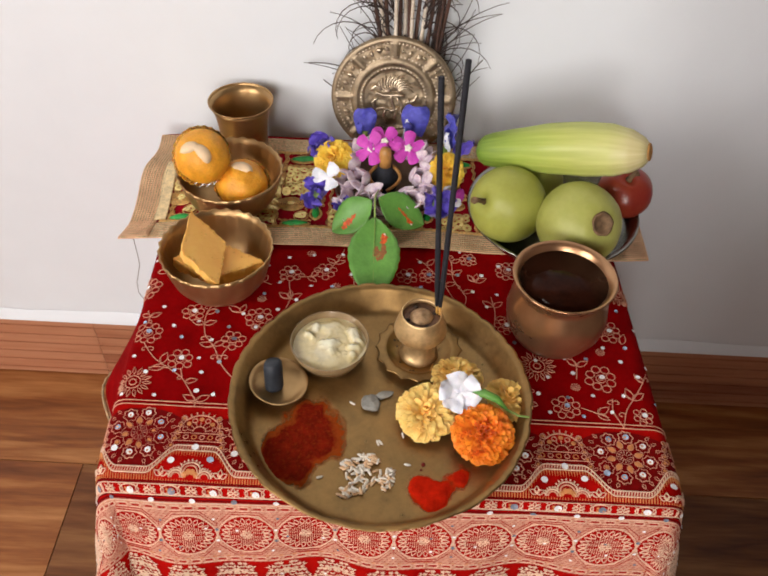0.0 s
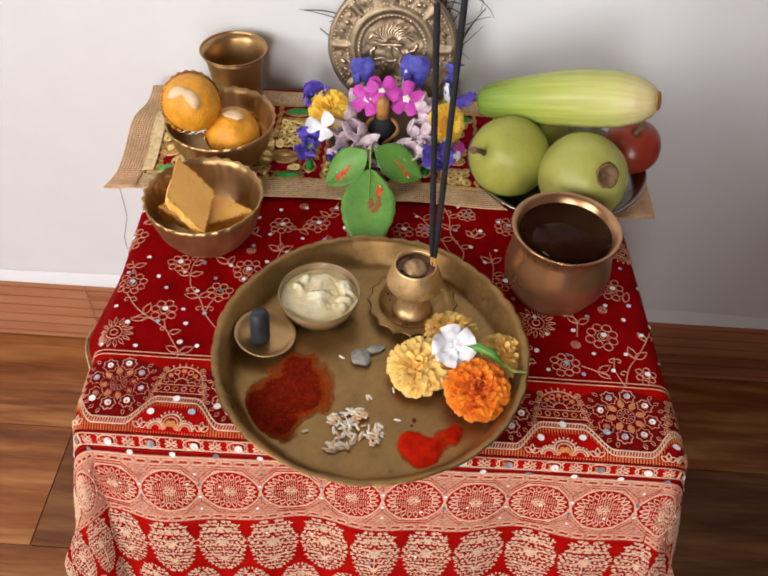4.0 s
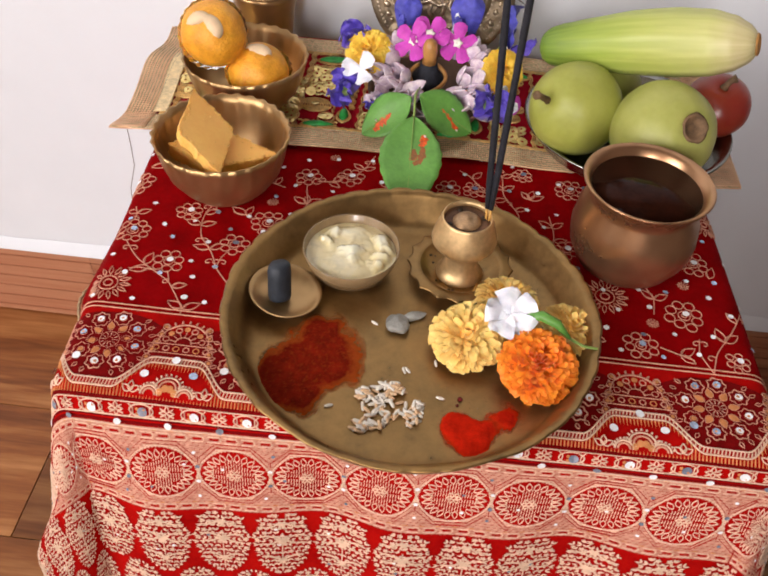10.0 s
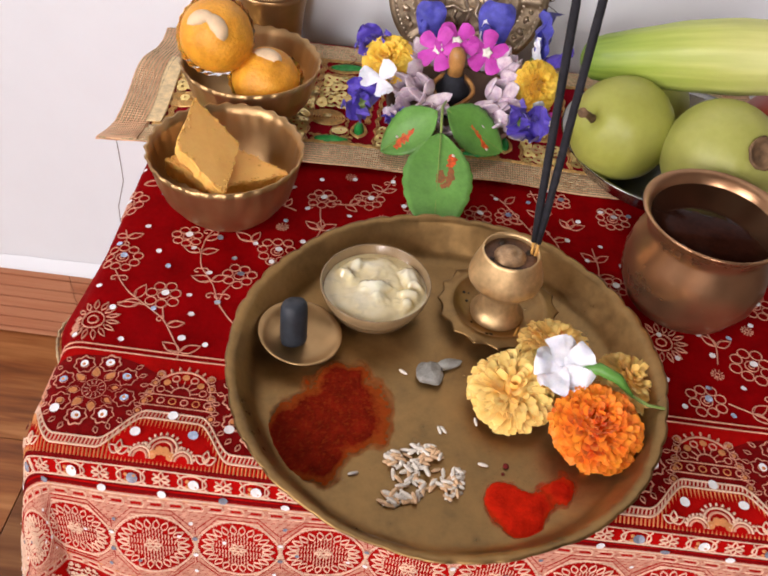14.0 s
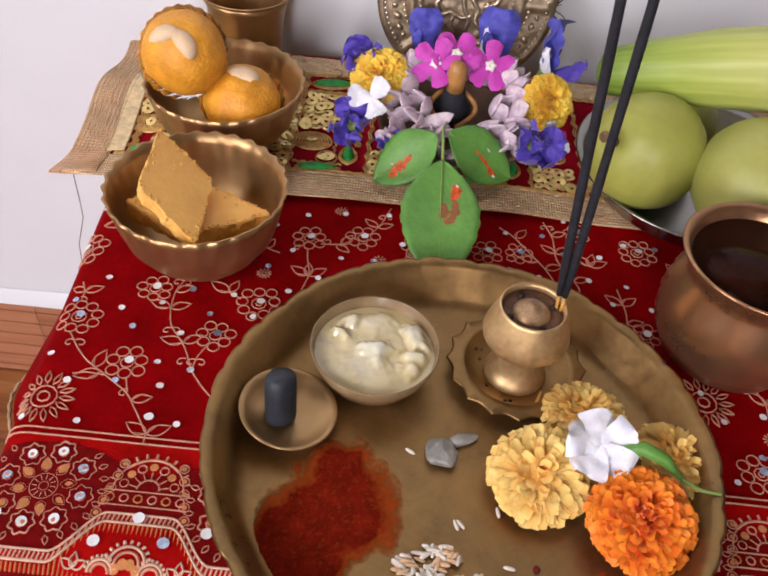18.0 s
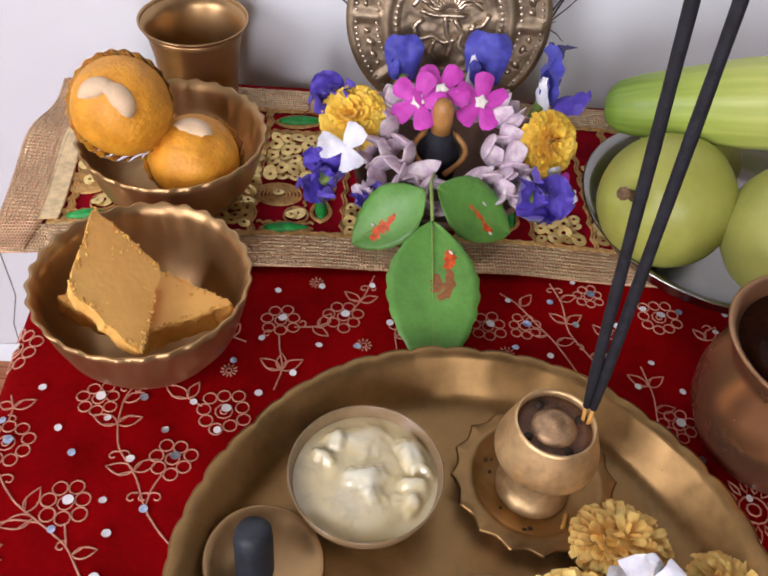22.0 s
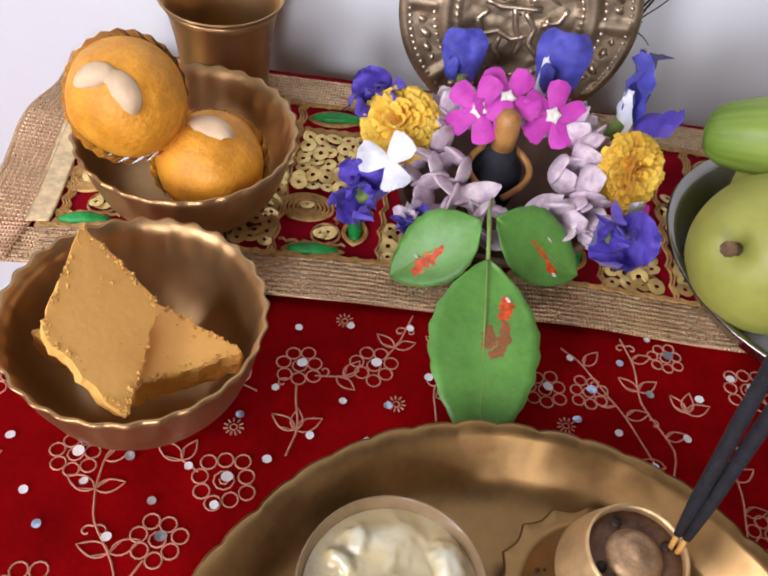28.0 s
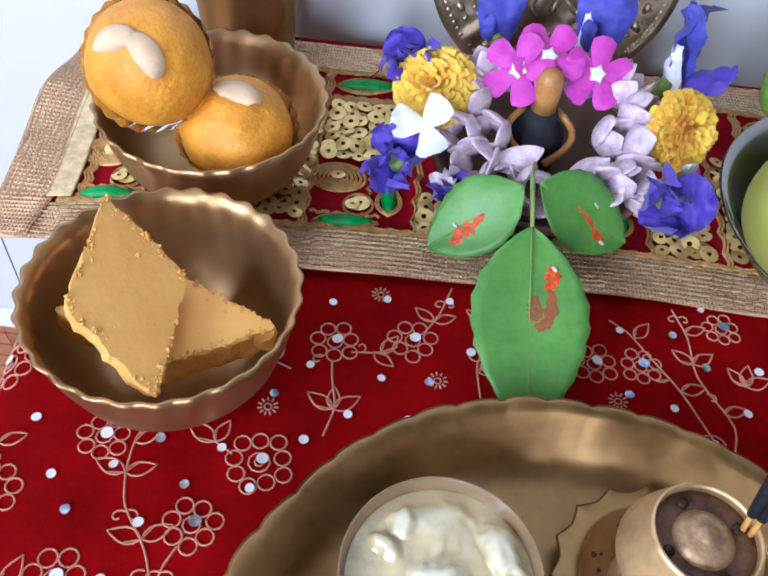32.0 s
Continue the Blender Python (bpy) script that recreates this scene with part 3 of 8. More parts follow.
motif(0, 0, 1,
      strokes=[[(182, 53), (187, 70), (200, 88), (212, 109)], [(182, 53), (176, 68), (178, 80)], [(152, 70), (162, 66), (172, 62)], [(152, 98), (154, 112), (150, 122)]],
      leaves=[(194, 80, 0.6, 12), (194, 80, 1.9, 12), (206, 98, 2.2, 10), (164, 65, 0.6, 12), (164, 65, -0.6, 10), (154, 112, 0.5, 11), (154, 112, 2.4, 11), (196, 138, 1.2, 12), (118, 70, 2.8, 10)],
      curls=[(186, 66, 2.4, 1, 10), (178, 78, 2.7, 1, 9), (178, 78, 0.5, -1, 9), (209, 104, 0.5, -1, 8), (112, 86, 0.4, -1, 9)],
      flowers=[(172, 100, 13.5, 8), (140, 70, 11.5, 8), (187, 151, 12, 8), (199, 64, 8, 6), (166, 176, 10, 7), (188, 206, 11, 8)])
for su, sv, sr in ((-0.203, 0.073, 0.0150), (0.121, 0.110, 0.0155), (0.205, 0.196, 0.013)):
    sun(su, sv, sr)
for su, sv in ((-0.114, 0.170), (-0.051, 0.190), (-0.077, 0.230), (0.150, 0.090), (0.020, 0.190), (0.176, 0.128), (0.120, 0.186), (-0.128, 0.218), (0.142, 0.152)):
    pink.line(ring(su, sv, 0.0014, 8), 0.0007, True, 0.0006)
    for k in range(11):
        a = 2 * math.pi * k / 11
        pink.line([(su + 0.0022 * math.cos(a), sv + 0.0022 * math.sin(a)), (su + 0.0040 * math.cos(a), sv + 0.0040 * math.sin(a))], 0.0008, lift=0.0006)
for j in range(12):
    for i in range(18):
        u = -0.207 + i * 0.0240 + (0.0120 if j % 2 else 0)
        v = 0.064 + j * 0.0180
        DOTS.append((u + rng.uniform(-0.004, 0.004), v + rng.uniform(-0.004, 0.004), rng.choice((0.0015, 0.0017, 0.0019))))

# lower line of the field
wide = [(-UMAX + 0.004 + i * (2 * UMAX - 0.008) / 180, 0) for i in range(181)]


def across(st, v, w, lift=0.0008):
    st.line([(u, v) for u, _ in wide], w, lift=lift)


across(pink, V_LINE, 0.0009)
across(pink, V_LINE + 0.0035, 0.0009)

# border of rosettes and arches over a scalloped striped ground
PER = 0.0912
K0 = -0.187
SCALE_V = V_LINE - V_CHAIN


def scallop(u):
    """Height of the scalloped edge between the maroon and the striped ground."""
    t = (u - K0) / PER
    t = abs((t + 0.5) % 1.0 - 0.5) * 2
    t = max(0, min(1, (t - 0.25) / 0.45))
    t = t * t * (3 - 2 * t)
    return V_CHAIN + SCALE_V * (0.16 + 0.30 * t)


M_STRIPE_RED = mat("dark_red_weave", (0.175, 0.0018, 0.0022), 0.85, var=0.15, scale=200, bump=0.3, bscale=1200, **{"Specular IOR Level": 0.08})
dark = Stitch()
uu = [(-UMAX + 0.004 + i * (2 * UMAX - 0.008) / 420) for i in range(421)]
for a, b in zip(uu, uu[1:]):
    o = len(dark.v)
    for u, v in ((a, scallop(a)), (b, scallop(b)), (b, V_LINE - 0.004 - 0.012 * abs(math.sin((b - K0) * math.pi / PER)) ** 3), (a, V_LINE - 0.004 - 0.012 * abs(math.sin((a - K0) * math.pi / PER)) ** 3)):
        dark.v.append(tuple(cloth_at(u, v, 0.0004)))
    dark.f.append((o, o + 1, o + 2, o + 3))
dark.done("border_ground", M_STRIPE_RED, tablecloth)
cream.line([(u, scallop(u)) for u in uu], 0.0012)
cream.line([(u, scallop(u) - 0.0042) for u in uu], 0.0012)
for i, u in enumerate(uu):
    cream.line([(u, scallop(u) - 0.0036), (u + 0.0007, scallop(u) - 0.0008)], 0.0009)
    gold.line([(u, scallop(u) - 0.0052), (u, V_CHAIN + 0.0016)], 0.0009)
for k in range(-3, 7):
    cu = K0 + k * PER
    cv = V_CHAIN + SCALE_V * 0.60
    pink.line(ring(cu, cv, 0.0062, 16), 0.0013, True)
    pink.line(ring(cu, cv, 0.0022, 8), 0.0012, True)
    for i in range(12):
        a = 2 * math.pi * i / 12
        cream.line([(cu + 0.0030 * math.cos(a), cv + 0.0030 * math.sin(a)), (cu + 0.0054 * math.cos(a), cv + 0.0054 * math.sin(a))], 0.0012)
    for i in range(8):
        a = 2 * math.pi * i / 8 + 0.2
        p = petal(cu + 0.0070 * math.cos(a), cv + 0.0070 * math.sin(a), a, 0.0074, 0.0023)
        gold.patch(p)
        pink.line(p, 0.0007, True)
        fu, fv = cu + 0.0178 * math.cos(a + 0.39), cv + 0.0178 * math.sin(a + 0.39)
        pink.line([(fu + 0.0052 * (1 + 0.13 * math.cos(7 * b)) * math.cos(b), fv + 0.0052 * (1 + 0.13 * math.cos(7 * b)) * math.sin(b)) for b in [2 * math.pi * q / 28 for q in range(28)]], 0.0014, True)
        gold.patch(ring(fu, fv, 0.0017, 7), 0.0010)
        pink.line(ring(fu, fv, 0.0022, 8), 0.0011, True)
        DOTS.append((fu, fv, 0.0022))
    for q in range(26):
        a = 2 * math.pi * q / 26
        p = petal(cu + 0.0240 * math.cos(a), cv + 0.0240 * math.sin(a), a, 0.0042, 0.0012, 3)
        if V_CHAIN + 0.012 < p[3][1] < V_LINE - 0.003:
            pink.line(p, 0.0008, True)
    for su_ in (-1, 1):
        for q in range(5):
            gold.patch(ring(cu + su_ * (0.0265 + 0.0014 * q), cv - 0.010 + q * 0.0062, 0.0013, 7))
            pink.line(ring(cu + su_ * (0.0265 + 0.0014 * q), cv - 0.010 + q * 0.0062, 0.0022, 9), 0.0007, True)
    # half rosette arch between
    au, av = cu + PER / 2, V_CHAIN + SCALE_V * 0.64
    for r, w in ((0.0155, 0.0013), (0.0050, 0.0013)):
        pink.line([(au + r * math.cos(math.pi * q / 16), av + r * math.sin(math.pi * q / 16)) for q in range(17)], w)
    for q in range(13):
        a = math.pi * q / 12
        pink.line([(au + 0.016 * math.cos(a), av + 0.016 * math.sin(a)), (au + 0.0185 * math.cos(a), av + 0.0185 * math.sin(a))], 0.0013)
    for q in range(7):
        a = math.pi * (q + 0.5) / 7
        gold.patch(ring(au + 0.0115 * math.cos(a), av + 0.0115 * math.sin(a), 0.0020, 8)) if q % 2 else pink.line(ring(au + 0.0115 * math.cos(a), av + 0.0115 * math.sin(a), 0.002, 8), 0.0008, True)
        pink.line([(au + 0.005 * math.cos(a), av + 0.005 * math.sin(a)), (au + 0.009 * math.cos(a), av + 0.009 * math.sin(a))], 0.0008)
    pink.line([(au - 0.019, av - 0.001), (au + 0.019, av - 0.001)], 0.0012)
    for q in range(6):
        (gold if q % 2 == 0 else pink).line(ring(au - 0.0155 + q * 0.0062, av - 0.0045, 0.0019, 8), 0.0012, True)
    pink.line([(au - 0.019, av - 0.008), (au + 0.019, av - 0.008)], 0.0012)
    # small arch with a gold trefoil in the striped ground
    bu, bv = au, V_CHAIN + 0.004
    for du, r in ((0, 0.0075), (-0.0105, 0.0052), (0.0105, 0.0052)):
        cream.line([(bu + du + r * math.cos(math.pi * q / 12), bv + (0.004 if du == 0 else 0) + r * math.sin(math.pi * q / 12)) for q in range(13)], 0.0013)
        pink.line([(bu + du + r * 0.68 * math.cos(math.pi * q / 10), bv + (0.004 if du == 0 else 0) + r * 0.68 * math.sin(math.pi * q / 10)) for q in range(11)], 0.0013)
        for q in range(1, 10):
            a = math.pi * q / 10
            cream.line([(bu + du + r * 1.12 * math.cos(a), bv + (0.004 if du == 0 else 0) + r * 1.12 * math.sin(a)), (bu + du + r * 1.34 * math.cos(a), bv + (0.004 if du == 0 else 0) + r * 1.34 * math.sin(a))], 0.0013)
    for q in range(4):
        gold.patch(ring(bu - 0.0045 + q * 0.003, bv + 0.002 + (0.002 if q in (1, 2) else 0), 0.0022, 8))
    for du in (-0.022, 0.022):
        for q in range(3):
            cream.line(petal(bu + du, bv + 0.001, 0.5 + q * 1.05, 0.006, 0.0017), 0.0008, True)
    for du, dv in ((-0.035, 0.016), (-0.016, 0.012), (0.013, 0.014), (0.03, 0.02), (0, 0.024)):
        DOTS.append((bu + du, bv + dv, 0.0026))

# chain band between dark lines: dotted eyes and small crosses in turn
bars = Stitch()
for v, w in ((V_CHAIN + 0.0006, 0.0020), (V_CHAIN - 0.0115, 0.0016), (V_CHAIN - 0.0145, 0.0022)):
    across(bars, v, w, 0.0007)
bars.done("woven_band", M_STRIPE_RED, tablecloth, "dark red lines beside the chain band")
for v in (V_CHAIN - 0.0010, V_CHAIN - 0.0102):
    across(cream, v, 0.0008)
vc = V_CHAIN - 0.0056
step = 0.0156
for i in range(-27, 28):
    u = i * step
    if i % 2 == 0:
        cream.line(ring(u, vc, 0.0072, 20, 0.0040), 0.0009, True)
        for s in (-1, 1):
            cream.line([(u + s * 0.0076, vc + 0.0040), (u + s * 0.0052, vc + 0.0016), (u + s * 0.0052, vc - 0.0016), (u + s * 0.0076, vc - 0.0040)], 0.0008)
            for q in (-1, 1):
                gold.patch(ring(u + s * 0.0022, vc + q * 0.0014, 0.0011, 7), 0.0010)
    else:
        for q in range(4):
            cream.line(petal(u, vc, q * math.pi / 2, 0.0044, 0.0012, 4), 0.0008, True)
        for q in range(4):
            a = math.pi / 4 + q * math.pi / 2
            cream.line([(u + 0.0022 * math.cos(a), vc + 0.0022 * math.sin(a)), (u + 0.0058 * math.cos(a), vc + 0.0040 * math.sin(a))], 0.0007)
    if i % 2 == 0:
        DOTS.append((u + 0.001, vc, 0.0029))
        DOTS.append((u + 0.0156, V_CHAIN - 0.0135, 0.0023))

# pale woven bands with dashes
VE, VTOP, VLOW = V_CHAIN - 0.0500, V_CHAIN - 0.0160, V_CHAIN - 0.0855  # middle of the oval medallions, upper and lower edge of the pale ground


def pale_band(v0, v1, n=260, m=16):
    o = len(pale.v)
    for j in range(m + 1):
        for a in range(n + 1):
            pale.v.append(tuple(cloth_at(-UMAX + 0.004 + a * (2 * UMAX - 0.008) / n, v0 + (v1 - v0) * j / m, 0.0003)))
    for j in range(m):
        for a in range(n):
            q = o + j * (n + 1) + a
            pale.f.append((q, q + 1, q + n + 2, q + n + 1))


pale_band(VLOW, VTOP)
redring, inner = Stitch(), Stitch()
for v in (VTOP - 0.0055, VLOW + 0.0048):
    for i in range(-40, 41):
        u = i * 0.0103
        redring.line([(u - 0.0028, v), (u + 0.0028, v)], 0.0027, lift=0.0008)
        cream.line([(u - 0.0042, v + 0.0021), (u + 0.0032, v + 0.0021), (u + 0.0042, v), (u + 0.0032, v - 0.0021), (u - 0.0042, v - 0.0021)], 0.0009, lift=0.0008)
        gold.line([(u + 0.0036, v + 0.0036), (u + 0.0066, v + 0.0036)], 0.0012, lift=0.0006)
across(cream, VTOP - 0.0012, 0.0010)
across(redring, VLOW + 0.0004, 0.0016)

# oval medallions: red rings with looped petals on a pale ground, linked by small squares
OP, OX, ORX, ORY = 0.0448, -0.0127, 0.0216, 0.0206


def hexoval(u, v, rx, ry, n=30):
    """An oval drawn out to blunt points at its ends."""
    return [(u + rx * math.copysign(abs(math.cos(a)) ** 0.96, math.cos(a)), v + ry * math.copysign(abs(math.sin(a)) ** 1.25, math.sin(a))) for a in [2 * math.pi * q / n for q in range(n)]]


weave = Stitch()
for j in range(26):
    v = VLOW + 0.001 + j * 0.0026
    for i in range(-106, 107):
        u = i * 0.0040 + (0.0020 if j % 2 else 0)
        weave.line([(u - 0.0010, v - 0.0005), (u + 0.0010, v + 0.0005)], 0.0008, lift=0.00046)
weave.done("woven_band", M_SKIRTCLOTH, tablecloth, "fine red flecks in the pale bands")
for i in range(-8, 10):
    u = i * OP + OX
    redring.patch(hexoval(u, VE, ORX, ORY), 0.0005, 6)
    cream.line(hexoval(u, VE, ORX * 1.05, ORY * 1.06), 0.0007, True)
    for q in range(22):
        a = 2 * math.pi * q / 22
        ca, sa = math.cos(a), math.sin(a)
        cream.line(petal(u + ORX * 0.60 * ca, VE + ORY * 0.60 * sa, math.atan2(sa, ca), 0.0066, 0.0017, 4), 0.0009, True, 0.0012)
    for (p0, p1) in zip(hexoval(u, VE, ORX * 0.985, ORY * 0.985, 60), hexoval(u, VE, ORX * 1.06, ORY * 1.06, 60)):
        cream.line([p0, p1], 0.0009, lift=0.0008)
    # combs of short upright stitches filling the oval, stepped like chevrons
    for q in range(-8, 9):
        x_ = q * 0.00165
        top = ORY * 0.66 * (1 - (abs(x_) / (ORX * 0.70)) ** 1.4)
        for s in (-1, 1):
            y_ = 0.0008 + 0.0034 * max(0.0, 1 - abs(x_) / 0.0052)
            while y_ + 0.0012 < top:
                e_ = min(top, y_ + 0.0032)
                inner.line([(u + x_ - 0.0002, VE + s * y_), (u + x_ + 0.0003, VE + s * (y_ + e_) / 2), (u + x_ - 0.0001, VE + s * e_)], 0.00105, lift=0.0011)
                y_ = e_ + 0.0007
    cream.line(ring(u, VE, 0.0015, 8), 0.0009, True, 0.0013)
    for q in range(6):
        a = 2 * math.pi * q / 6
        cream.line(petal(u + 0.0012 * math.cos(a), VE + 0.0012 * math.sin(a), a, 0.0036, 0.0012, 3), 0.0007, True, 0.0014)
    for s in (-1, 1):
        # chevrons on the pale ground, following the ovals
        for k, st in ((0.0, cream), (0.0016, redring), (0.0044, redring)):
            st.line([(u - OP / 2 + 0.0035 - k * 0.6, VE + s * (0.0088 + k)), (u - 0.0105, VE + s * (ORY * 0.97 + 0.0008 + k)), (u + 0.0105, VE + s * (ORY * 0.97 + 0.0008 + k)), (u + OP / 2 - 0.0035 + k * 0.6, VE + s * (0.0088 + k))], 0.0006, lift=0.0007)
        cream.line(ring(u + OP / 2, VE + s * 0.0032, 0.0018, 4), 0.0009, True)
        redring.line([(u + OP / 2, VE + s * 0.009), (u + OP / 2, VE + s * 0.0145)], 0.0009, lift=0.0007)
    for s in (-1, 0, 1):
        DOTS.append((u + OP / 2, VE + s * 0.0065, 0.0015))
    for q in range(3):
        DOTS.append((u + rng.uniform(-0.016, 0.016), VE + rng.uniform(-0.014, 0.014), 0.0012))
    for s in (-1, 1):
        DOTS.append((u + OP / 2 + rng.uniform(-0.003, 0.003), VE + s * (0.0185 + rng.uniform(-0.002, 0.002)), 0.0012))
redring.done("woven_band", M_SKIRTCLOTH, tablecloth, "red rings round the oval medallions")
inner.done("embroidery", M_THREAD_CREAM, tablecloth, "cream stitches filling the oval medallions")

# hanging rows of leafy medallions on red, the first row tucked under the pale band
LP, LX = 0.0398, 0.0059
for row in range(3):
    for i in range(-10, 11):
        u = i * LP + (LP / 2 if row % 2 else 0) + LX
        cv = VLOW - 0.0325 - row * 0.0655
        hw_, hh_ = 0.0168, 0.0348

        def inside(a, b):
            return (a / hw_) ** 2 + (b / hh_) ** 2 * (1.0 + 0.20 * (b < 0)) < (1.0 if row or b < 0 else 1.25)

        # paired leaves and small blossoms fill the medallion on both sides of a stalk
        for gy in range(-8, 9):
            for gx in range(0, 5):
                x_, y_ = 0.0016 + gx * 0.0040 + 0.0020 * (gy % 2), gy * 0.0044
                if not inside(x_, y_) or cv + y_ > VLOW - 0.001:
                    continue
                jx, jy = rng.uniform(-0.0005, 0.0005), rng.uniform(-0.0005, 0.0005)
                an_ = math.atan2(y_ - 0.004, x_) + rng.uniform(-0.5, 0.5)
                for side in (-1, 1):
                    b_ = an_ if side > 0 else math.pi - an_
                    if (gx * 3 + gy * 5) % 7 == 0:
                        for q in range(5):
                            cream.patch(petal(u + side * (x_ + jx), cv + y_ + jy, 2 * math.pi * q / 5, 0.0024, 0.0008, 3), 0.0010)
                        continue
                    for da_ in (-0.6, 0.6):
                        cream.patch(petal(u + side * (x_ + jx) - 0.0012 * math.cos(b_), cv + y_ + jy - 0.0012 * math.sin(b_), b_ + da_, rng.uniform(0.0030, 0.0042), 0.00088, 3), 0.0009)
        for side in (-1, 1):
            for yy, lift_ in ((0.004, 1), (0.004, -1), (-0.018, 1), (0.022, -1)):
                cream.line([(u + side * 0.0010, cv + yy), (u + side * 0.0052, cv + yy + lift_ * 0.0030), (u + side * 0.0098, cv + yy + lift_ * 0.0046), (u + side * 0.0136, cv + yy + lift_ * 0.0038)], 0.0013)
        # scalloped outline of leaf tips
        for q in range(34):
            a = 2 * math.pi * q / 34
            pu, pv = u + hw_ * 1.0 * math.cos(a), cv + hh_ * (1.0 if a < math.pi else 0.92) * math.sin(a)
            if pv < VLOW - 0.001:
                cream.patch(petal(pu - 0.0014 * math.cos(a), pv - 0.0014 * math.sin(a), a, 0.0032, 0.0010, 3), 0.0009)
        cream.line([(u, cv - 0.031), (u, cv - 0.010), (u, cv + 0.012)], 0.0009)
        for cx_, cy_, rr_ in ((0, 0.004, 0.0056), (0, -0.018, 0.0042), (0, 0.022, 0.0044)):
            for q in range(6):
                cream.patch(petal(u + cx_, cv + cy_, 2 * math.pi * q / 6, rr_, rr_ * 0.27, 3), 0.0012)
        for q in range(2):
            DOTS.append((u + rng.uniform(-0.013, 0.013), cv + rng.uniform(-0.024, 0.024), 0.0012))

pink.done("embroidery", M_THREAD, tablecloth, "pinkish cream thread vines and flowers")
cream.done("embroidery", M_THREAD_CREAM, tablecloth, "cream thread medallions")
gold.done("embroidery", M_THREAD_GOLD, tablecloth, "ochre thread fillings")
pale.done("woven_band", M_PALE, tablecloth, "pale pink woven bands")

# sequins: small dished discs, never two on one spot
kept = []
cells = set()
for i, (u, v, r) in enumerate(DOTS):
    if abs(u) > UMAX - 0.003 or v < VMIN + 0.003 or v > VMAX - 0.01:
        continue
    cu, cv = int(u // 0.006), int(v // 0.006)
    if any((cu + a, cv + b) in cells for a in (-1, 0, 1) for b in (-1, 0, 1)):
        continue
    cells.add((cu, cv))
    kept.append((u, v, r, 1 if (i * 7 + 3) % 10 < (3 if v > V_LINE else 4) else 0))
SEQ_ME = {}
for kind in (0, 1):
    for r in (0.0017, 0.0019, 0.0021, 0.0023, 0.0026, 0.0029):
        V = [(0, 0, 0.0001)] + [(r * math.cos(2 * math.pi * k / 12), r * math.sin(2 * math.pi * k / 12), 0.0003) for k in range(12)]
        me = bpy.data.meshes.new("sequin")
        me.from_pydata(V, [], [(0, 1 + k, 1 + (k + 1) % 12) for k in range(12)])
        me.materials.append((M_SEQUIN, M_SEQUIN_BLUE)[kind])
        SEQ_ME[kind, r] = me
allv = {0: [[], []], 1: [[], []]}
single = 0
for u, v, r, kind in kept:
    if v > 0.0 and abs(u) < 0.195 and v < 0.24 and single < 300:
        key = (kind, min((0.0017, 0.0019, 0.0021, 0.0023, 0.0026, 0.0029), key=lambda q: abs(q - r)))
        ob = new("sequin", SEQ_ME[key])
        ob.matrix_basis = Matrix.Translation(cloth_at(u, v, 0.0010)) @ pose(0, 0, 0, rng.uniform(-9, 9), rng.uniform(-9, 9), rng.uniform(0, 30))
        ob.parent = tablecloth
        single += 1
        continue
    V, F = allv[kind]
    o = len(V)
    tx, ty = rng.uniform(-0.12, 0.12), rng.uniform(-0.12, 0.12)
    V.append(tuple(cloth_at(u, v, 0.0010)))
    for k in range(9):
        a = 2 * math.pi * k / 9
        V.append(tuple(cloth_at(u + r * math.cos(a), v + r * math.sin(a), 0.0014 + r * (tx * math.cos(a) + ty * math.sin(a)))))
    F += [(o, o + 1 + k, o + 1 + (k + 1) % 9) for k in range(9)]
for kind, m_, lab in ((0, M_SEQUIN, "white sequins"), (1, M_SEQUIN_BLUE, "bluish iridescent sequins")):
    tagged(mesh_ob("sequin_scatter", *allv[kind], m_, tablecloth, lab, smooth=False), kind="stuff")


# ---- brass and steel vessels ----
def scalloped(n, amp, zamp, rings):
    """Wavy rim: rings from the given index on are moved."""
    def wave(i, a, r, z):
        if i in rings:
            w = math.cos(n * a)
            return r + amp * w, z + zamp * w
        return r, z
    return wave


# large thali plate
plate = thing("thali_plate", Matrix.Translation((-0.0048, 0.4035, T + 0.0004)), "large round aged brass thali plate with a notched rim", "plate")
prof = [(0.090, 0.0), (0.097, 0.0006), (0.1035, 0.004), (0.1112, 0.0205), (0.1138, 0.0226), (0.1146, 0.0236), (0.1132, 0.0241), (0.1086, 0.0215), (0.1012, 0.0055), (0.0955, 0.0024), (0.088, 0.0020), (0.060, 0.0019), (0.030, 0.0019), (0.004, 0.0019)]


def notch(i, a, r, z):
    if 3 <= i <= 7:
        k = (a * 44 / (2 * math.pi)) % 1.0
        d = max(0.0, 1 - abs(k - 0.5) / 0.22)
        if i in (4, 5, 6):
            d *= 0.55 + 0.9 * abs(math.sin(math.floor(a * 44 / (2 * math.pi)) * 12.9898))
            return r - 0.0006 * d + 0.0004 * math.sin(7 * a) + 0.0003 * math.sin(19 * a + 1), z - 0.0007 * d + 0.0003 * math.sin(11 * a + 2)
    return r, z


mesh_ob("dish", *lathe(prof, 264, notch), M_BRASS, plate)


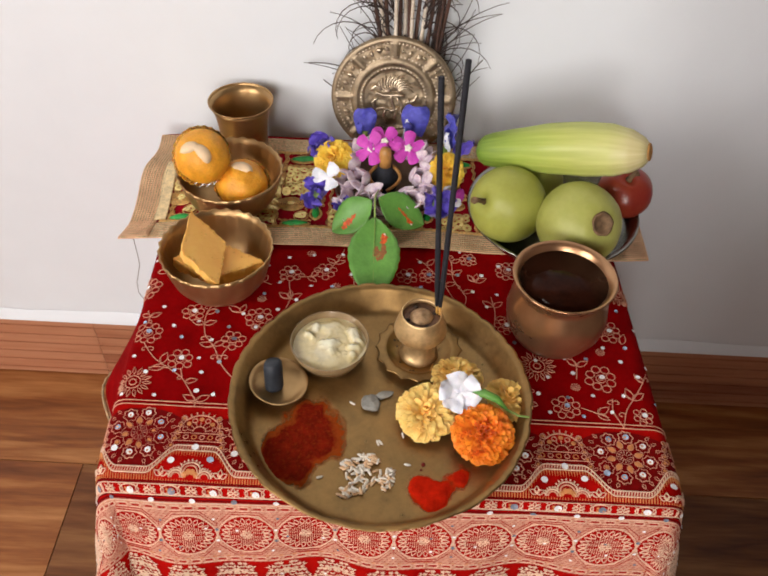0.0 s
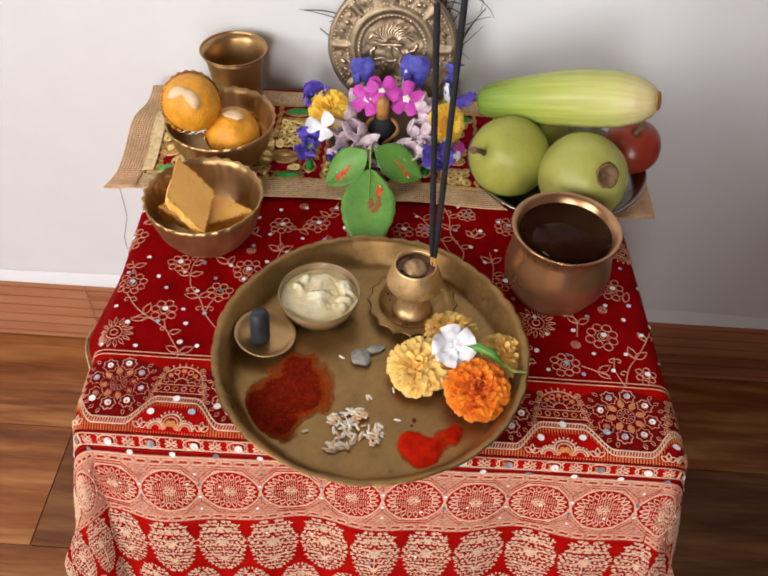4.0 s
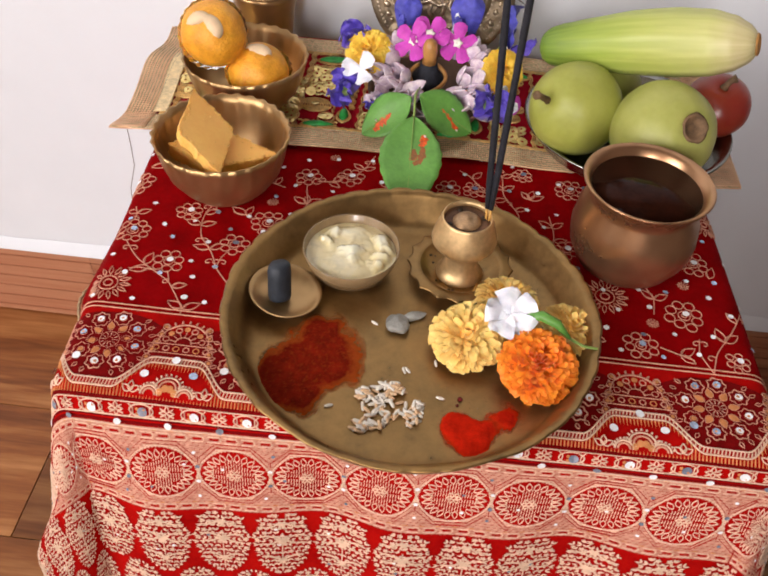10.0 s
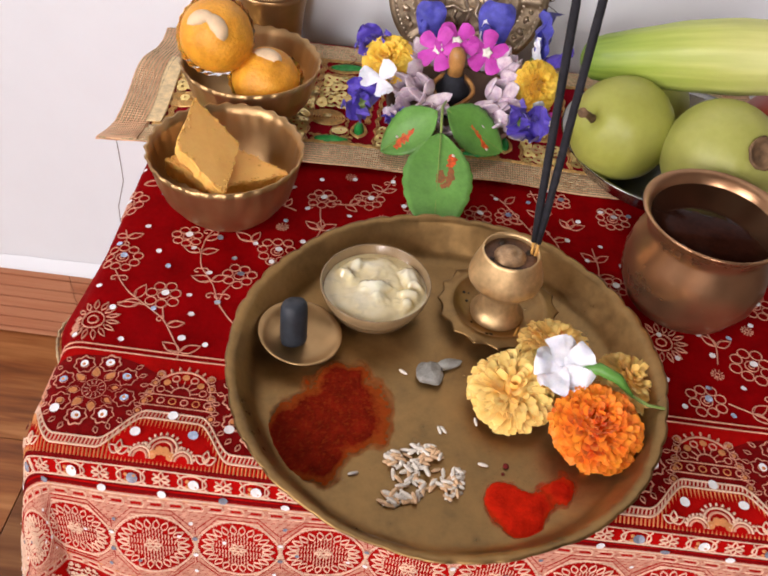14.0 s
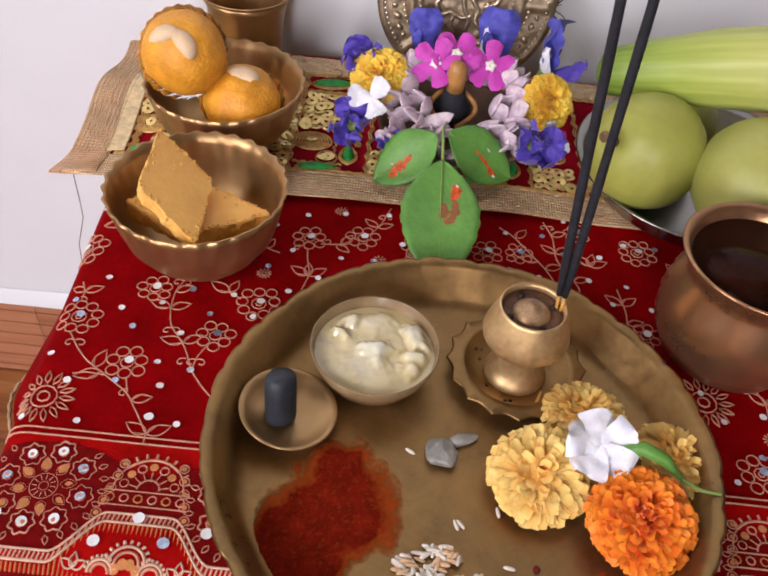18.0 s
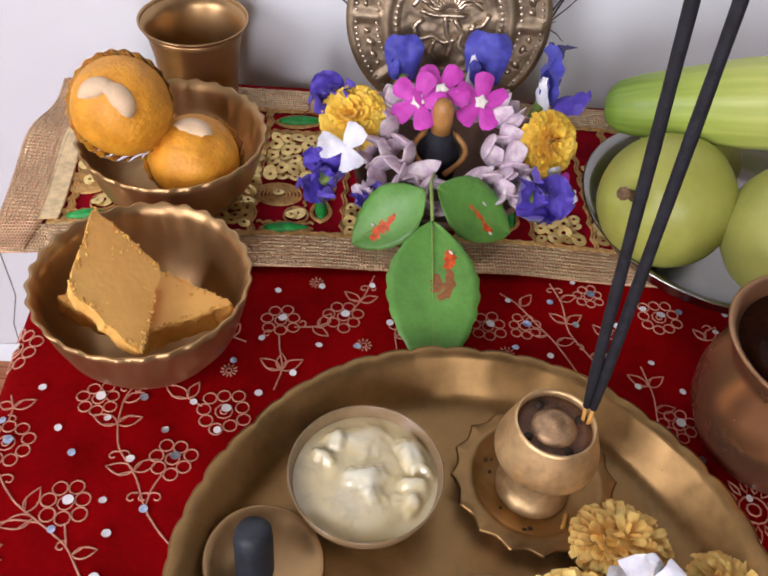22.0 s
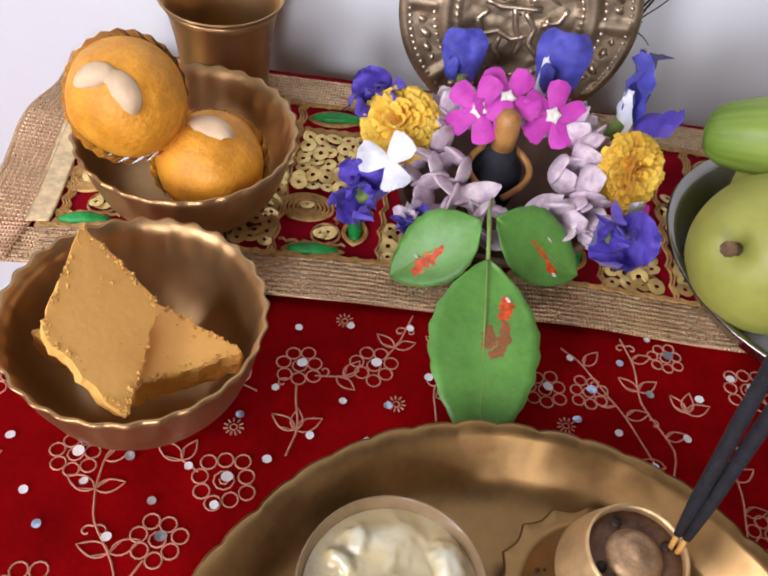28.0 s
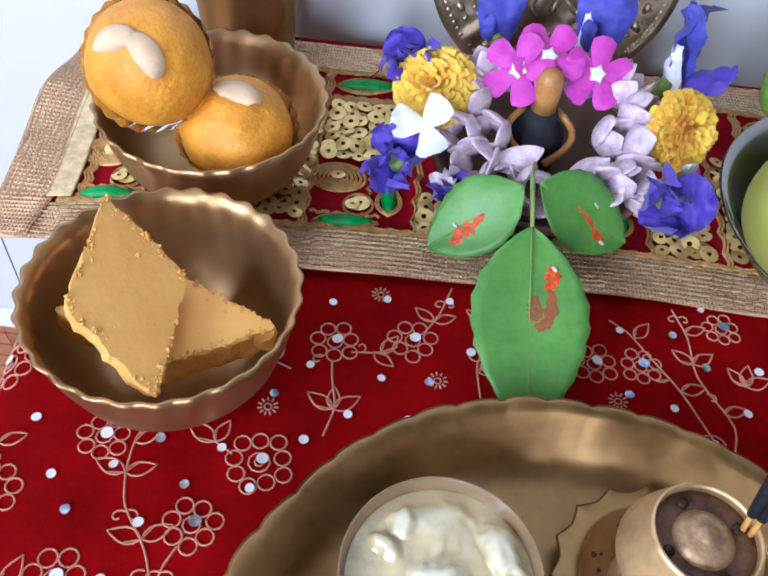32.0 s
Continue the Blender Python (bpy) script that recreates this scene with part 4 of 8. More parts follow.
def bowl(name, x, y, rim_z, r, base, label, spin=0.0, n=28, up=0.0):
    h = rim_z - T - up
    e = thing(name, pose(x, y, T + 0.0005 + up, 0, 0, spin), label, "bowl", "scalloped brass bowls")
    out = [(base, 0.0), (base + 0.004, 0.0008), (r * 0.70, h * 0.15), (r * 0.845, h * 0.38), (r * 0.92, h * 0.64), (r * 0.96, h * 0.86), (r, h)]
    inn = [(r - 0.0014, h - 0.0002), (r * 0.96 - 0.0018, h * 0.86), (r * 0.92 - 0.0018, h * 0.64), (r * 0.845 - 0.0018, h * 0.40), (r * 0.70 - 0.002, h * 0.18), (base, 0.0030), (0.002, 0.0026)]
    k = len(out)
    w = scalloped(n, 0.0007, 0.0004, (k - 1, k))
    flute = lambda i, a, rr, z: w(i, a, rr, z) if i in (k - 1, k) else ((rr + 0.00035 * math.cos(n * a), z) if i in (k - 2, k + 1) else (rr, z))
    mesh_ob("body", *lathe(out + inn, 176, flute), M_BRASS_DULL, e)
    return e


bowl("brass_bowl", -0.1508, 0.5300, 0.4965, 0.0483, 0.024, "scalloped brass bowl holding two diamond-shaped sweets")
bowl("brass_bowl", -0.1580, 0.6370, 0.4965, 0.0498, 0.024, "scalloped brass bowl holding two orange laddus", 8, up=0.0045)

tumbler = thing("tumbler", Matrix.Translation((-0.1615, 0.7285, T + 0.0040)), "plain tapered brass tumbler with a flared rim", "tumbler")
h = 0.0585
mesh_ob("body", *lathe([(0.0215, 0), (0.0232, 0.001), (0.0240, h * 0.3), (0.0257, h * 0.6), (0.0285, h * 0.86), (0.0318, h * 0.965), (0.0310, h * 0.965), (0.0276, h * 0.86), (0.0248, h * 0.6), (0.0231, h * 0.3), (0.0215, 0.004), (0.002, 0.003)], 72), M_BRASS_DULL, tumbler)

mesh_ob("rim", *lathe([(0.0318, h * 0.962), (0.0326, h * 0.985), (0.0328, h), (0.0320, h * 1.004), (0.0314, h * 0.985), (0.0310, h * 0.962)], 72, None, False), M_BRASS_DULL, tumbler, "flared turned rim")

# round pot with dark water
lota = thing("water_pot", Matrix.Translation((0.1355, 0.4890, T + 0.0005)), "round-bellied copper-brown bronze pot filled with dark water", "pot")
prof = [(0.018, 0), (0.024, 0.001), (0.0335, 0.009), (0.0398, 0.022), (0.0411, 0.034), (0.0393, 0.046), (0.0350, 0.056), (0.0345, 0.0595), (0.0372, 0.0655), (0.0408, 0.0700), (0.0414, 0.0714), (0.0404, 0.0722), (0.0368, 0.0690), (0.0326, 0.0610), (0.0325, 0.056), (0.0362, 0.046), (0.0382, 0.034), (0.036, 0.02), (0.02, 0.005), (0.002, 0.004)]
mesh_ob("body", *lathe(prof, 96), M_COPPER, lota)
M_WATER = mat("dark_water", (0.030, 0.008, 0.004), 0.05, var=0.3, scale=40, bump=0.05, bscale=60, bdist=0.0006, **{"Specular IOR Level": 0.07})
mesh_ob("water", *lathe([(0.0335, 0.0620), (0.0352, 0.0655), (0.002, 0.0655)], 64), M_WATER, lota, "dark still water")

# shallow steel dish
dish = thing("steel_dish", Matrix.Translation((0.1470, 0.6240, T + 0.0045)), "shallow round steel dish heaped with green fruit", "dish")
mesh_ob("body", *lathe([(0.052, 0), (0.055, 0.0008), (0.068, 0.009), (0.0755, 0.0200), (0.0793, 0.0236), (0.0805, 0.0247), (0.0796, 0.0257), (0.0742, 0.0225), (0.0666, 0.0108), (0.054, 0.0026), (0.03, 0.0020), (0.002, 0.0020)], 96), M_STEEL, dish)

# ---- fruit ----
def fruit_mat(name, c, c2, rough=0.48, scale=26):
    return mat(name, c, rough, var=0.1, scale=scale, bump=0.25, bscale=150, bdist=0.0007, color2=c2, lo=0.35, hi=0.85, **{"Subsurface Weight": 0.12, "sss": (0.6, 0.8, 0.2), "Coat Weight": 0.04, "Coat Roughness": 0.3})


M_GUAVA = fruit_mat("yellow_green_skin", (0.345, 0.36, 0.074), (0.275, 0.288, 0.045))
M_GUAVA2 = fruit_mat("pale_green_skin", (0.40, 0.41, 0.112), (0.325, 0.34, 0.066))
M_APPLE = fruit_mat("red_brown_skin", (0.24, 0.018, 0.012), (0.30, 0.055, 0.022), 0.3, 40)
M_STALK = mat("dry_stalk", (0.20, 0.115, 0.055), 0.8, var=0.3, scale=200, bump=0.5)


def round_fruit(name, center, r, axis, material, label, category, eye=0.0, stalk=0.0, squash=(1, 1, 1), seed=1):
    e = thing(name, Matrix.Translation(center), label, category, "fruit in the steel dish")
    q = Vector(axis).normalized().to_track_quat("Z", "Y").to_matrix().to_4x4()
    prof, n = [], 36
    for i in range(n + 1):
        t = math.pi * i / n
        rr, z = r * math.sin(t), r * math.cos(t)
        dip = math.exp(-(rr / (r * 0.22)) ** 2)
        if z > 0:
            z -= dip * r * (0.13 if (eye or stalk) else 0.06)
        else:
            z += dip * r * 0.10
        prof.append((max(rr, 0.0004), z))
    vf = lathe(prof, 56)
    V = []
    for v in vf[0]:
        p = Vector(v)
        k = 1 + 0.035 * noise.noise(p / r * 1.3 + Vector((seed, seed * 2, 0))) + 0.006 * noise.noise(p / r * 6)
        p = Vector((p.x * squash[0], p.y * squash[1], p.z * squash[2])) * k
        V.append(tuple(q @ p))
    mesh_ob("flesh", V, [f[::-1] for f in vf[1]], material, e)
    if eye:
        ev = lathe([(eye * 0.25, r * 0.80), (eye * 0.7, r * 0.82), (eye * 0.95, r * 0.93 * squash[2]), (eye * 1.1, r * 0.985 * squash[2]), (eye * 0.9, r * 1.00 * squash[2]), (eye * 0.74, r * 0.945), (eye * 0.4, r * 0.915), (0.0004, r * 0.91)], 28, lambda i, a, rr, z: (rr * (1 + 0.03 * math.cos(5 * a) + 0.02 * math.cos(9 * a + 1)), z))
        mesh_ob("blossom_scar", *moved(ev, q), M_STALK, e, "dry brown blossom scar")
    if stalk:
        sv = tube([q @ Vector((0, 0, r * 0.84)), q @ Vector((0.0008, 0.001, r * 0.95)), q @ Vector((0.003, 0.003, r * 0.95 + stalk * 0.6)), q @ Vector((0.006, 0.004, r * 0.95 + stalk))], [0.0034, 0.0024, 0.0022, 0.0034], 8)
        mesh_ob("stalk", *sv, M_STALK, e, "short dry stalk")
    return e


round_fruit("guava", (0.1012, 0.6020, 0.4985), 0.0346, (-0.80, -0.45, 0.42), M_GUAVA, "smooth yellow-green round fruit with a short dry stalk", "fruit", stalk=0.016, seed=2)
round_fruit("guava", (0.1605, 0.5745, 0.5030), 0.0368, (0.30, -0.62, 0.55), M_GUAVA2, "pale green round fruit with a brown blossom scar", "fruit", eye=0.0095, seed=5)
round_fruit("guava", (0.1300, 0.6560, 0.4860), 0.0290, (0.2, 0.5, 0.8), M_GUAVA, "yellow-green round fruit half hidden behind others", "fruit", seed=7)
round_fruit("apple", (0.2125, 0.6330, 0.4950), 0.0246, (-0.1, -0.35, 0.9), M_APPLE, "red-brown apple under the pale gourd", "apple", stalk=0.006, squash=(1.03, 1.03, 0.93), seed=9)


def gourd_mat():
    m = mat("gourd_skin", (0.62, 0.66, 0.33), 0.46, var=0.08, scale=26, bump=0.3, bscale=130, color2=(0.46, 0.56, 0.19), **{"Subsurface Weight": 0.12, "sss": (0.6, 0.8, 0.3), "Coat Weight": 0.05, "Coat Roughness": 0.25})
    n, l = m.node_tree.nodes, m.node_tree.links
    p = n["Principled BSDF"]
    src = p.inputs["Base Color"].links[0].from_socket
    at = n.new("ShaderNodeUVMap")
    sep = n.new("ShaderNodeSeparateXYZ")
    l.new(at.outputs[0], sep.inputs[0])
    wave = n.new("ShaderNodeTexNoise")
    mp = n.new("ShaderNodeMapping")
    mp.inputs["Scale"].default_value = (2.0, 26.0, 1.0)
    l.new(at.outputs[0], mp.inputs[0])
    l.new(mp.outputs[0], wave.inputs["Vector"])
    wave.inputs["Scale"].default_value = 1.0
    r1 = n.new("ShaderNodeValToRGB")
    r1.color_ramp.elements[0].position, r1.color_ramp.elements[0].color = 0.02, (0.15, 0.26, 0.035, 1)
    r1.color_ramp.elements[1].position, r1.color_ramp.elements[1].color = 0.93, (0.66, 0.58, 0.32, 1)
    for pos, c in ((0.28, (0.36, 0.45, 0.085)), (0.55, (0.50, 0.54, 0.150)), (0.80, (0.60, 0.60, 0.23))):
        e = r1.color_ramp.elements.new(pos)
        e.color = (*c, 1)
    l.new(sep.outputs[0], r1.inputs[0])
    mix = n.new("ShaderNodeMix")
    mix.data_type, mix.blend_type = "RGBA", "SOFT_LIGHT"
    mix.inputs[0].default_value = 0.75
    l.new(r1.outputs[0], mix.inputs[6])
    r2 = n.new("ShaderNodeValToRGB")
    r2.color_ramp.elements[0].position, r2.color_ramp.elements[1].position = 0.38, 0.66
    r2.color_ramp.elements[0].color, r2.color_ramp.elements[1].color = (0.32, 0.36, 0.28, 1), (0.60, 0.60, 0.54, 1)
    l.new(wave.outputs["Fac"], r2.inputs[0])
    l.new(r2.outputs[0], mix.inputs[7])
    l.new(mix.outputs[2], p.inputs["Base Color"])
    return m


def gourd():
    """Long pale gourd lying across the other fruit: thick at the pale end, narrow and green at the stalk end."""
    a, b = Vector((0.0745, 0.6560, 0.5170)), Vector((0.2115, 0.6010, 0.5635))
    ln = (b - a).length
    e = thing("long_gourd", Matrix.Translation(a), "long pale green gourd with light streaks, lying over round fruit", "gourd", "fruit in the steel dish")
    d = (b - a).normalized()
    s = d.cross(Vector((0, 0, 1))).normalized()
    w = s.cross(d)
    rad = [(0.0, 0.006), (0.015, 0.0105), (0.05, 0.0142), (0.12, 0.0165), (0.25, 0.0190), (0.45, 0.0228), (0.65, 0.0240), (0.80, 0.0228), (0.90, 0.0190), (0.96, 0.0140), (0.99, 0.0098), (1.0, 0.0072)]
    V, F, UV = [], [], []
    seg, n = 48, 60
    for i in range(n + 1):
        t = i / n
        for j in range(len(rad) - 1):
            if rad[j][0] <= t <= rad[j + 1][0]:
                k = (t - rad[j][0]) / (rad[j + 1][0] - rad[j][0])
                k2 = k * k * (3 - 2 * k) * 0.4 + k * 0.6
                r = rad[j][1] + (rad[j + 1][1] - rad[j][1]) * k2
        c = d * (ln * t) + Vector((0, 0, 0.0025 * math.sin(math.pi * t)))
        for k in range(seg):
            an = 2 * math.pi * k / seg
            rr = r * (1 + 0.012 * math.cos(10 * an) + 0.02 * noise.noise(Vector((t * 4, math.cos(an), math.sin(an)))))
            V.append(tuple(c + (s * math.cos(an) + w * math.sin(an)) * rr))
            UV.append((t, k / seg))
    for i in range(n):
        for k in range(seg):
            F.append((i * seg + k, i * seg + (k + 1) % seg, (i + 1) * seg + (k + 1) % seg, (i + 1) * seg + k))
    F += [tuple(range(seg))[::-1], tuple(n * seg + k for k in range(seg))]
    ob = mesh_ob("flesh", V, F, gourd_mat(), e)
    uvl = ob.data.uv_layers.new(name="UVMap")
    for lp in ob.data.loops:
        uvl.data[lp.index].uv = UV[lp.vertex_index]
    q = d.to_track_quat("Z", "Y").to_matrix().to_4x4()
    cut = lathe([(0.0078, -0.0004), (0.0074, 0.0010), (0.0062, 0.0014), (0.0052, 0.0004), (0.0004, 0.0006)], 24)
    mesh_ob("cut_end", *moved(cut, Matrix.Translation(d * ln) @ q), mat("browned_cut", (0.42, 0.20, 0.05), 0.7, var=0.25, scale=200, bump=0.4), e, "browned cut end")


gourd()

# ---- sweets in the bowls ----
M_BARFI = mat("fudge_top", (0.98, 0.52, 0.125), 0.6, var=0.08, scale=40, bump=0.22, bscale=300, bdist=0.0010, color2=(0.94, 0.47, 0.100), **{"Subsurface Weight": 0.2, "sss": (1.0, 0.5, 0.15)})
M_CRUMB = mat("fudge_crumb", (0.86, 0.49, 0.12), 0.8, var=0.16, scale=120, bump=0.7, bscale=500, bdist=0.0012, color2=(0.74, 0.36, 0.07), **{"Subsurface Weight": 0.2, "sss": (1.0, 0.5, 0.15)})


def barfi(m, label, a=0.031, b=0.0205, th=0.0135, seed=0, foot=0.99, skew=0.0):
    """Diamond slab: smooth top, crumbly sides."""
    e = thing("barfi_sweet", m, label, "sweet", "diamond sweets")
    rg = random.Random(seed)
    corners = [(a, 0), (skew, b), (-a, 0), (-skew, -b)]
    ringpts = []
    for i in range(4):
        p, q = Vector(corners[i]), Vector(corners[(i + 1) % 4])
        for k in range(14):
            c = p.lerp(q, (k + 0.0) / 14)
            if k == 0:
                c *= 0.97
            c += Vector((rg.uniform(-1, 1), rg.uniform(-1, 1))) * 0.00045 + Vector((noise.noise(Vector((c.x * 160, c.y * 160, seed))), noise.noise(Vector((c.y * 160, c.x * 160, seed + 4))))) * 0.0011
            ringpts.append(c)
    n = len(ringpts)
    V, F = [], []
    for sc, z in ((0.985, th - 0.0002), (1.0, th - 0.0012), (1.0 + (foot - 0.98) * 0.45, th * 0.6), (1.0 + (foot - 0.98) * 0.8, th * 0.3), (foot, 0.0)):
        for c in ringpts:
            j = 0.0 if z > th - 0.0005 else 0.0006
            V.append((c.x * sc + rg.uniform(-j, j), c.y * sc + rg.uniform(-j, j), z + rg.uniform(-j, j) * 0.8))
    for r in range(4):
        for k in range(n):
            F.append((r * n + k, (r + 1) * n + k, (r + 1) * n + (k + 1) % n, r * n + (k + 1) % n))
    F.append(tuple(4 * n + k for k in range(n))[::-1])
    mesh_ob("side", V, F, M_CRUMB, e, "crumbly cut sides", smooth=False)
    V2 = [(c.x * 0.985, c.y * 0.985, th - 0.0002 + 0.0003 * noise.noise(Vector((c.x * 90, c.y * 90, seed)))) for c in ringpts]
    V2 += [(c.x * 0.55, c.y * 0.55, th + 0.0003) for c in ringpts] + [(0, 0, th + 0.0004)]
    F2 = [(k, (k + 1) % n, n + (k + 1) % n, n + k) for k in range(n)] + [(n + k, n + (k + 1) % n, 2 * n) for k in range(n)]
    mesh_ob("top", V2, F2, M_BARFI, e, "smooth golden top")
    crumbs = []
    for k in range(190):
        j = (int(rg.gauss(rg.choice((3, 17, 24, 30, 44)), 3.5)) if k % 3 else rg.randrange(n)) % n
        c = ringpts[j].lerp(ringpts[(j + 1) % n], rg.random()) * (1.0 - abs(rg.gauss(0, 0.07)))
        if k < 14:
            c = Vector((rg.uniform(-a, a) * 0.5, rg.uniform(-b, b) * 0.5))
        bmv, bmf = [], []
        s = rg.choice((0.0003, 0.0004, 0.0005, 0.0007, 0.0010))
        for dx, dy, dz in ((1, 0, 0), (-1, 0, 0), (0, 1, 0), (0, -1, 0), (0, 0, 0.8), (0, 0, -0.8)):
            bmv.append((c.x + dx * s * rg.uniform(0.7, 1.5), c.y + dy * s * rg.uniform(0.7, 1.5), th + 0.0002 + dz * s))
        bmf = [(0, 2, 4), (2, 1, 4), (1, 3, 4), (3, 0, 4)]
        crumbs.append((bmv, bmf))
    tagged(mesh_ob("crumb_scatter", *join(crumbs), M_CRUMB, e, smooth=False), kind="stuff")
    return e


def basis(origin, ax, ay):
    """A pose from an origin, its x axis and a hint for its y axis."""
    x = Vector(ax).normalized()
    y = Vector(ay)
    z = x.cross(y).normalized()
    y = z.cross(x)
    return Matrix(((x.x, y.x, z.x, origin[0]), (x.y, y.y, z.y, origin[1]), (x.z, y.z, z.z, origin[2]), (0, 0, 0, 1)))


barfi(basis((-0.1500, 0.5250, 0.4735), (0.078, 0.007, -0.005), (-0.10, 0.95, 0.02)), "flat golden-brown diamond sweet lying in the brass bowl", 0.0395, 0.0210, 0.0125, 3)
barfi(basis((-0.1626, 0.5215, 0.4950), (0.032, -0.064, -0.017), (0.029, 0.031, -0.016)), "golden-brown diamond sweet propped upright in the brass bowl", 0.0400, 0.0226, 0.0090, 8, 0.88, -0.0054)

M_LADDU = mat("laddu", (0.82, 0.375, 0.030), 0.50, var=0.14, scale=110, bump=0.6, bscale=430, bdist=0.0011, color2=(0.62, 0.255, 0.012), **{"Subsurface Weight": 0.25, "sss": (1.0, 0.4, 0.1)})
M_CASHEW = mat("cashew", (0.82, 0.60, 0.37), 0.55, var=0.08, scale=120, bump=0.2, **{"Subsurface Weight": 0.2, "sss": (1.0, 0.7, 0.5)})
M_CUPPLASTIC = mat("clear_plastic", (0.95, 0.94, 0.93), 0.08, bump=0.05, var=0.0, **{"Transmission Weight": 0.95, "IOR": 1.45})


def laddu(center, r, axis, nuts, label, seed):
    e = thing("laddu_sweet", Matrix.Translation(center), label, "sweet", "laddus")
    q = Vector(axis).normalized().to_track_quat("Z", "Y").to_matrix().to_4x4()
    bm = rough_ball(r, 5, (1, 1, 0.92), 0.04, 1.6, seed, 0.006, 13)
    bmesh.ops.transform(bm, matrix=q, verts=bm.verts)
    part("ball", bm, M_LADDU, e)
    for sx, sy, ang, ln in nuts:
        # flat crescent laid on the ball
        V, F = [], []
        nb = 14
        for kk in range(nb + 1):
            t = kk / nb
            an = (t - 0.5) * 2.2
            cx_, cy_ = ln * 0.55 * math.sin(an), ln * 0.42 * (math.cos(an) - 0.75)
            hw_ = ln * 0.34 * max(0.08, math.sin(math.pi * (0.06 + 0.88 * t))) ** 0.5
            for w_, up_ in ((-1, 0.0), (-0.8, 0.0018), (0, 0.0027), (0.8, 0.0018), (1, 0.0)):
                px, py = cx_ + math.sin(an) * hw_ * w_, cy_ + math.cos(an) * hw_ * w_
                lx, ly = sx + math.cos(ang) * px - math.sin(ang) * py, sy + math.sin(ang) * px + math.cos(ang) * py
                lz = math.sqrt(max(1e-6, r * r - lx * lx - ly * ly)) * 0.93
                d_ = Vector((lx, ly, lz)).normalized()
                V.append(tuple(q @ (Vector((lx, ly, lz)) + d_ * (up_ - 0.0004))))
        for kk in range(nb):
            for w_ in range(4):
                a_ = kk * 5 + w_
                F.append((a_, a_ + 5, a_ + 6, a_ + 1))
        mesh_ob("cashew", V, F, M_CASHEW, e, "split cashew nut")
    # pleated clear cup behind the ball
    seg = 96
    V, F = [], []
    for i, (k, z) in enumerate(((0.55, -0.92), (0.82, -0.72), (1.00, -0.34), (1.06, -0.06), (1.11, 0.14))):
        for s in range(seg):
            an = 2 * math.pi * s / seg
            rr = r * (k + (0.022 * math.cos(24 * an) if i else 0))
            V.append(tuple(q @ Vector((rr * math.cos(an), rr * math.sin(an), r * z))))
    for i in range(4):
        for s in range(seg):
            F.append((i * seg + s, i * seg + (s + 1) % seg, (i + 1) * seg + (s + 1) % seg, (i + 1) * seg + s))
    c = mesh_ob("paper_cup", V, F, M_CUPPLASTIC, e, "clear pleated plastic cup")
    c.visible_shadow = False
    return e


laddu((-0.1785, 0.6260, 0.5175), 0.0247, (-0.10, -0.78, 0.62), ((-0.0052, 0.0050, 0.42, 0.0150), (0.0062, 0.0020, -0.78, 0.0160)), "orange laddu sweet with split cashews, tilted in a clear cup", 1)
laddu((-0.1455, 0.6270, 0.4868), 0.0238, (0.06, -0.32, 0.93), ((0.0015, 0.0035, -0.35, 0.0165),), "orange laddu sweet topped with a cashew, low in the bowl", 4)

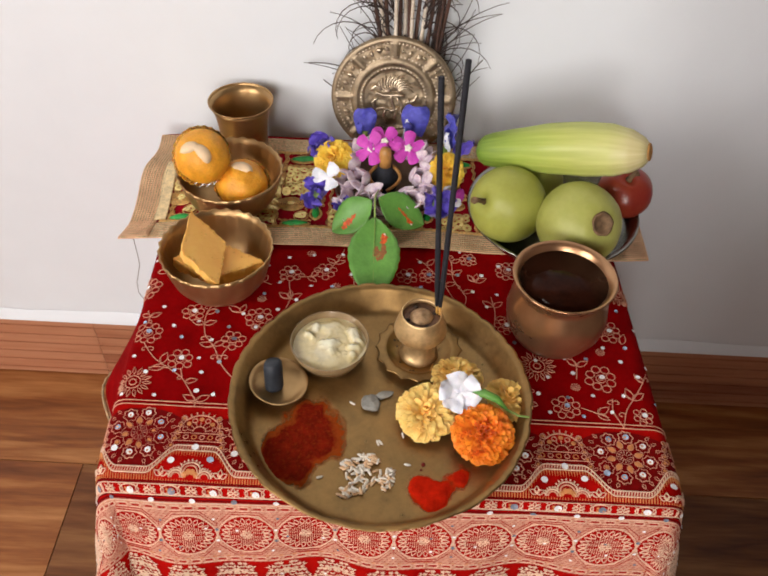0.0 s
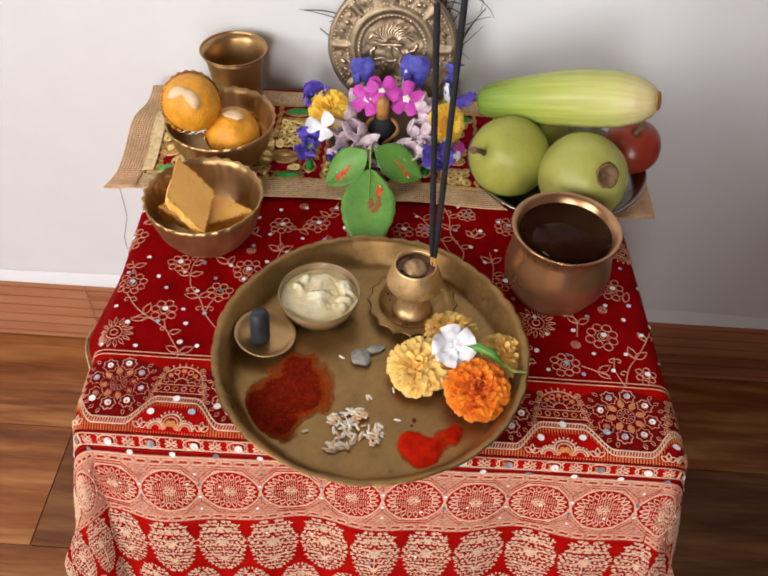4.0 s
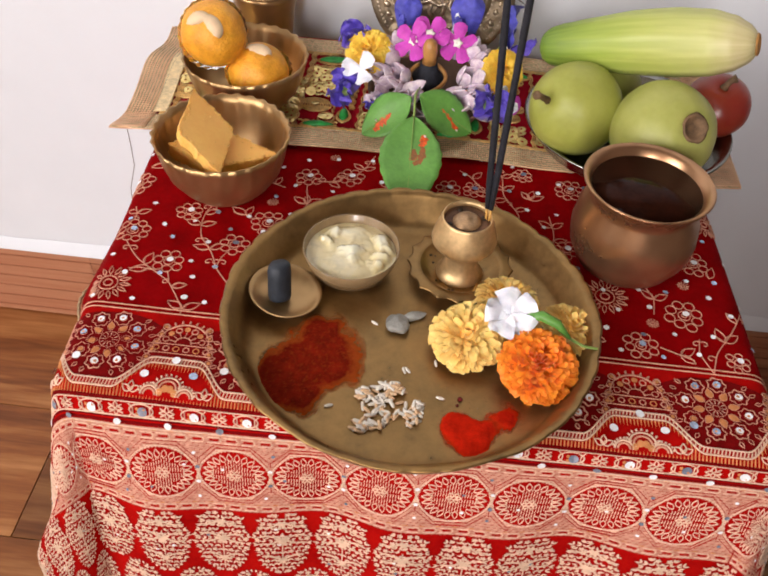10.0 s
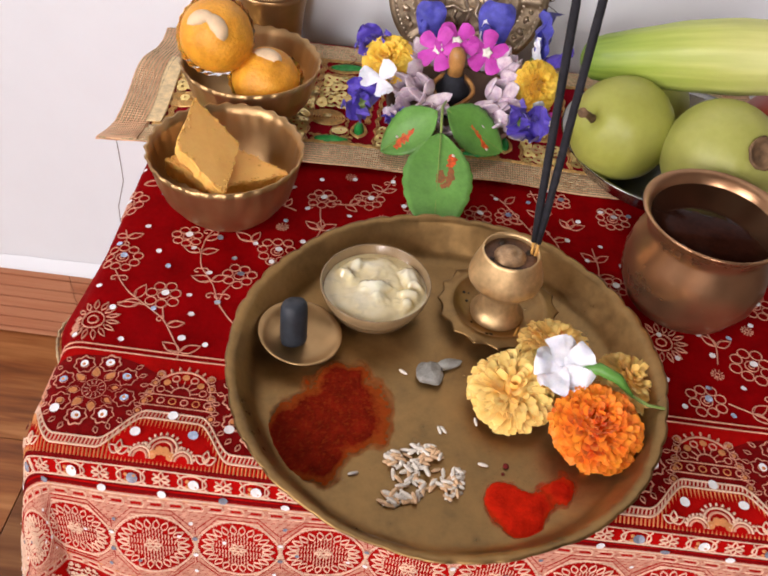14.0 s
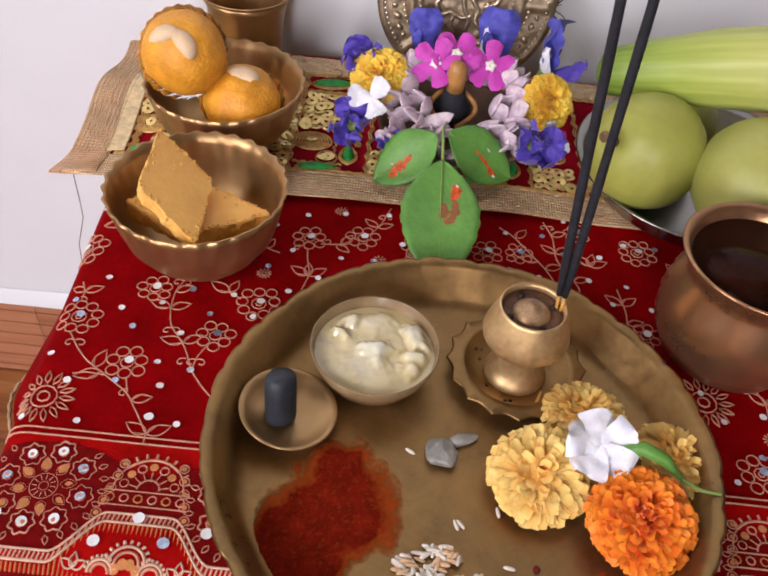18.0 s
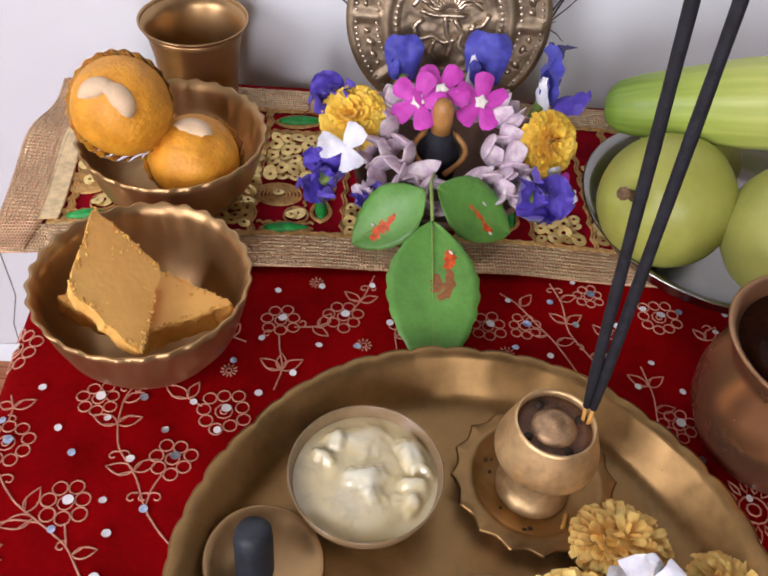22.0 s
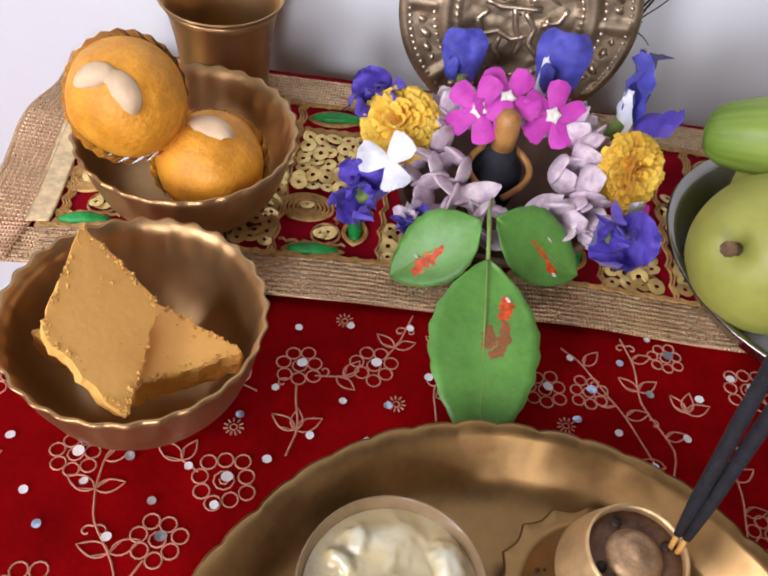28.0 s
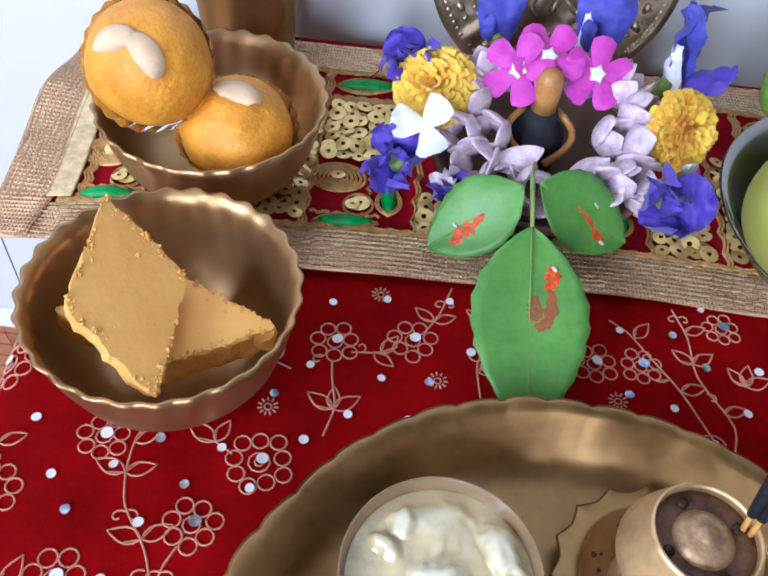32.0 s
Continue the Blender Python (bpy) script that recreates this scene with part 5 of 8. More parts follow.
# ---- embossed plaque and the stalks behind it ----
def plaque():
    r = 0.0628
    e = thing("embossed_plaque", pose(-0.008, 0.7420, T + 0.0025 + 0.0635, 90 - 9, 0, 0), "round antique silver-bronze plaque with worn embossed relief, leaning on the wall", "plaque")
    # the local z axis faces the room
    seg, n = 160, 44
    V, F = [], []
    for i in range(n + 1):
        k = i / n
        rr = max(r * k, 0.0003)
        for s in range(seg):
            a = 2 * math.pi * s / seg
            x, y = rr * math.cos(a), rr * math.sin(a)
            z = 0.0052
            if k < 0.50:
                z = 0.0042 + 0.0008 * noise.noise(Vector((x * 210, y * 210, 1.5)))
            elif k < 0.53:
                z = 0.0056 + 0.0006 * math.cos(s * math.pi * 2 * 60 / seg)
            elif k < 0.68:
                z = 0.0046 + 0.0022 * math.sin(math.pi * (k - 0.53) / 0.15)
            elif k < 0.92:
                z = 0.0042 + 0.0007 * noise.noise(Vector((x * 200, y * 200, 9)))
                if min((a * 8 / (2 * math.pi)) % 1, 1 - (a * 8 / (2 * math.pi)) % 1) < 0.07:
                    z = 0.0064
            elif k > 0.975:
                z = 0.0048 - (k - 0.975) / 0.025 * 0.0015
            V.append((x, y, z))
    for i in range(n):
        for s in range(seg):
            F.append((i * seg + s, i * seg + (s + 1) % seg, (i + 1) * seg + (s + 1) % seg, (i + 1) * seg + s)[::-1])
    o = len(V)
    for s in range(seg):
        a = 2 * math.pi * s / seg
        V.append((r * math.cos(a), r * math.sin(a), 0.0))
    for s in range(seg):
        F.append((n * seg + s, n * seg + (s + 1) % seg, o + (s + 1) % seg, o + s)[::-1])
    F.append(tuple(o + s for s in range(seg)))
    F.append(tuple(range(seg))[::-1])
    F = [f[::-1] for f in F]
    mesh_ob("disc", V, F, M_SILVER, e)
    # raised ornament: curving strands in the middle, small shapes in the ring's panels
    rg_ = random.Random(17)
    strands = []
    for q in range(11):
        a = math.pi * (0.12 + 0.76 * q / 10)
        c0 = Vector((0.004 * math.cos(a), 0.006 + 0.003 * math.sin(a), 0))
        strands.append(tube([c0 + Vector((math.cos(a + 0.35 * math.sin(k * 0.9)), math.sin(a + 0.35 * math.sin(k * 0.9)), 0)) * (0.0032 * k) + Vector((0, 0, 0.0052)) for k in range(6)], [0.0011, 0.0012, 0.0012, 0.0011, 0.0009, 0.0006], 6))
    for pts in (((-0.018, 0.006), (-0.010, 0.0035), (0, 0.004), (0.011, 0.004)), ((-0.003, 0.004), (-0.001, -0.006), (0.003, -0.014), (0.001, -0.021)), ((0.003, 0.002), (0.009, -0.006), (0.007, -0.014), (0.013, -0.020)), ((-0.018, -0.012), (-0.010, -0.009), (-0.002, -0.013), (0.006, -0.010)), ((-0.018, -0.012), (-0.021, -0.004), (-0.016, 0.001)), ((0.014, 0.000), (0.019, -0.007), (0.015, -0.014)), ((-0.008, -0.012), (-0.010, -0.019), (-0.006, -0.024)), ((0.012, -0.004), (0.021, -0.001), (0.024, 0.006)), ((-0.012, 0.010), (-0.019, 0.013), (-0.023, 0.008)), ((0.012, -0.02), (0.018, -0.018), (0.02, -0.012))):
        P_ = [Vector((x, y, 0.0052)) for x, y in pts]
        strands.append(tube([P_[min(k // 3, len(P_) - 2)].lerp(P_[min(k // 3, len(P_) - 2) + 1], (k % 3) / 3) for k in range(3 * (len(P_) - 1))] + [P_[-1]], 0.0017, 6))
    for q in range(8):
        a0 = 2 * math.pi * (q + 0.5) / 8
        for d, rr_ in ((-0.22, 0.0024), (-0.08, 0.0034), (0.10, 0.0028), (0.24, 0.0020)):
            c = Vector((r * (0.80 + rg_.uniform(-0.03, 0.03)) * math.cos(a0 + d), r * (0.80 + rg_.uniform(-0.03, 0.03)) * math.sin(a0 + d), 0.0046))
            dv = Vector((rg_.uniform(-1, 1), rg_.uniform(-1, 1), 0)).normalized() * rr_
            strands.append(tube([c - dv, c - dv * 0.4, c + dv * 0.4, c + dv], [rr_ * 0.4, rr_ * 0.75, rr_ * 0.65, rr_ * 0.3], 6))
            strands.append(tube([c, c + Vector((-dv.y, dv.x, 0)) * 1.1], [rr_ * 0.35, rr_ * 0.25], 5))
    tagged(mesh_ob("relief", *join(strands), M_SILVER_WORN, e, "worn raised ornament"), kind="stuff")
    # rows of beads along the rings
    beads = []
    for rad_, cnt in ((0.905, 96), (0.70, 70), (0.515, 54)):
        for q in range(cnt):
            a = 2 * math.pi * q / cnt
            c = Vector((r * rad_ * math.cos(a), r * rad_ * math.sin(a), 0.0056))
            s = 0.0013
            beads.append(([tuple(c + Vector(d) * s) for d in ((1, 0, 0), (0, 1, 0), (-1, 0, 0), (0, -1, 0), (0, 0, 0.9))], [(0, 1, 4), (1, 2, 4), (2, 3, 4), (3, 0, 4)]))
    tagged(mesh_ob("beading", *join(beads), M_SILVER_WORN, e), kind="stuff")
    return e


plaque()

M_QUILL = mat("pale_quill", (0.72, 0.66, 0.56), 0.5, var=0.2, scale=60, bump=0.1, color2=(0.45, 0.35, 0.25))
M_QUILL_DARK = mat("dark_quill", (0.10, 0.05, 0.035), 0.5, var=0.3, scale=60, bump=0.1)
M_BARB = mat("feather_barb", (0.055, 0.035, 0.03), 0.6, var=0.3, scale=100, bump=0)
feathers = thing("feather_bunch", Matrix.Translation((0.004, 0.758, T)), "bunch of bare dark and pale feather quills with loose wispy barbs", "feathers")
rg = random.Random(11)
for i in range(15):
    x = -0.022 + i * 0.0036
    t = (i - 7) / 7
    top = Vector((x * 1.0 + 0.030 * t * abs(t) + rg.uniform(-0.004, 0.004), rg.uniform(-0.010, 0.004), 0.30))
    base = Vector((x * 0.55, rg.uniform(-0.004, 0.003), 0.0))
    pts = [base.lerp(top, k / 6) + Vector((0.002 * math.sin(k + i), 0, 0)) for k in range(7)]
    mesh_ob("quill", *tube(pts, [0.0020, 0.0021, 0.0020, 0.0019, 0.0017, 0.0015, 0.0012], 8), M_QUILL if i in (1, 3, 5, 6, 8, 10) else M_QUILL_DARK, feathers)
lists = []
for i in range(150):
    side = -1 if i % 2 else 1
    z0 = rg.uniform(0.02, 0.20)
    x0 = side * rg.uniform(0.012, 0.03)
    ang = rg.uniform(0.10, 0.85)
    ln = rg.uniform(0.035, 0.085)
    p, pts = Vector((x0, rg.uniform(-0.006, 0.004), z0)), []
    turn = rg.uniform(-0.32, 0.32) if i < 90 else rg.choice((-1, 1)) * rg.uniform(0.5, 1.0)
    for k in range(9):
        pts.append(p.copy())
        a = ang + turn * k * 0.5
        p = p + Vector((side * math.sin(a), rg.uniform(-0.12, 0.10), math.cos(a))) * ln / 8
        p.y = max(-0.03, min(0.010, p.y))
    lists.append(tube(pts, [0.00075 - 0.00006 * k for k in range(9)], 5))
for ends in (((-0.045, 0.004, 0.028), (-0.085, 0.006, 0.068)), ((-0.05, 0.0, 0.02), (-0.074, 0.004, 0.06)), ((-0.04, 0.0, 0.03), (-0.066, 0.006, 0.075)), ((-0.055, 0.0, 0.085), (-0.10, 0.006, 0.0865)), ((0.05, 0.0, 0.06), (0.075, 0.004, 0.10)), ((0.05, 0.0, 0.05), (0.066, 0.0, 0.09))):
    a, b = Vector(ends[0]), Vector(ends[1])
    lists.append(tube([a.lerp(b, k / 5) + Vector((0, 0, 0.003 * math.sin(k * 0.6))) for k in range(6)], [0.0006] * 6, 5))
tagged(mesh_ob("barb_tuft", *join(lists), M_BARB, feathers), kind="stuff")

# ---- flowers ----
def sheet(outline, bend, seg=8, curl_=0.0, ruff=0.0, seed=0, thick=0.0):
    """A petal or leaf in its own frame: along +x, width by outline(t), curved by bend; returns verts and faces."""
    V, F = [], []
    cols_ = 6
    for i in range(seg + 1):
        t = i / seg
        w = outline(t)
        for j in range(cols_ + 1):
            s = j / cols_ * 2 - 1
            z = bend(t) - curl_ * s * s * w
            if ruff:
                z += ruff * t * noise.noise(Vector((t * 4 + seed * 5, s * 2.5, seed * 3.3)))
            V.append((t, s * w, z))
    for i in range(seg):
        for j in range(cols_):
            a = i * (cols_ + 1) + j
            F.append((a, a + 1, a + cols_ + 2, a + cols_ + 1))
    return V, F


def petal_mat(name, c, c2, rough=0.6, scale=120):
    return mat(name, c, rough, var=0.12, scale=scale, bump=0.15, bscale=600, bdist=0.0004, color2=c2, **{"Subsurface Weight": 0.3, "sss": (0.6, 0.45, 0.35), "Sheen Weight": 0.15})


M_YELLOW2 = petal_mat("light_yellow_petal", (1.0, 0.66, 0.21), (1.0, 0.58, 0.13))
M_YOLK = petal_mat("yolk_yellow_petal", (1.0, 0.63, 0.075), (1.0, 0.57, 0.045))
M_ORANGE = petal_mat("orange_petal", (1.0, 0.30, 0.010), (1.0, 0.19, 0.004))
M_WHITE = petal_mat("white_petal", (0.82, 0.82, 0.86), (0.70, 0.72, 0.80))
M_PINK = petal_mat("magenta_petal", (0.60, 0.062, 0.47), (0.48, 0.036, 0.37))
M_BLUE = petal_mat("violet_blue_petal", (0.12, 0.075, 0.52), (0.07, 0.04, 0.35), scale=200)
M_BLUE2 = petal_mat("blue_petal", (0.085, 0.085, 0.50), (0.040, 0.045, 0.30), scale=200)
M_MAUVE = petal_mat("pale_mauve_petal", (0.76, 0.68, 0.68), (0.44, 0.29, 0.42), scale=160)
M_GREEN = petal_mat("green_calyx", (0.22, 0.32, 0.07), (0.15, 0.24, 0.04))
M_LEAF = mat("fresh_leaf", (0.125, 0.320, 0.058), 0.42, var=0.14, scale=60, bump=0.2, bscale=260, bdist=0.0006, color2=(0.078, 0.225, 0.034), **{"Subsurface Weight": 0.08, "sss": (0.2, 0.8, 0.1)})
M_KUMKUM = mat("dark_red_powder", (0.135, 0.006, 0.003), 0.95, var=0.25, scale=120, bump=0.6, bscale=900, bdist=0.0008, color2=(0.085, 0.003, 0.002))
M_RICE = mat("rice_grain", (0.80, 0.74, 0.64), 0.5, var=0.1, scale=200, bump=0.1, **{"Subsurface Weight": 0.15, "sss": (1, 0.9, 0.7)})
M_RICE_TINT = mat("tinted_rice_grain", (0.78, 0.52, 0.30), 0.5, var=0.15, scale=200, bump=0.1)


def pompon(name, center, r, axis, material, n, label, seed, plen=0.42, pw=0.16, flat=0.62, ruff=0.25, group="marigolds"):
    """Double flower: layers of short petals spiralling over a flattened dome."""
    e = thing(name, Matrix.Translation(center), label, "flower", group)
    q = Vector(axis).normalized().to_track_quat("Z", "Y").to_matrix().to_4x4()
    rg_ = random.Random(seed)
    lists_ = []
    for i in range(n):
        k = (i + 0.5) / n
        th = math.acos(1 - k * 1.12) if 1 - k * 1.12 > -1 else math.pi
        ph = i * 2.39996
        nrm = Vector((math.sin(th) * math.cos(ph), math.sin(th) * math.sin(ph), math.cos(th)))
        base = Vector((nrm.x * r * 0.70, nrm.y * r * 0.70, nrm.z * r * 0.70 * flat))
        out_ = (Vector((nrm.x, nrm.y, nrm.z * flat)) * 0.8 + Vector((math.cos(ph), math.sin(ph), 0)) * 0.35 * math.sin(th) + Vector((rg_.uniform(-1, 1), rg_.uniform(-1, 1), rg_.uniform(-1, 1))) * ruff)
        m = basis(base, out_, Vector((0, 0, 1)).cross(nrm) + Vector((0.01, 0.02, 0)))
        L, W = r * plen * rg_.uniform(0.8, 1.15), r * pw * rg_.uniform(0.8, 1.2)
        sv, sf = [], []
        for t in (0, 0.5, 0.85, 1.0):
            w = W * (0.45 + 1.1 * t - 0.75 * t ** 4)
            zc = L * 0.14 * math.sin(t * 3 + rg_.uniform(-0.3, 0.3))
            sv += [(t * L, -w, zc + w * 0.35), (t * L, 0, zc), (t * L, w, zc + w * 0.35)]
        for a in range(3):
            sf += [(3 * a, 3 * a + 1, 3 * a + 4, 3 * a + 3), (3 * a + 1, 3 * a + 2, 3 * a + 5, 3 * a + 4)]
        lists_.append(moved((sv, sf), q @ m))
    mesh_ob("petals", *join(lists_), material, e)
    core = lathe([(0.0004, -r * 0.45), (r * 0.38, -r * 0.42), (r * 0.70, -r * 0.1), (r * 0.66, r * 0.15), (r * 0.36, r * 0.34), (0.0004, r * 0.39)], 16)
    mesh_ob("heart", *moved(core, q), material, e)
    return e


pompon("marigold", (0.0310, 0.3935, T + 0.0125), 0.0200, (-0.1, -0.25, 0.95), M_YELLOW2, 340, "light yellow chrysanthemum head on the brass plate", 3, 0.46, 0.110, 0.44, 0.34)
pompon("marigold", (0.0545, 0.4290, T + 0.0120), 0.0175, (0.05, 0.2, 0.95), M_YELLOW2, 300, "yellow chrysanthemum head behind the white blossom", 4, 0.46, 0.110, 0.44, 0.34)
pompon("marigold", (0.0930, 0.4090, T + 0.0125), 0.0170, (0.25, 0.05, 0.95), M_YELLOW2, 300, "yellow chrysanthemum head near the plate rim", 5, 0.46, 0.110, 0.44, 0.34)
pompon("marigold", (0.0720, 0.3750, T + 0.0150), 0.0225, (0.0, -0.3, 0.95), M_ORANGE, 560, "vivid orange marigold head on the brass plate", 6, 0.34, 0.09, 0.60, 0.62)


def petal_flower(name, center, axis, r, n, material, label, category="flower", wide=0.42, cup=0.15, twist=0.0, group="", eye=None, seed=0, spin=0.0, ruff=0.12):
    """Open blossom of n separate petals round a small eye."""
    e = thing(name, Matrix.Translation(center), label, category, group)
    q = Vector(axis).normalized().to_track_quat("Z", "Y").to_matrix().to_4x4()
    sv = sheet(lambda t: wide * (0.28 + 1.25 * t ** 0.9 - 0.62 * t ** 5) * (1 if t < 0.97 else 0.5), lambda t: cup * t * t, 9, 0.25, ruff, seed)
    for i in range(n):
        m = q @ pose(0, 0, 0.0003 * (i % 2), 0, 0, spin + 360 * i / n) @ pose(0, 0, 0, twist, 0, 0) @ Matrix.Diagonal((r, r, r, 1))
        mesh_ob("petal", *moved(sv, m), material, e)
    if eye:
        ey = lathe([(r * 0.23, 0.0004), (r * 0.21, r * 0.07), (r * 0.08, r * 0.09), (0.0003, r * 0.04)], 10, lambda i, a, rr, z: (rr * (1 + 0.2 * math.cos(5 * a)), z))
        mesh_ob("eye", *moved(ey, q), eye, e, "small white eye")
    return e


M_EYE = mat("white_eye", (0.86, 0.84, 0.74), 0.6, var=0.05)
for c, ax, sp in (((-0.0268, 0.667, 0.5055), (-0.25, -0.72, 0.62), 12), ((-0.0142, 0.672, 0.5105), (0.02, -0.55, 0.80), 55), ((0.0088, 0.671, 0.5050), (0.16, -0.78, 0.58), 5)):
    petal_flower("periwinkle", c, ax, 0.0164, 5, M_PINK, "magenta five-petalled periwinkle with a white eye", wide=0.325, cup=0.06, group="periwinkles", eye=M_EYE, seed=c[0] * 100, spin=sp)
petal_flower("white_blossom", (0.0545, 0.4010, 0.4800), (-0.05, -0.45, 0.88), 0.0155, 5, M_WHITE, "white five-petalled blossom lying on the marigolds", wide=0.56, cup=0.26, twist=20, seed=3, spin=30, ruff=0.4)
petal_flower("white_blossom", (-0.0655, 0.634, 0.4950), (-0.25, -0.65, 0.7), 0.0140, 3, M_WHITE, "small white blossom tucked in the flower wreath", wide=0.46, cup=0.35, seed=4, spin=70, ruff=0.3)
petal_flower("white_blossom", (0.0480, 0.620, 0.4860), (0.3, -0.6, 0.7), 0.0120, 3, M_WHITE, "small white blossom tucked in the flower wreath", wide=0.36, cup=0.35, seed=8, spin=200, ruff=0.3)


def pea(center, axis, r, label, seed, mats_, group="butterfly pea flowers", stretch=1.0, spin=0.0):
    """Crumpled butterfly-pea blossom: one big folded standard petal, two small wings, a pale throat."""
    e = thing("butterfly_pea", Matrix.Translation(center), label, "flower", group)
    q = Vector(axis).normalized().to_track_quat("Z", "Y").to_matrix().to_4x4() @ pose(0, 0, 0, 0, 0, spin)
    for i, (sc, tilt, sp, off) in enumerate(((1.0, 35, 0, 0), (0.95, 28, 120, 0.1), (0.9, 30, 235, 0.05), (0.62, 58, 60, 0.1), (0.6, 60, 180, 0.1))):
        sv = sheet(lambda t: 0.60 * math.sin(math.pi * min(1, t * 0.86 + 0.1)) ** 0.6, lambda t: 0.45 * t * t - 0.05, 10, 0.35, 0.75, seed + i * 1.7)
        m = q @ pose(0, 0, 0, 0, 0, sp + 20 * math.sin(seed + i)) @ pose(0, 0, 0, 0, -tilt, 0) @ Matrix.Diagonal((r * sc * stretch, r * sc, r * sc, 1))
        mesh_ob("petal", *moved(sv, m), mats_[i % 2], e)
    th = lathe([(r * 0.10, -r * 0.55), (r * 0.17, -r * 0.2), (r * 0.24, r * 0.05), (r * 0.14, r * 0.14), (0.0003, r * 0.10)], 12)
    mesh_ob("throat", *moved(th, q), M_GREEN, e, "pale green throat")
    return e


pea((-0.0740, 0.677, 0.4955), (-0.2, -0.5, 0.8), 0.0182, "crumpled deep violet butterfly pea blossom", 1, (M_BLUE, M_BLUE))
def pea_upright(center, rz, size, label, seed, throat):
    """Butterfly pea standing with its broad standard petal spread towards the room, a folded wing at its foot."""
    e = thing("butterfly_pea", Matrix.Translation(center), label, "flower", "butterfly pea flowers")
    for i, (w, ln, tilt, off, m_) in enumerate(((0.50, 1.0, -72, 0.0, M_BLUE2), (0.30, 0.62, -52, 0.18, M_BLUE), (0.26, 0.50, -80, -0.2, M_BLUE2))):
        sv = sheet(lambda t: w * (0.62 + 0.55 * t - 0.62 * t ** 6), lambda t: 0.10 * math.sin(t * 3), 12, 0.30, 0.28, seed + i * 2.3)
        mesh_ob("petal", *moved(sv, pose(off * size, -0.001 * i, 0, 0, 0, rz) @ pose(0, 0, 0, 0, tilt, 0) @ pose(0, 0, 0, (0, 20, -24)[i], 0, 0) @ Matrix.Diagonal((size * ln, size * ln, size * ln, 1))), m_, e)
    if throat:
        sv = sheet(lambda t: 0.22 * (1 - 0.5 * t), lambda t: 0.0, 8, 0.3, 0.1, seed)
        mesh_ob("throat", *moved(sv, pose(-0.006, -0.003, -0.002, 0, 0, rz + 6) @ pose(0, 0, 0, 0, -68, 0) @ Matrix.Diagonal((size * 0.75, size * 0.75, size * 0.75, 1))), M_WHITE, e, "pale throat petal")
    mesh_ob("calyx", *tube([(0, 0.004, -0.008), (0, 0.002, -0.003), (0, 0, 0.003)], [0.0018, 0.0030, 0.0034], 8), M_GREEN, e, "green base")


pea_upright((-0.0345, 0.7060, 0.4950), 96, 0.0250, "deep violet-blue butterfly pea standing before the plaque", 2, False)
pea_upright((0.0135, 0.7060, 0.4950), 80, 0.0300, "large blue butterfly pea with a pale throat before the plaque", 3, True)
pea((-0.0760, 0.631, 0.4760), (-0.3, -0.6, 0.7), 0.0200, "crumpled deep violet butterfly pea blossom", 5, (M_BLUE, M_BLUE))
pea((0.0375, 0.612, 0.4870), (0.2, -0.75, 0.6), 0.0206, "crumpled deep violet butterfly pea blossom", 6, (M_BLUE, M_BLUE))
pea((-0.0520, 0.622, 0.4720), (0.1, -0.7, 0.6), 0.0125, "small mauve-violet pea bud in the wreath", 9, (M_BLUE, M_MAUVE))
pompon("chrysanthemum", (-0.0620, 0.6640, 0.4925), 0.0185, (-0.2, -0.55, 0.8), M_YOLK, 300, "bright yellow chrysanthemum in the flower wreath", 7, 0.36, 0.125, 0.62, 0.30, "yellow wreath flowers")
pompon("chrysanthemum", (0.0460, 0.6500, 0.4950), 0.0170, (0.4, -0.7, 0.5), M_YOLK, 300, "bright yellow chrysanthemum in the flower wreath", 8, 0.36, 0.125, 0.55, 0.30, "yellow wreath flowers")

# upright blue blossom with a white lower lip
e = thing("butterfly_pea", Matrix.Translation((0.0490, 0.6900, 0.4950)), "tall blue butterfly pea with a white throat and green base", "flower", "butterfly pea flowers")
for i, (mm, pz) in enumerate(((M_BLUE2, pose(0, 0, 0, -25, -78, 40)), (M_WHITE, pose(-0.004, -0.006, -0.006, -30, -70, 60)), (M_BLUE, pose(0.004, -0.002, 0, 20, -20, -20)), (M_BLUE2, pose(0.001, 0.002, 0.001, 30, -80, 120)))):
    sv = sheet(lambda t: (0.26 if i != 2 else 0.36) * math.sin(math.pi * min(1, t * 0.88 + 0.08)) ** 0.6, lambda t: 0.25 * t * t, 10, 0.3, 0.4, i * 2.1)
    L = (0.036, 0.024, 0.024, 0.034)[i]
    mesh_ob("petal", *moved(sv, pz @ Matrix.Diagonal((L, L, L, 1))), mm, e)
mesh_ob("calyx", *tube([(-0.010, -0.008, -0.016), (-0.006, -0.005, -0.008), (-0.002, -0.003, 0.0)], [0.0022, 0.0034, 0.0042], 10), M_GREEN, e, "green base")


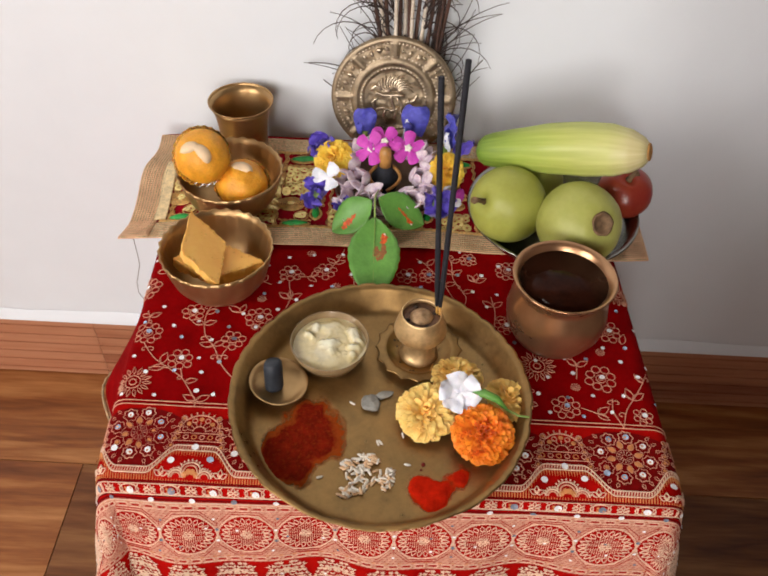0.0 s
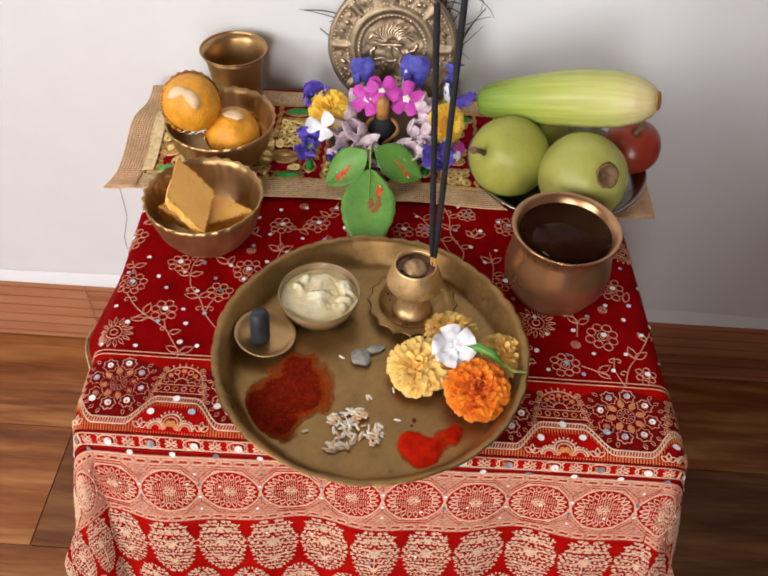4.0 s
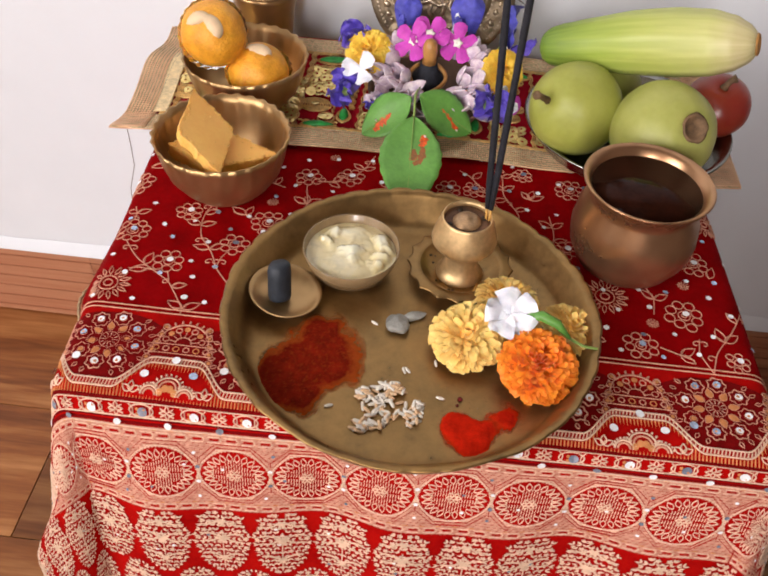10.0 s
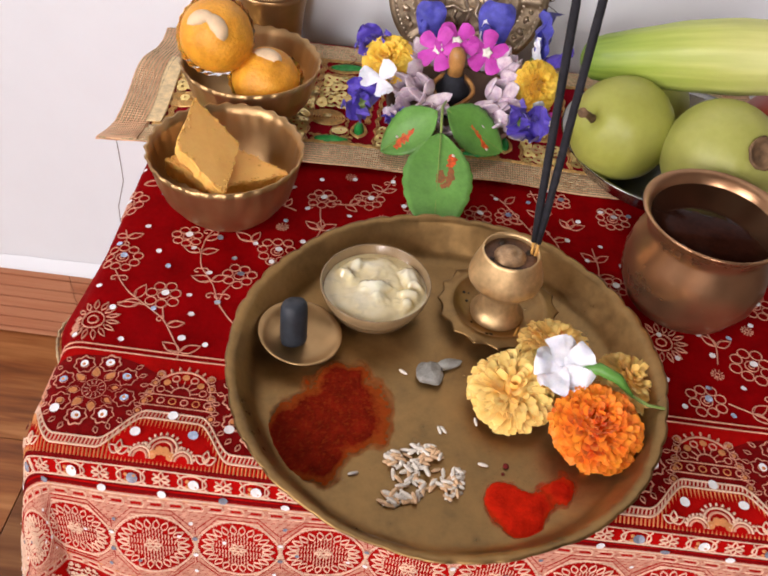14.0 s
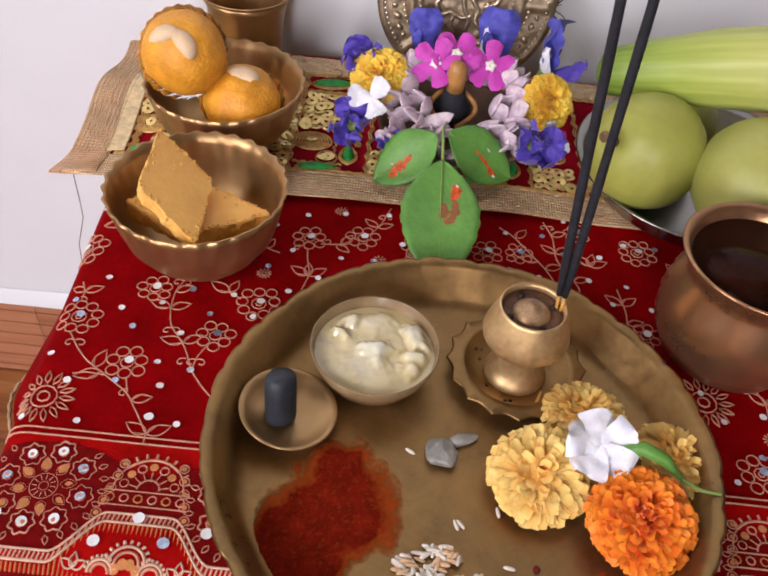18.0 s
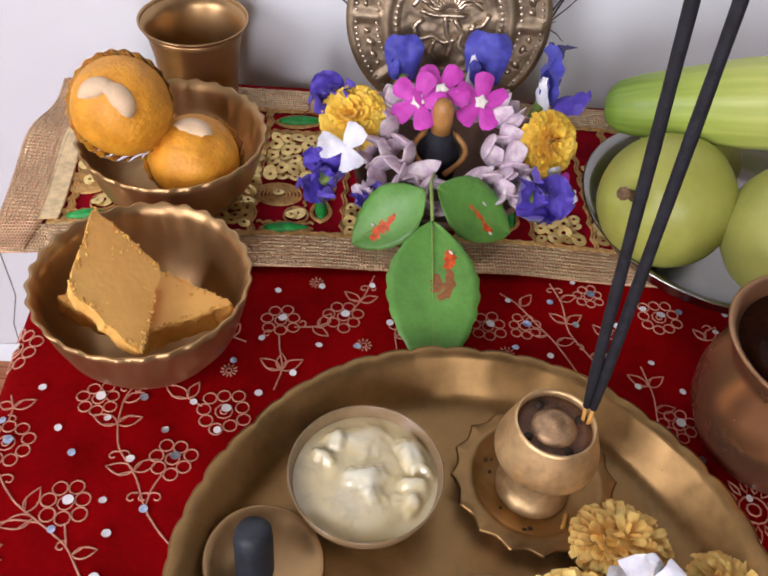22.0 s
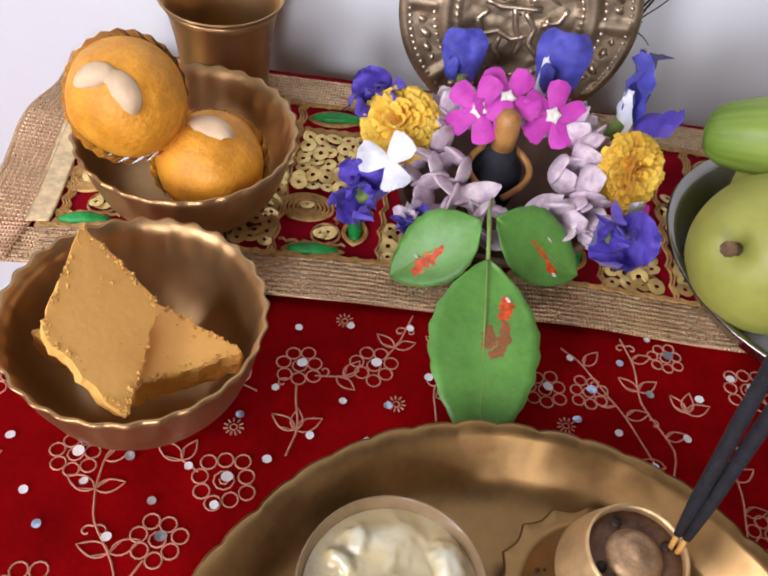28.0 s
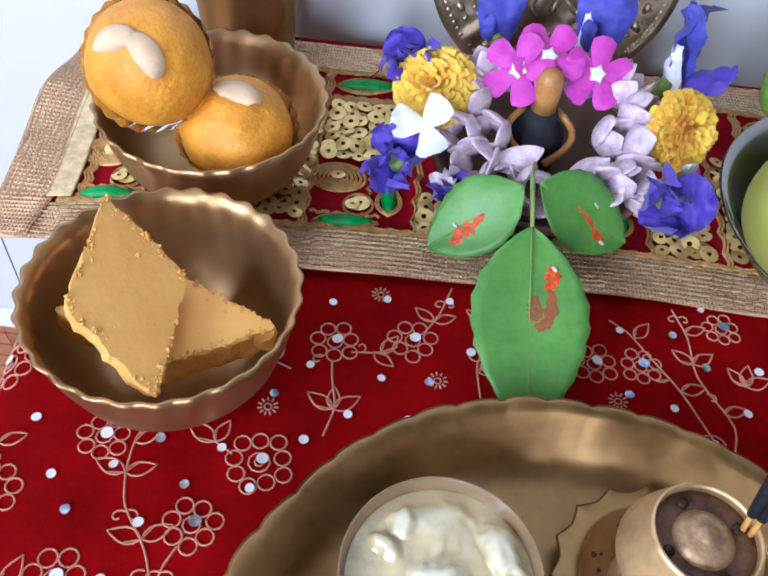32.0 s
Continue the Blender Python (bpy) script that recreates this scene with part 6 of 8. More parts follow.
def bud(center, axis, r, seed, spin=0.0):
    """Closed crown flower: five thick waxy lobes folding to a blunt point."""
    e = thing("crown_flower", Matrix.Translation(center), "pale mauve folded crown flower in the wreath", "flower", "crown flowers")
    q = Vector(axis).normalized().to_track_quat("Z", "Y").to_matrix().to_4x4()
    lobe = lathe([(0.02, -0.06), (0.24, 0.05), (0.38, 0.25), (0.40, 0.45), (0.31, 0.70), (0.15, 0.90), (0.02, 1.0)], 14)
    rg_ = random.Random(int(seed * 10))
    for i in range(5):
        L = r * rg_.uniform(0.85, 1.12)
        V = []
        for x, y, z in lobe[0]:
            k = 1 + 0.10 * noise.noise(Vector((x * 3 + seed, y * 3, z * 3 + i)))
            V.append((x * 0.34 * L * k - 0.30 * L * z * z - 0.5 * y * y * L, y * L * k * 1.12, z * L))
        m = q @ pose(0, 0, -r * 0.45, 0, 0, spin + 72 * i + rg_.uniform(-9, 9)) @ pose(r * 0.26, 0, 0, 0, rg_.uniform(14, 34), 0)
        mesh_ob("petal", *moved((V, lobe[1]), m), M_MAUVE, e)
    return e


buds = [(-0.046, 0.662, 0.487, -0.5, -0.5), (-0.050, 0.645, 0.481, -0.6, -0.6), (-0.041, 0.634, 0.475, -0.4, -0.8), (-0.030, 0.626, 0.472, -0.1, -0.9), (-0.015, 0.622, 0.472, 0.1, -0.9), (0.000, 0.622, 0.472, 0.2, -0.8), (0.014, 0.626, 0.474, 0.3, -0.8), (0.026, 0.632, 0.476, 0.5, -0.7), (0.033, 0.645, 0.484, 0.6, -0.5), (0.031, 0.662, 0.490, 0.6, -0.4), (0.024, 0.676, 0.492, 0.4, 0.1), (-0.040, 0.678, 0.490, -0.4, 0.1), (0.036, 0.628, 0.470, 0.5, -0.7), (-0.026, 0.684, 0.489, -0.2, 0.3), (0.006, 0.685, 0.489, 0.1, 0.3), (0.021, 0.654, 0.480, 0.4, -0.5), (-0.036, 0.650, 0.478, -0.4, -0.5)]
for i, (x, y, z, ax, ay) in enumerate(buds):
    bud((x, y, z + 0.004), (ax, ay, 0.75), 0.0182, i * 1.3, i * 37)

# loose mauve petals fallen over the front and inside of the wreath
for i, (x, y, z, rz, ry, L) in enumerate(((-0.0340, 0.6290, 0.4830, 14, -10, 0.022), (-0.0100, 0.6270, 0.4800, -165, -14, 0.018), (0.0000, 0.6290, 0.4810, 20, -16, 0.018), (0.0160, 0.6360, 0.4830, -30, -14, 0.016))):
    sv = sheet(lambda t: 0.30 * math.sin(math.pi * min(1, 0.10 + t * 0.88)) ** 0.75, lambda t: 0.18 * t * t, 8, 0.35, 0.10, i * 1.9)
    ob = mesh_ob("loose_petal", *moved(sv, pose(x, y, z, 18, ry, rz) @ Matrix.Diagonal((L, L, L, 1))), M_MAUVE)
    tagged(ob, "single pale mauve petal lying loose on the wreath", "petal", "loose petals")

sv = sheet(lambda t: 0.42 * math.sin(math.pi * min(1, 0.10 + t * 0.88)) ** 0.75, lambda t: 0.25 * t * t, 8, 0.35, 0.15, 7.7)
ob = mesh_ob("loose_petal", *moved(sv, pose(0.0600, 0.6480, 0.4580, 25, -60, 80) @ Matrix.Diagonal((0.016, 0.016, 0.016, 1))), M_PINK)
tagged(ob, "single magenta petal beside the steel dish", "petal", "loose petals")

# ---- clay bowl under the wreath, with the small shrine stone in it ----
M_CLAY = mat("brown_wood_bowl", (0.15, 0.08, 0.045), 0.55, var=0.2, scale=40, bump=0.2)
clay = thing("flower_bowl", Matrix.Translation((-0.009, 0.6550, T + 0.003)), "shallow brown bowl ringed with fresh flowers", "bowl")
mesh_ob("body", *lathe([(0.030, 0), (0.036, 0.001), (0.047, 0.010), (0.052, 0.0165), (0.0520, 0.0182), (0.049, 0.0182), (0.043, 0.0115), (0.03, 0.005), (0.001, 0.004)], 64), M_CLAY, clay)
M_TAN = mat("tan_resin", (0.46, 0.22, 0.06), 0.4, var=0.2, scale=120, bump=0.1)
M_DARKWICK = mat("dark_blue_black_cloth", (0.012, 0.014, 0.022), 0.8, var=0.3, scale=200, bump=0.5)
# not a light source: a dark shrine stone with a tan top
lamp = thing("small_shrine_stone", Matrix.Translation((-0.0125, 0.6620, T + 0.008)), "small dark stone with rounded tan top and copper loops", "shrine stone")
mesh_ob("base", *lathe([(0.0105, 0.0), (0.0128, 0.014), (0.0126, 0.020), (0.0085, 0.0245), (0.0068, 0.032), (0.0005, 0.033)], 24), M_DARKWICK, lamp, "dark blue-black wrapped base")
mesh_ob("top", *lathe([(0.0058, 0.031), (0.0062, 0.040), (0.0060, 0.047), (0.0045, 0.0512), (0.002, 0.0528), (0.0003, 0.053)], 24), M_TAN, lamp, "rounded tan top")
for s in (-1, 1):
    pts = [(s * (0.0012 + 0.0138 * math.sin(0.1 + t * 2.6)), 0.004 - 0.024 * (1 - t), 0.0165 + 0.0125 * t) for t in [k / 8 for k in range(9)]]
    mesh_ob("loop", *tube(pts, [0.0017] * 9, 8), M_TAN, lamp, "curved copper-brown loop")

# ---- three-lobed bel leaf marked with red paste ----
bel = thing("bel_leaf", Matrix.Identity(4), "fresh green three-lobed bel leaf dabbed with red paste and rice", "leaf")


def leaflet(base, tip, up, width, seed, droop=0.0, fold=0.12, tipcut=False):
    base, tip = Vector(base), Vector(tip)
    ln = (tip - base).length
    m = basis(base, tip - base, Vector(up).cross(tip - base))

    def shape(t):
        w = math.sin(math.pi * min(1.0, t ** 0.86)) ** (0.95 if t < 0.5 else 0.66)
        if tipcut:
            w = max(w, 0.42 * (t > 0.8)) if t < 1.0 else 0.40
        return max(0.01, w) * width / ln

    V, F = [], []
    seg, cols_ = 26, 10
    for i in range(seg + 1):
        t = i / seg
        w = shape(t) * (1 + 0.025 * math.sin(t * 52))
        for j in range(cols_ + 1):
            s = j / cols_ * 2 - 1
            z = fold * abs(s) ** 1.2 * w - droop * t * t + 0.012 * math.cos(t * 44 - abs(s) * 9) * abs(s) * (1 - abs(s) * 0.5) * 0.35 + 0.03 * noise.noise(Vector((t * 2 + seed, s, 0)))
            V.append(tuple(m @ (Vector((t, s * w, z)) * ln)))
    for i in range(seg):
        for j in range(cols_):
            a = i * (cols_ + 1) + j
            F.append((a, a + 1, a + cols_ + 2, a + cols_ + 1))
    ob = mesh_ob("leaflet", V, F, M_LEAF, bel)
    sol = ob.modifiers.new("thickness", "SOLIDIFY")
    sol.thickness = 0.0004
    vein = [tuple(m @ (Vector((t, 0, 0.004 - droop * t * t)) * ln)) for t in [k / 10 for k in range(11)]]
    mesh_ob("midrib", *tube(vein, [0.0005 - 0.00003 * k for k in range(11)], 6), M_GREEN, ob)

    def at(t, y, lift=0.0005):
        w = shape(t)
        s = max(-1.0, min(1.0, y / w))
        z = fold * abs(s) ** 1.2 * w - droop * t * t + 0.012 * math.cos(t * 44 - abs(s) * 9) * abs(s) * (1 - abs(s) * 0.5) * 0.35 + 0.03 * noise.noise(Vector((t * 2 + seed, s, 0)))
        return m @ (Vector((t, y, z)) * ln) + Vector((0, 0, lift))
    return at, ln, ob


mA = leaflet((-0.0188, 0.5900, 0.4860), (-0.0165, 0.5150, 0.4540), (0, 0.3, 1), 0.0232, 1, -0.03, 0.05)
mB = leaflet((-0.0225, 0.6065, 0.4915), (-0.0590, 0.5945, 0.4620), (-0.30, -0.55, 0.75), 0.0165, 3, 0.04, 0.05)
mC = leaflet((-0.0165, 0.6080, 0.4930), (0.0265, 0.6080, 0.4640), (0.30, -0.55, 0.75), 0.0170, 5, 0.00, 0.05)
mesh_ob("stem", *tube([(-0.0188, 0.589, 0.4865), (-0.0192, 0.597, 0.4905), (-0.0195, 0.606, 0.4930), (-0.0192, 0.614, 0.492), (-0.017, 0.625, 0.489)], [0.0009, 0.0010, 0.0011, 0.0009, 0.0008], 6), M_GREEN, bel)
M_PASTE = mat("orange_red_paste", (0.72, 0.095, 0.010), 0.5, var=0.3, scale=300, bump=0.5, bscale=900)


M_PASTE_DRY = mat("dried_red_paste", (0.26, 0.075, 0.022), 0.7, var=0.4, scale=300, bump=0.4, bscale=900, color2=(0.14, 0.09, 0.03))


def dab(at, ln, path, w, mt, seed, parent=None):
    """A thin irregular smear of paste lying on the leaf, along path, half-width w in metres."""
    rg_ = random.Random(seed)
    V, F = [], []
    n = 12
    for k in range(n + 1):
        t = k / n * (len(path) - 1)
        i_ = min(int(t), len(path) - 2)
        f_ = t - i_
        x = path[i_][0] + (path[i_ + 1][0] - path[i_][0]) * f_
        y = path[i_][1] + (path[i_ + 1][1] - path[i_][1]) * f_
        dx, dy = path[i_ + 1][0] - path[i_][0], path[i_ + 1][1] - path[i_][1]
        L = math.hypot(dx, dy)
        hw_ = w / ln * math.sin(math.pi * (0.08 + 0.84 * k / n)) ** 0.5
        for s_ in (-1, 0, 1):
            j_ = hw_ * s_ * rg_.uniform(0.55, 1.25)
            V.append(tuple(at(x - dy / L * j_, y + dx / L * j_, 0.0004 if s_ else 0.0008)))
    for k in range(n):
        for s_ in range(2):
            a_ = 3 * k + s_
            F.append((a_, a_ + 1, a_ + 4, a_ + 3))
    return mesh_ob("paste_mark", V, F, mt, parent, "smear of red paste")


def grain(m, material, length=0.0058, name="rice_grain", parent=None, label="", group=""):
    prof = [(0.0003, -0.5), (0.10, -0.42), (0.155, -0.2), (0.165, 0.05), (0.14, 0.3), (0.09, 0.43), (0.0003, 0.5)]
    vf = lathe([(r * length * 1.05, z * length) for r, z in prof], 8)
    ob = mesh_ob(name, vf[0], vf[1], material, parent, label)
    ob.matrix_basis = m
    if group:
        tagged(ob, "single white rice grain on the brass plate", "rice grain", group)
    return ob


dab(*mA[:2], [(0.20, 0.100), (0.27, 0.115), (0.33, 0.085)], 0.0040, M_PASTE, 1, mA[2])
dab(*mA[:2], [(0.33, 0.100), (0.42, 0.110), (0.50, 0.080), (0.53, 0.030)], 0.0030, M_PASTE_DRY, 2, mA[2])
dab(*mA[:2], [(0.36, 0.030), (0.44, 0.020), (0.49, 0.015)], 0.0034, M_PASTE_DRY, 3, mA[2])
dab(*mB[:2], [(0.42, 0.02), (0.55, 0.06), (0.68, 0.05), (0.80, 0.10)], 0.0046, M_PASTE, 4, mB[2])
dab(*mC[:2], [(0.42, 0.02), (0.55, -0.01), (0.68, -0.06), (0.80, -0.10)], 0.0036, M_PASTE, 5, mC[2])
for (at_, ln, ob), x, y in ((mA, 0.22, 0.115), (mB, 0.70, -0.03), (mC, 0.78, -0.13)):
    grain(Matrix.Translation(at_(x, y, 0.0012)) @ pose(0, 0, 0, 70, 0, 20), M_RICE, 0.0045, "rice_grain", ob)

# ---- things on the thali ----
P0 = T + 0.0023  # the plate's floor


def small_saucer():
    e = thing("small_saucer", pose(-0.0855, 0.4165, P0 + 0.0040, 0, 8, 0), "tiny round brass saucer holding a dark stone", "saucer")
    mesh_ob("body", *lathe([(0.012, 0), (0.014, 0.0004), (0.020, 0.003), (0.0226, 0.0062), (0.0232, 0.0070), (0.0224, 0.0074), (0.0196, 0.0048), (0.013, 0.0018), (0.0005, 0.0014)], 56), M_BRASS_DULL, e)


small_saucer()
M_SLATE = mat("dark_slate", (0.022, 0.028, 0.038), 0.55, var=0.25, scale=90, bump=0.2, bscale=500)
stone = thing("slate_stone", basis((-0.0880, 0.4125, P0 + 0.0062), (1, 0.1, 0), (0, 1, -0.30)), "smooth dark slate-blue upright stone standing in a small saucer", "stone")
mesh_ob("body", *lathe([(0.0050, 0.0), (0.0068, 0.0010), (0.0073, 0.004), (0.0073, 0.020), (0.0069, 0.0235), (0.0058, 0.0252), (0.0030, 0.0260), (0.0003, 0.0261)], 32, lambda i, a, r, z: (r * (1 + 0.04 * math.cos(3 * a)), z + r * 0.15 * math.cos(a) * (i > 3))), M_SLATE, stone)

M_GLASSBOWL = mat("pale_horn_bowl", (0.36, 0.245, 0.125), 0.25, var=0.12, scale=60, bump=0.05, color2=(0.30, 0.20, 0.10), **{"Transmission Weight": 0.30, "Coat Weight": 0.4})
gb = thing("small_bowl", Matrix.Translation((-0.0476, 0.4500, P0)), "small pale brown translucent bowl holding whitish butter", "bowl")
mesh_ob("body", *lathe([(0.013, 0), (0.016, 0.0006), (0.0250, 0.0070), (0.0300, 0.0165), (0.0314, 0.0230), (0.0310, 0.0237), (0.0304, 0.0230), (0.0290, 0.0165), (0.0235, 0.0080), (0.014, 0.0030), (0.0005, 0.0025)], 64), M_GLASSBOWL, gb)
WET = {"Subsurface Weight": 0.5, "sss": (1.0, 0.9, 0.6), "Coat Weight": 0.7, "Coat Roughness": 0.07}


def butter_mat():
    """Whitish butter where it is heaped, turning to yellow-grey translucent cream where it lies thin."""
    m = mat("soft_butter", (0.66, 0.56, 0.31), 0.17, var=0.06, scale=52, bump=0.04, bscale=260, color2=(0.42, 0.37, 0.24), lo=0.36, hi=0.64, **WET)
    n, l = m.node_tree.nodes, m.node_tree.links
    p = n["Principled BSDF"]
    thin = p.inputs["Base Color"].links[0].from_socket
    tc, sep, ns, add, rng_ = (n.new("ShaderNode" + k) for k in ("TexCoord", "SeparateXYZ", "TexNoise", "Math", "MapRange"))
    ns.inputs["Scale"].default_value = 90.0
    l.new(tc.outputs["Object"], sep.inputs[0])
    l.new(tc.outputs["Object"], ns.inputs["Vector"])
    add.operation = "MULTIPLY_ADD"
    add.inputs[1].default_value = 0.0040
    l.new(ns.outputs["Fac"], add.inputs[0])
    l.new(sep.outputs["Z"], add.inputs[2])
    rng_.inputs["From Min"].default_value, rng_.inputs["From Max"].default_value = 0.0215, 0.0258
    l.new(add.outputs[0], rng_.inputs[0])
    mix = n.new("ShaderNodeMix")
    mix.data_type = "RGBA"
    mix.inputs[7].default_value = (0.78, 0.77, 0.61, 1)
    l.new(rng_.outputs[0], mix.inputs[0])
    l.new(thin, mix.inputs[6])
    l.new(mix.outputs[2], p.inputs["Base Color"])
    return m


def butter_field(n=64, seg=128):
    """Soft lumps melting into smeared cream that fills the bowl."""
    humps = [(-0.004, -0.014, 0.0200, 0.0030), (-0.001, 0.0165, 0.0130, 0.0036), (-0.014, 0.004, 0.0080, 0.0024), (0.009, 0.007, 0.0070, 0.0022),
             (0.001, -0.003, 0.0112, 0.0068), (-0.0105, 0.0160, 0.0066, 0.0056), (-0.0190, 0.0080, 0.0050, 0.0044), (0.0190, 0.0130, 0.0074, 0.0060), (0.0225, 0.0070, 0.0050, 0.0058), (0.0190, -0.0030, 0.0056, 0.0050), (0.0175, -0.0120, 0.0056, 0.0046)]
    V, F = [], []
    for i in range(n + 1):
        k = i / n
        for q in range(seg):
            a = 2 * math.pi * q / seg
            x, y = 0.0294 * k * math.cos(a), 0.0294 * k * math.sin(a)
            wx, wy = (c + 0.0060 * noise.noise(Vector((x * 90, y * 90, o))) + 0.0016 * noise.noise(Vector((x * 300, y * 300, o))) for c, o in ((x, 5), (y, 11)))
            hs = [hh * math.exp(-1.6 * (((wx - hx) ** 2 + (wy - hy) ** 2) / (hr * hr)) ** 1.5) for hx, hy, hr, hh in humps]
            z = math.log(sum(math.exp(h * 1300) for h in hs) - len(hs) + 1) / 1300
            V.append((x, y, 0.0174 + z * (1 - k ** 8)))
    for i in range(n):
        for q in range(seg):
            F.append((i * seg + q, (i + 1) * seg + q, (i + 1) * seg + (q + 1) % seg, i * seg + (q + 1) % seg))
    return V, F


butter = mesh_ob("butter", *butter_field(), butter_mat())
butter.location = (-0.0476, 0.4500, P0)
tagged(butter, "glossy white butter lumps melting into cream in a small bowl", "butter")

# incense holder: toothed saucer, waisted cup, pierced cap
holder = thing("incense_holder", Matrix.Translation((0.0240, 0.4590, P0)), "brass incense holder: waisted cup on a toothed saucer", "incense holder")


def teeth(i, a, r, z):
    if 4 <= i <= 6:
        k = (a * 16 / (2 * math.pi)) % 1.0
        d = abs(k - 0.5) * 2
        return r - 0.0026 * (1 - d ** 1.6), z
    return r, z


mesh_ob("saucer", *lathe([(0.012, 0), (0.020, 0.0005), (0.0270, 0.0045), (0.0292, 0.0068), (0.0345, 0.0072), (0.0356, 0.0080), (0.0345, 0.0088), (0.0292, 0.0086), (0.0272, 0.0098), (0.0258, 0.0084), (0.018, 0.0022), (0.0005, 0.0016)], 224, teeth), M_BRASS, holder, "toothed brass saucer")
mesh_ob("cup", *lathe([(0.0155, 0.0018), (0.0158, 0.0032), (0.0132, 0.0052), (0.0111, 0.0100), (0.0102, 0.0170), (0.0102, 0.0250), (0.0141, 0.0264), (0.0192, 0.0288), (0.0207, 0.0310), (0.0211, 0.0332), (0.0202, 0.0372), (0.0179, 0.0444), (0.0163, 0.0490), (0.0158, 0.0504), (0.0151, 0.0507), (0.0148, 0.0480), (0.0148, 0.0462)], 72, None, False), M_BRASS_BRIGHT, holder, "polished waisted cup")
mesh_ob("cap", *lathe([(0.0149, 0.0445), (0.0149, 0.0469), (0.0118, 0.0460), (0.0092, 0.0461), (0.0081, 0.0468)], 48, None, False), mat("soot", (0.170, 0.088, 0.050), 0.6, 0.3, var=0.4, scale=130, bump=0.4, color2=(0.040, 0.022, 0.016)), holder, "sooty pierced cap")
mesh_ob("dome", *lathe([(0.0090, 0.0464), (0.0078, 0.0481), (0.0052, 0.0497), (0.0032, 0.0493), (0.0026, 0.0503), (0.0003, 0.0508)], 48, None, False), mat("stained_brass", (0.50, 0.32, 0.17), 0.45, 0.5, var=0.3, scale=110, bump=0.2, color2=(0.14, 0.080, 0.045)), holder, "stained brass dome of the cap")
# solid black plugs: the shade inside the cap's holes is put in as colour
for a in (0.4, 1.97, 3.54, 5.1):
    mesh_ob("hole_plug", *moved(lathe([(0.0017, -0.002), (0.0017, 0.0007), (0.0003, 0.0007)], 12), Matrix.Translation((0.0115 * math.cos(a), 0.0115 * math.sin(a), 0.0463))), M_BLACKMETAL, holder)

M_INCENSE = mat("black_incense", (0.012, 0.012, 0.018), 0.8, var=0.3, scale=200, bump=0.6, bscale=900)
M_BAMBOO = mat("yellow_bamboo", (0.58, 0.30, 0.06), 0.6, var=0.2, scale=200, bump=0.2)
for base, d, ln in (((0.0377, 0.4605, 0.4870), (0.013, 0.132, 0.991), 0.220), ((0.0366, 0.4621, 0.4870), (-0.059, 0.106, 0.993), 0.210)):
    b, d = Vector(base), Vector(d).normalized()
    st = thing("incense_stick", Matrix.Translation(b), "thin black incense stick standing in a brass holder", "incense stick", "incense sticks")
    mesh_ob("bamboo", *tube([Vector((0, 0, 0)), d * 0.022], 0.0009, 8), M_BAMBOO, st, "bare yellow bamboo end")
    pts = [d * (0.020 + (ln - 0.020) * k / 10) for k in range(11)]
    mesh_ob("paste", *tube(pts, [0.0014, 0.0021] + [0.0021 + 0.0001 * math.sin(k * 2.1) for k in range(9)], 12), M_INCENSE, st, "black incense paste")

stub = thing("incense_stub", Matrix.Translation((0.0345, 0.4395, P0 + 0.0045)), "short yellow bamboo stub lying in the holder's saucer", "incense stub")
mesh_ob("bamboo", *tube([(-0.0035, -0.0075, 0.0012), (0.0, 0.0, 0.0012), (0.0016, 0.0045, 0.0022)], 0.0010, 8), M_BAMBOO, stub)
rg = random.Random(71)
for k in range(14):
    a, r_ = rg.uniform(1.6, 4.6), rg.uniform(0.013, 0.024)
    bm = rough_ball(rg.uniform(0.0006, 0.0013), 1, (1, 1, 0.6), 0.3, 2, k)
    bmesh.ops.translate(bm, vec=(0.0240 + r_ * math.cos(a), 0.4590 + r_ * math.sin(a), P0 + 0.0026 + max(0.0, r_ - 0.018) * 0.75), verts=bm.verts)
    tagged(part("ash_crumb", bm, M_BLACKMETAL, None), "dark crumb of burnt incense in the saucer", "crumb", "ash crumbs")

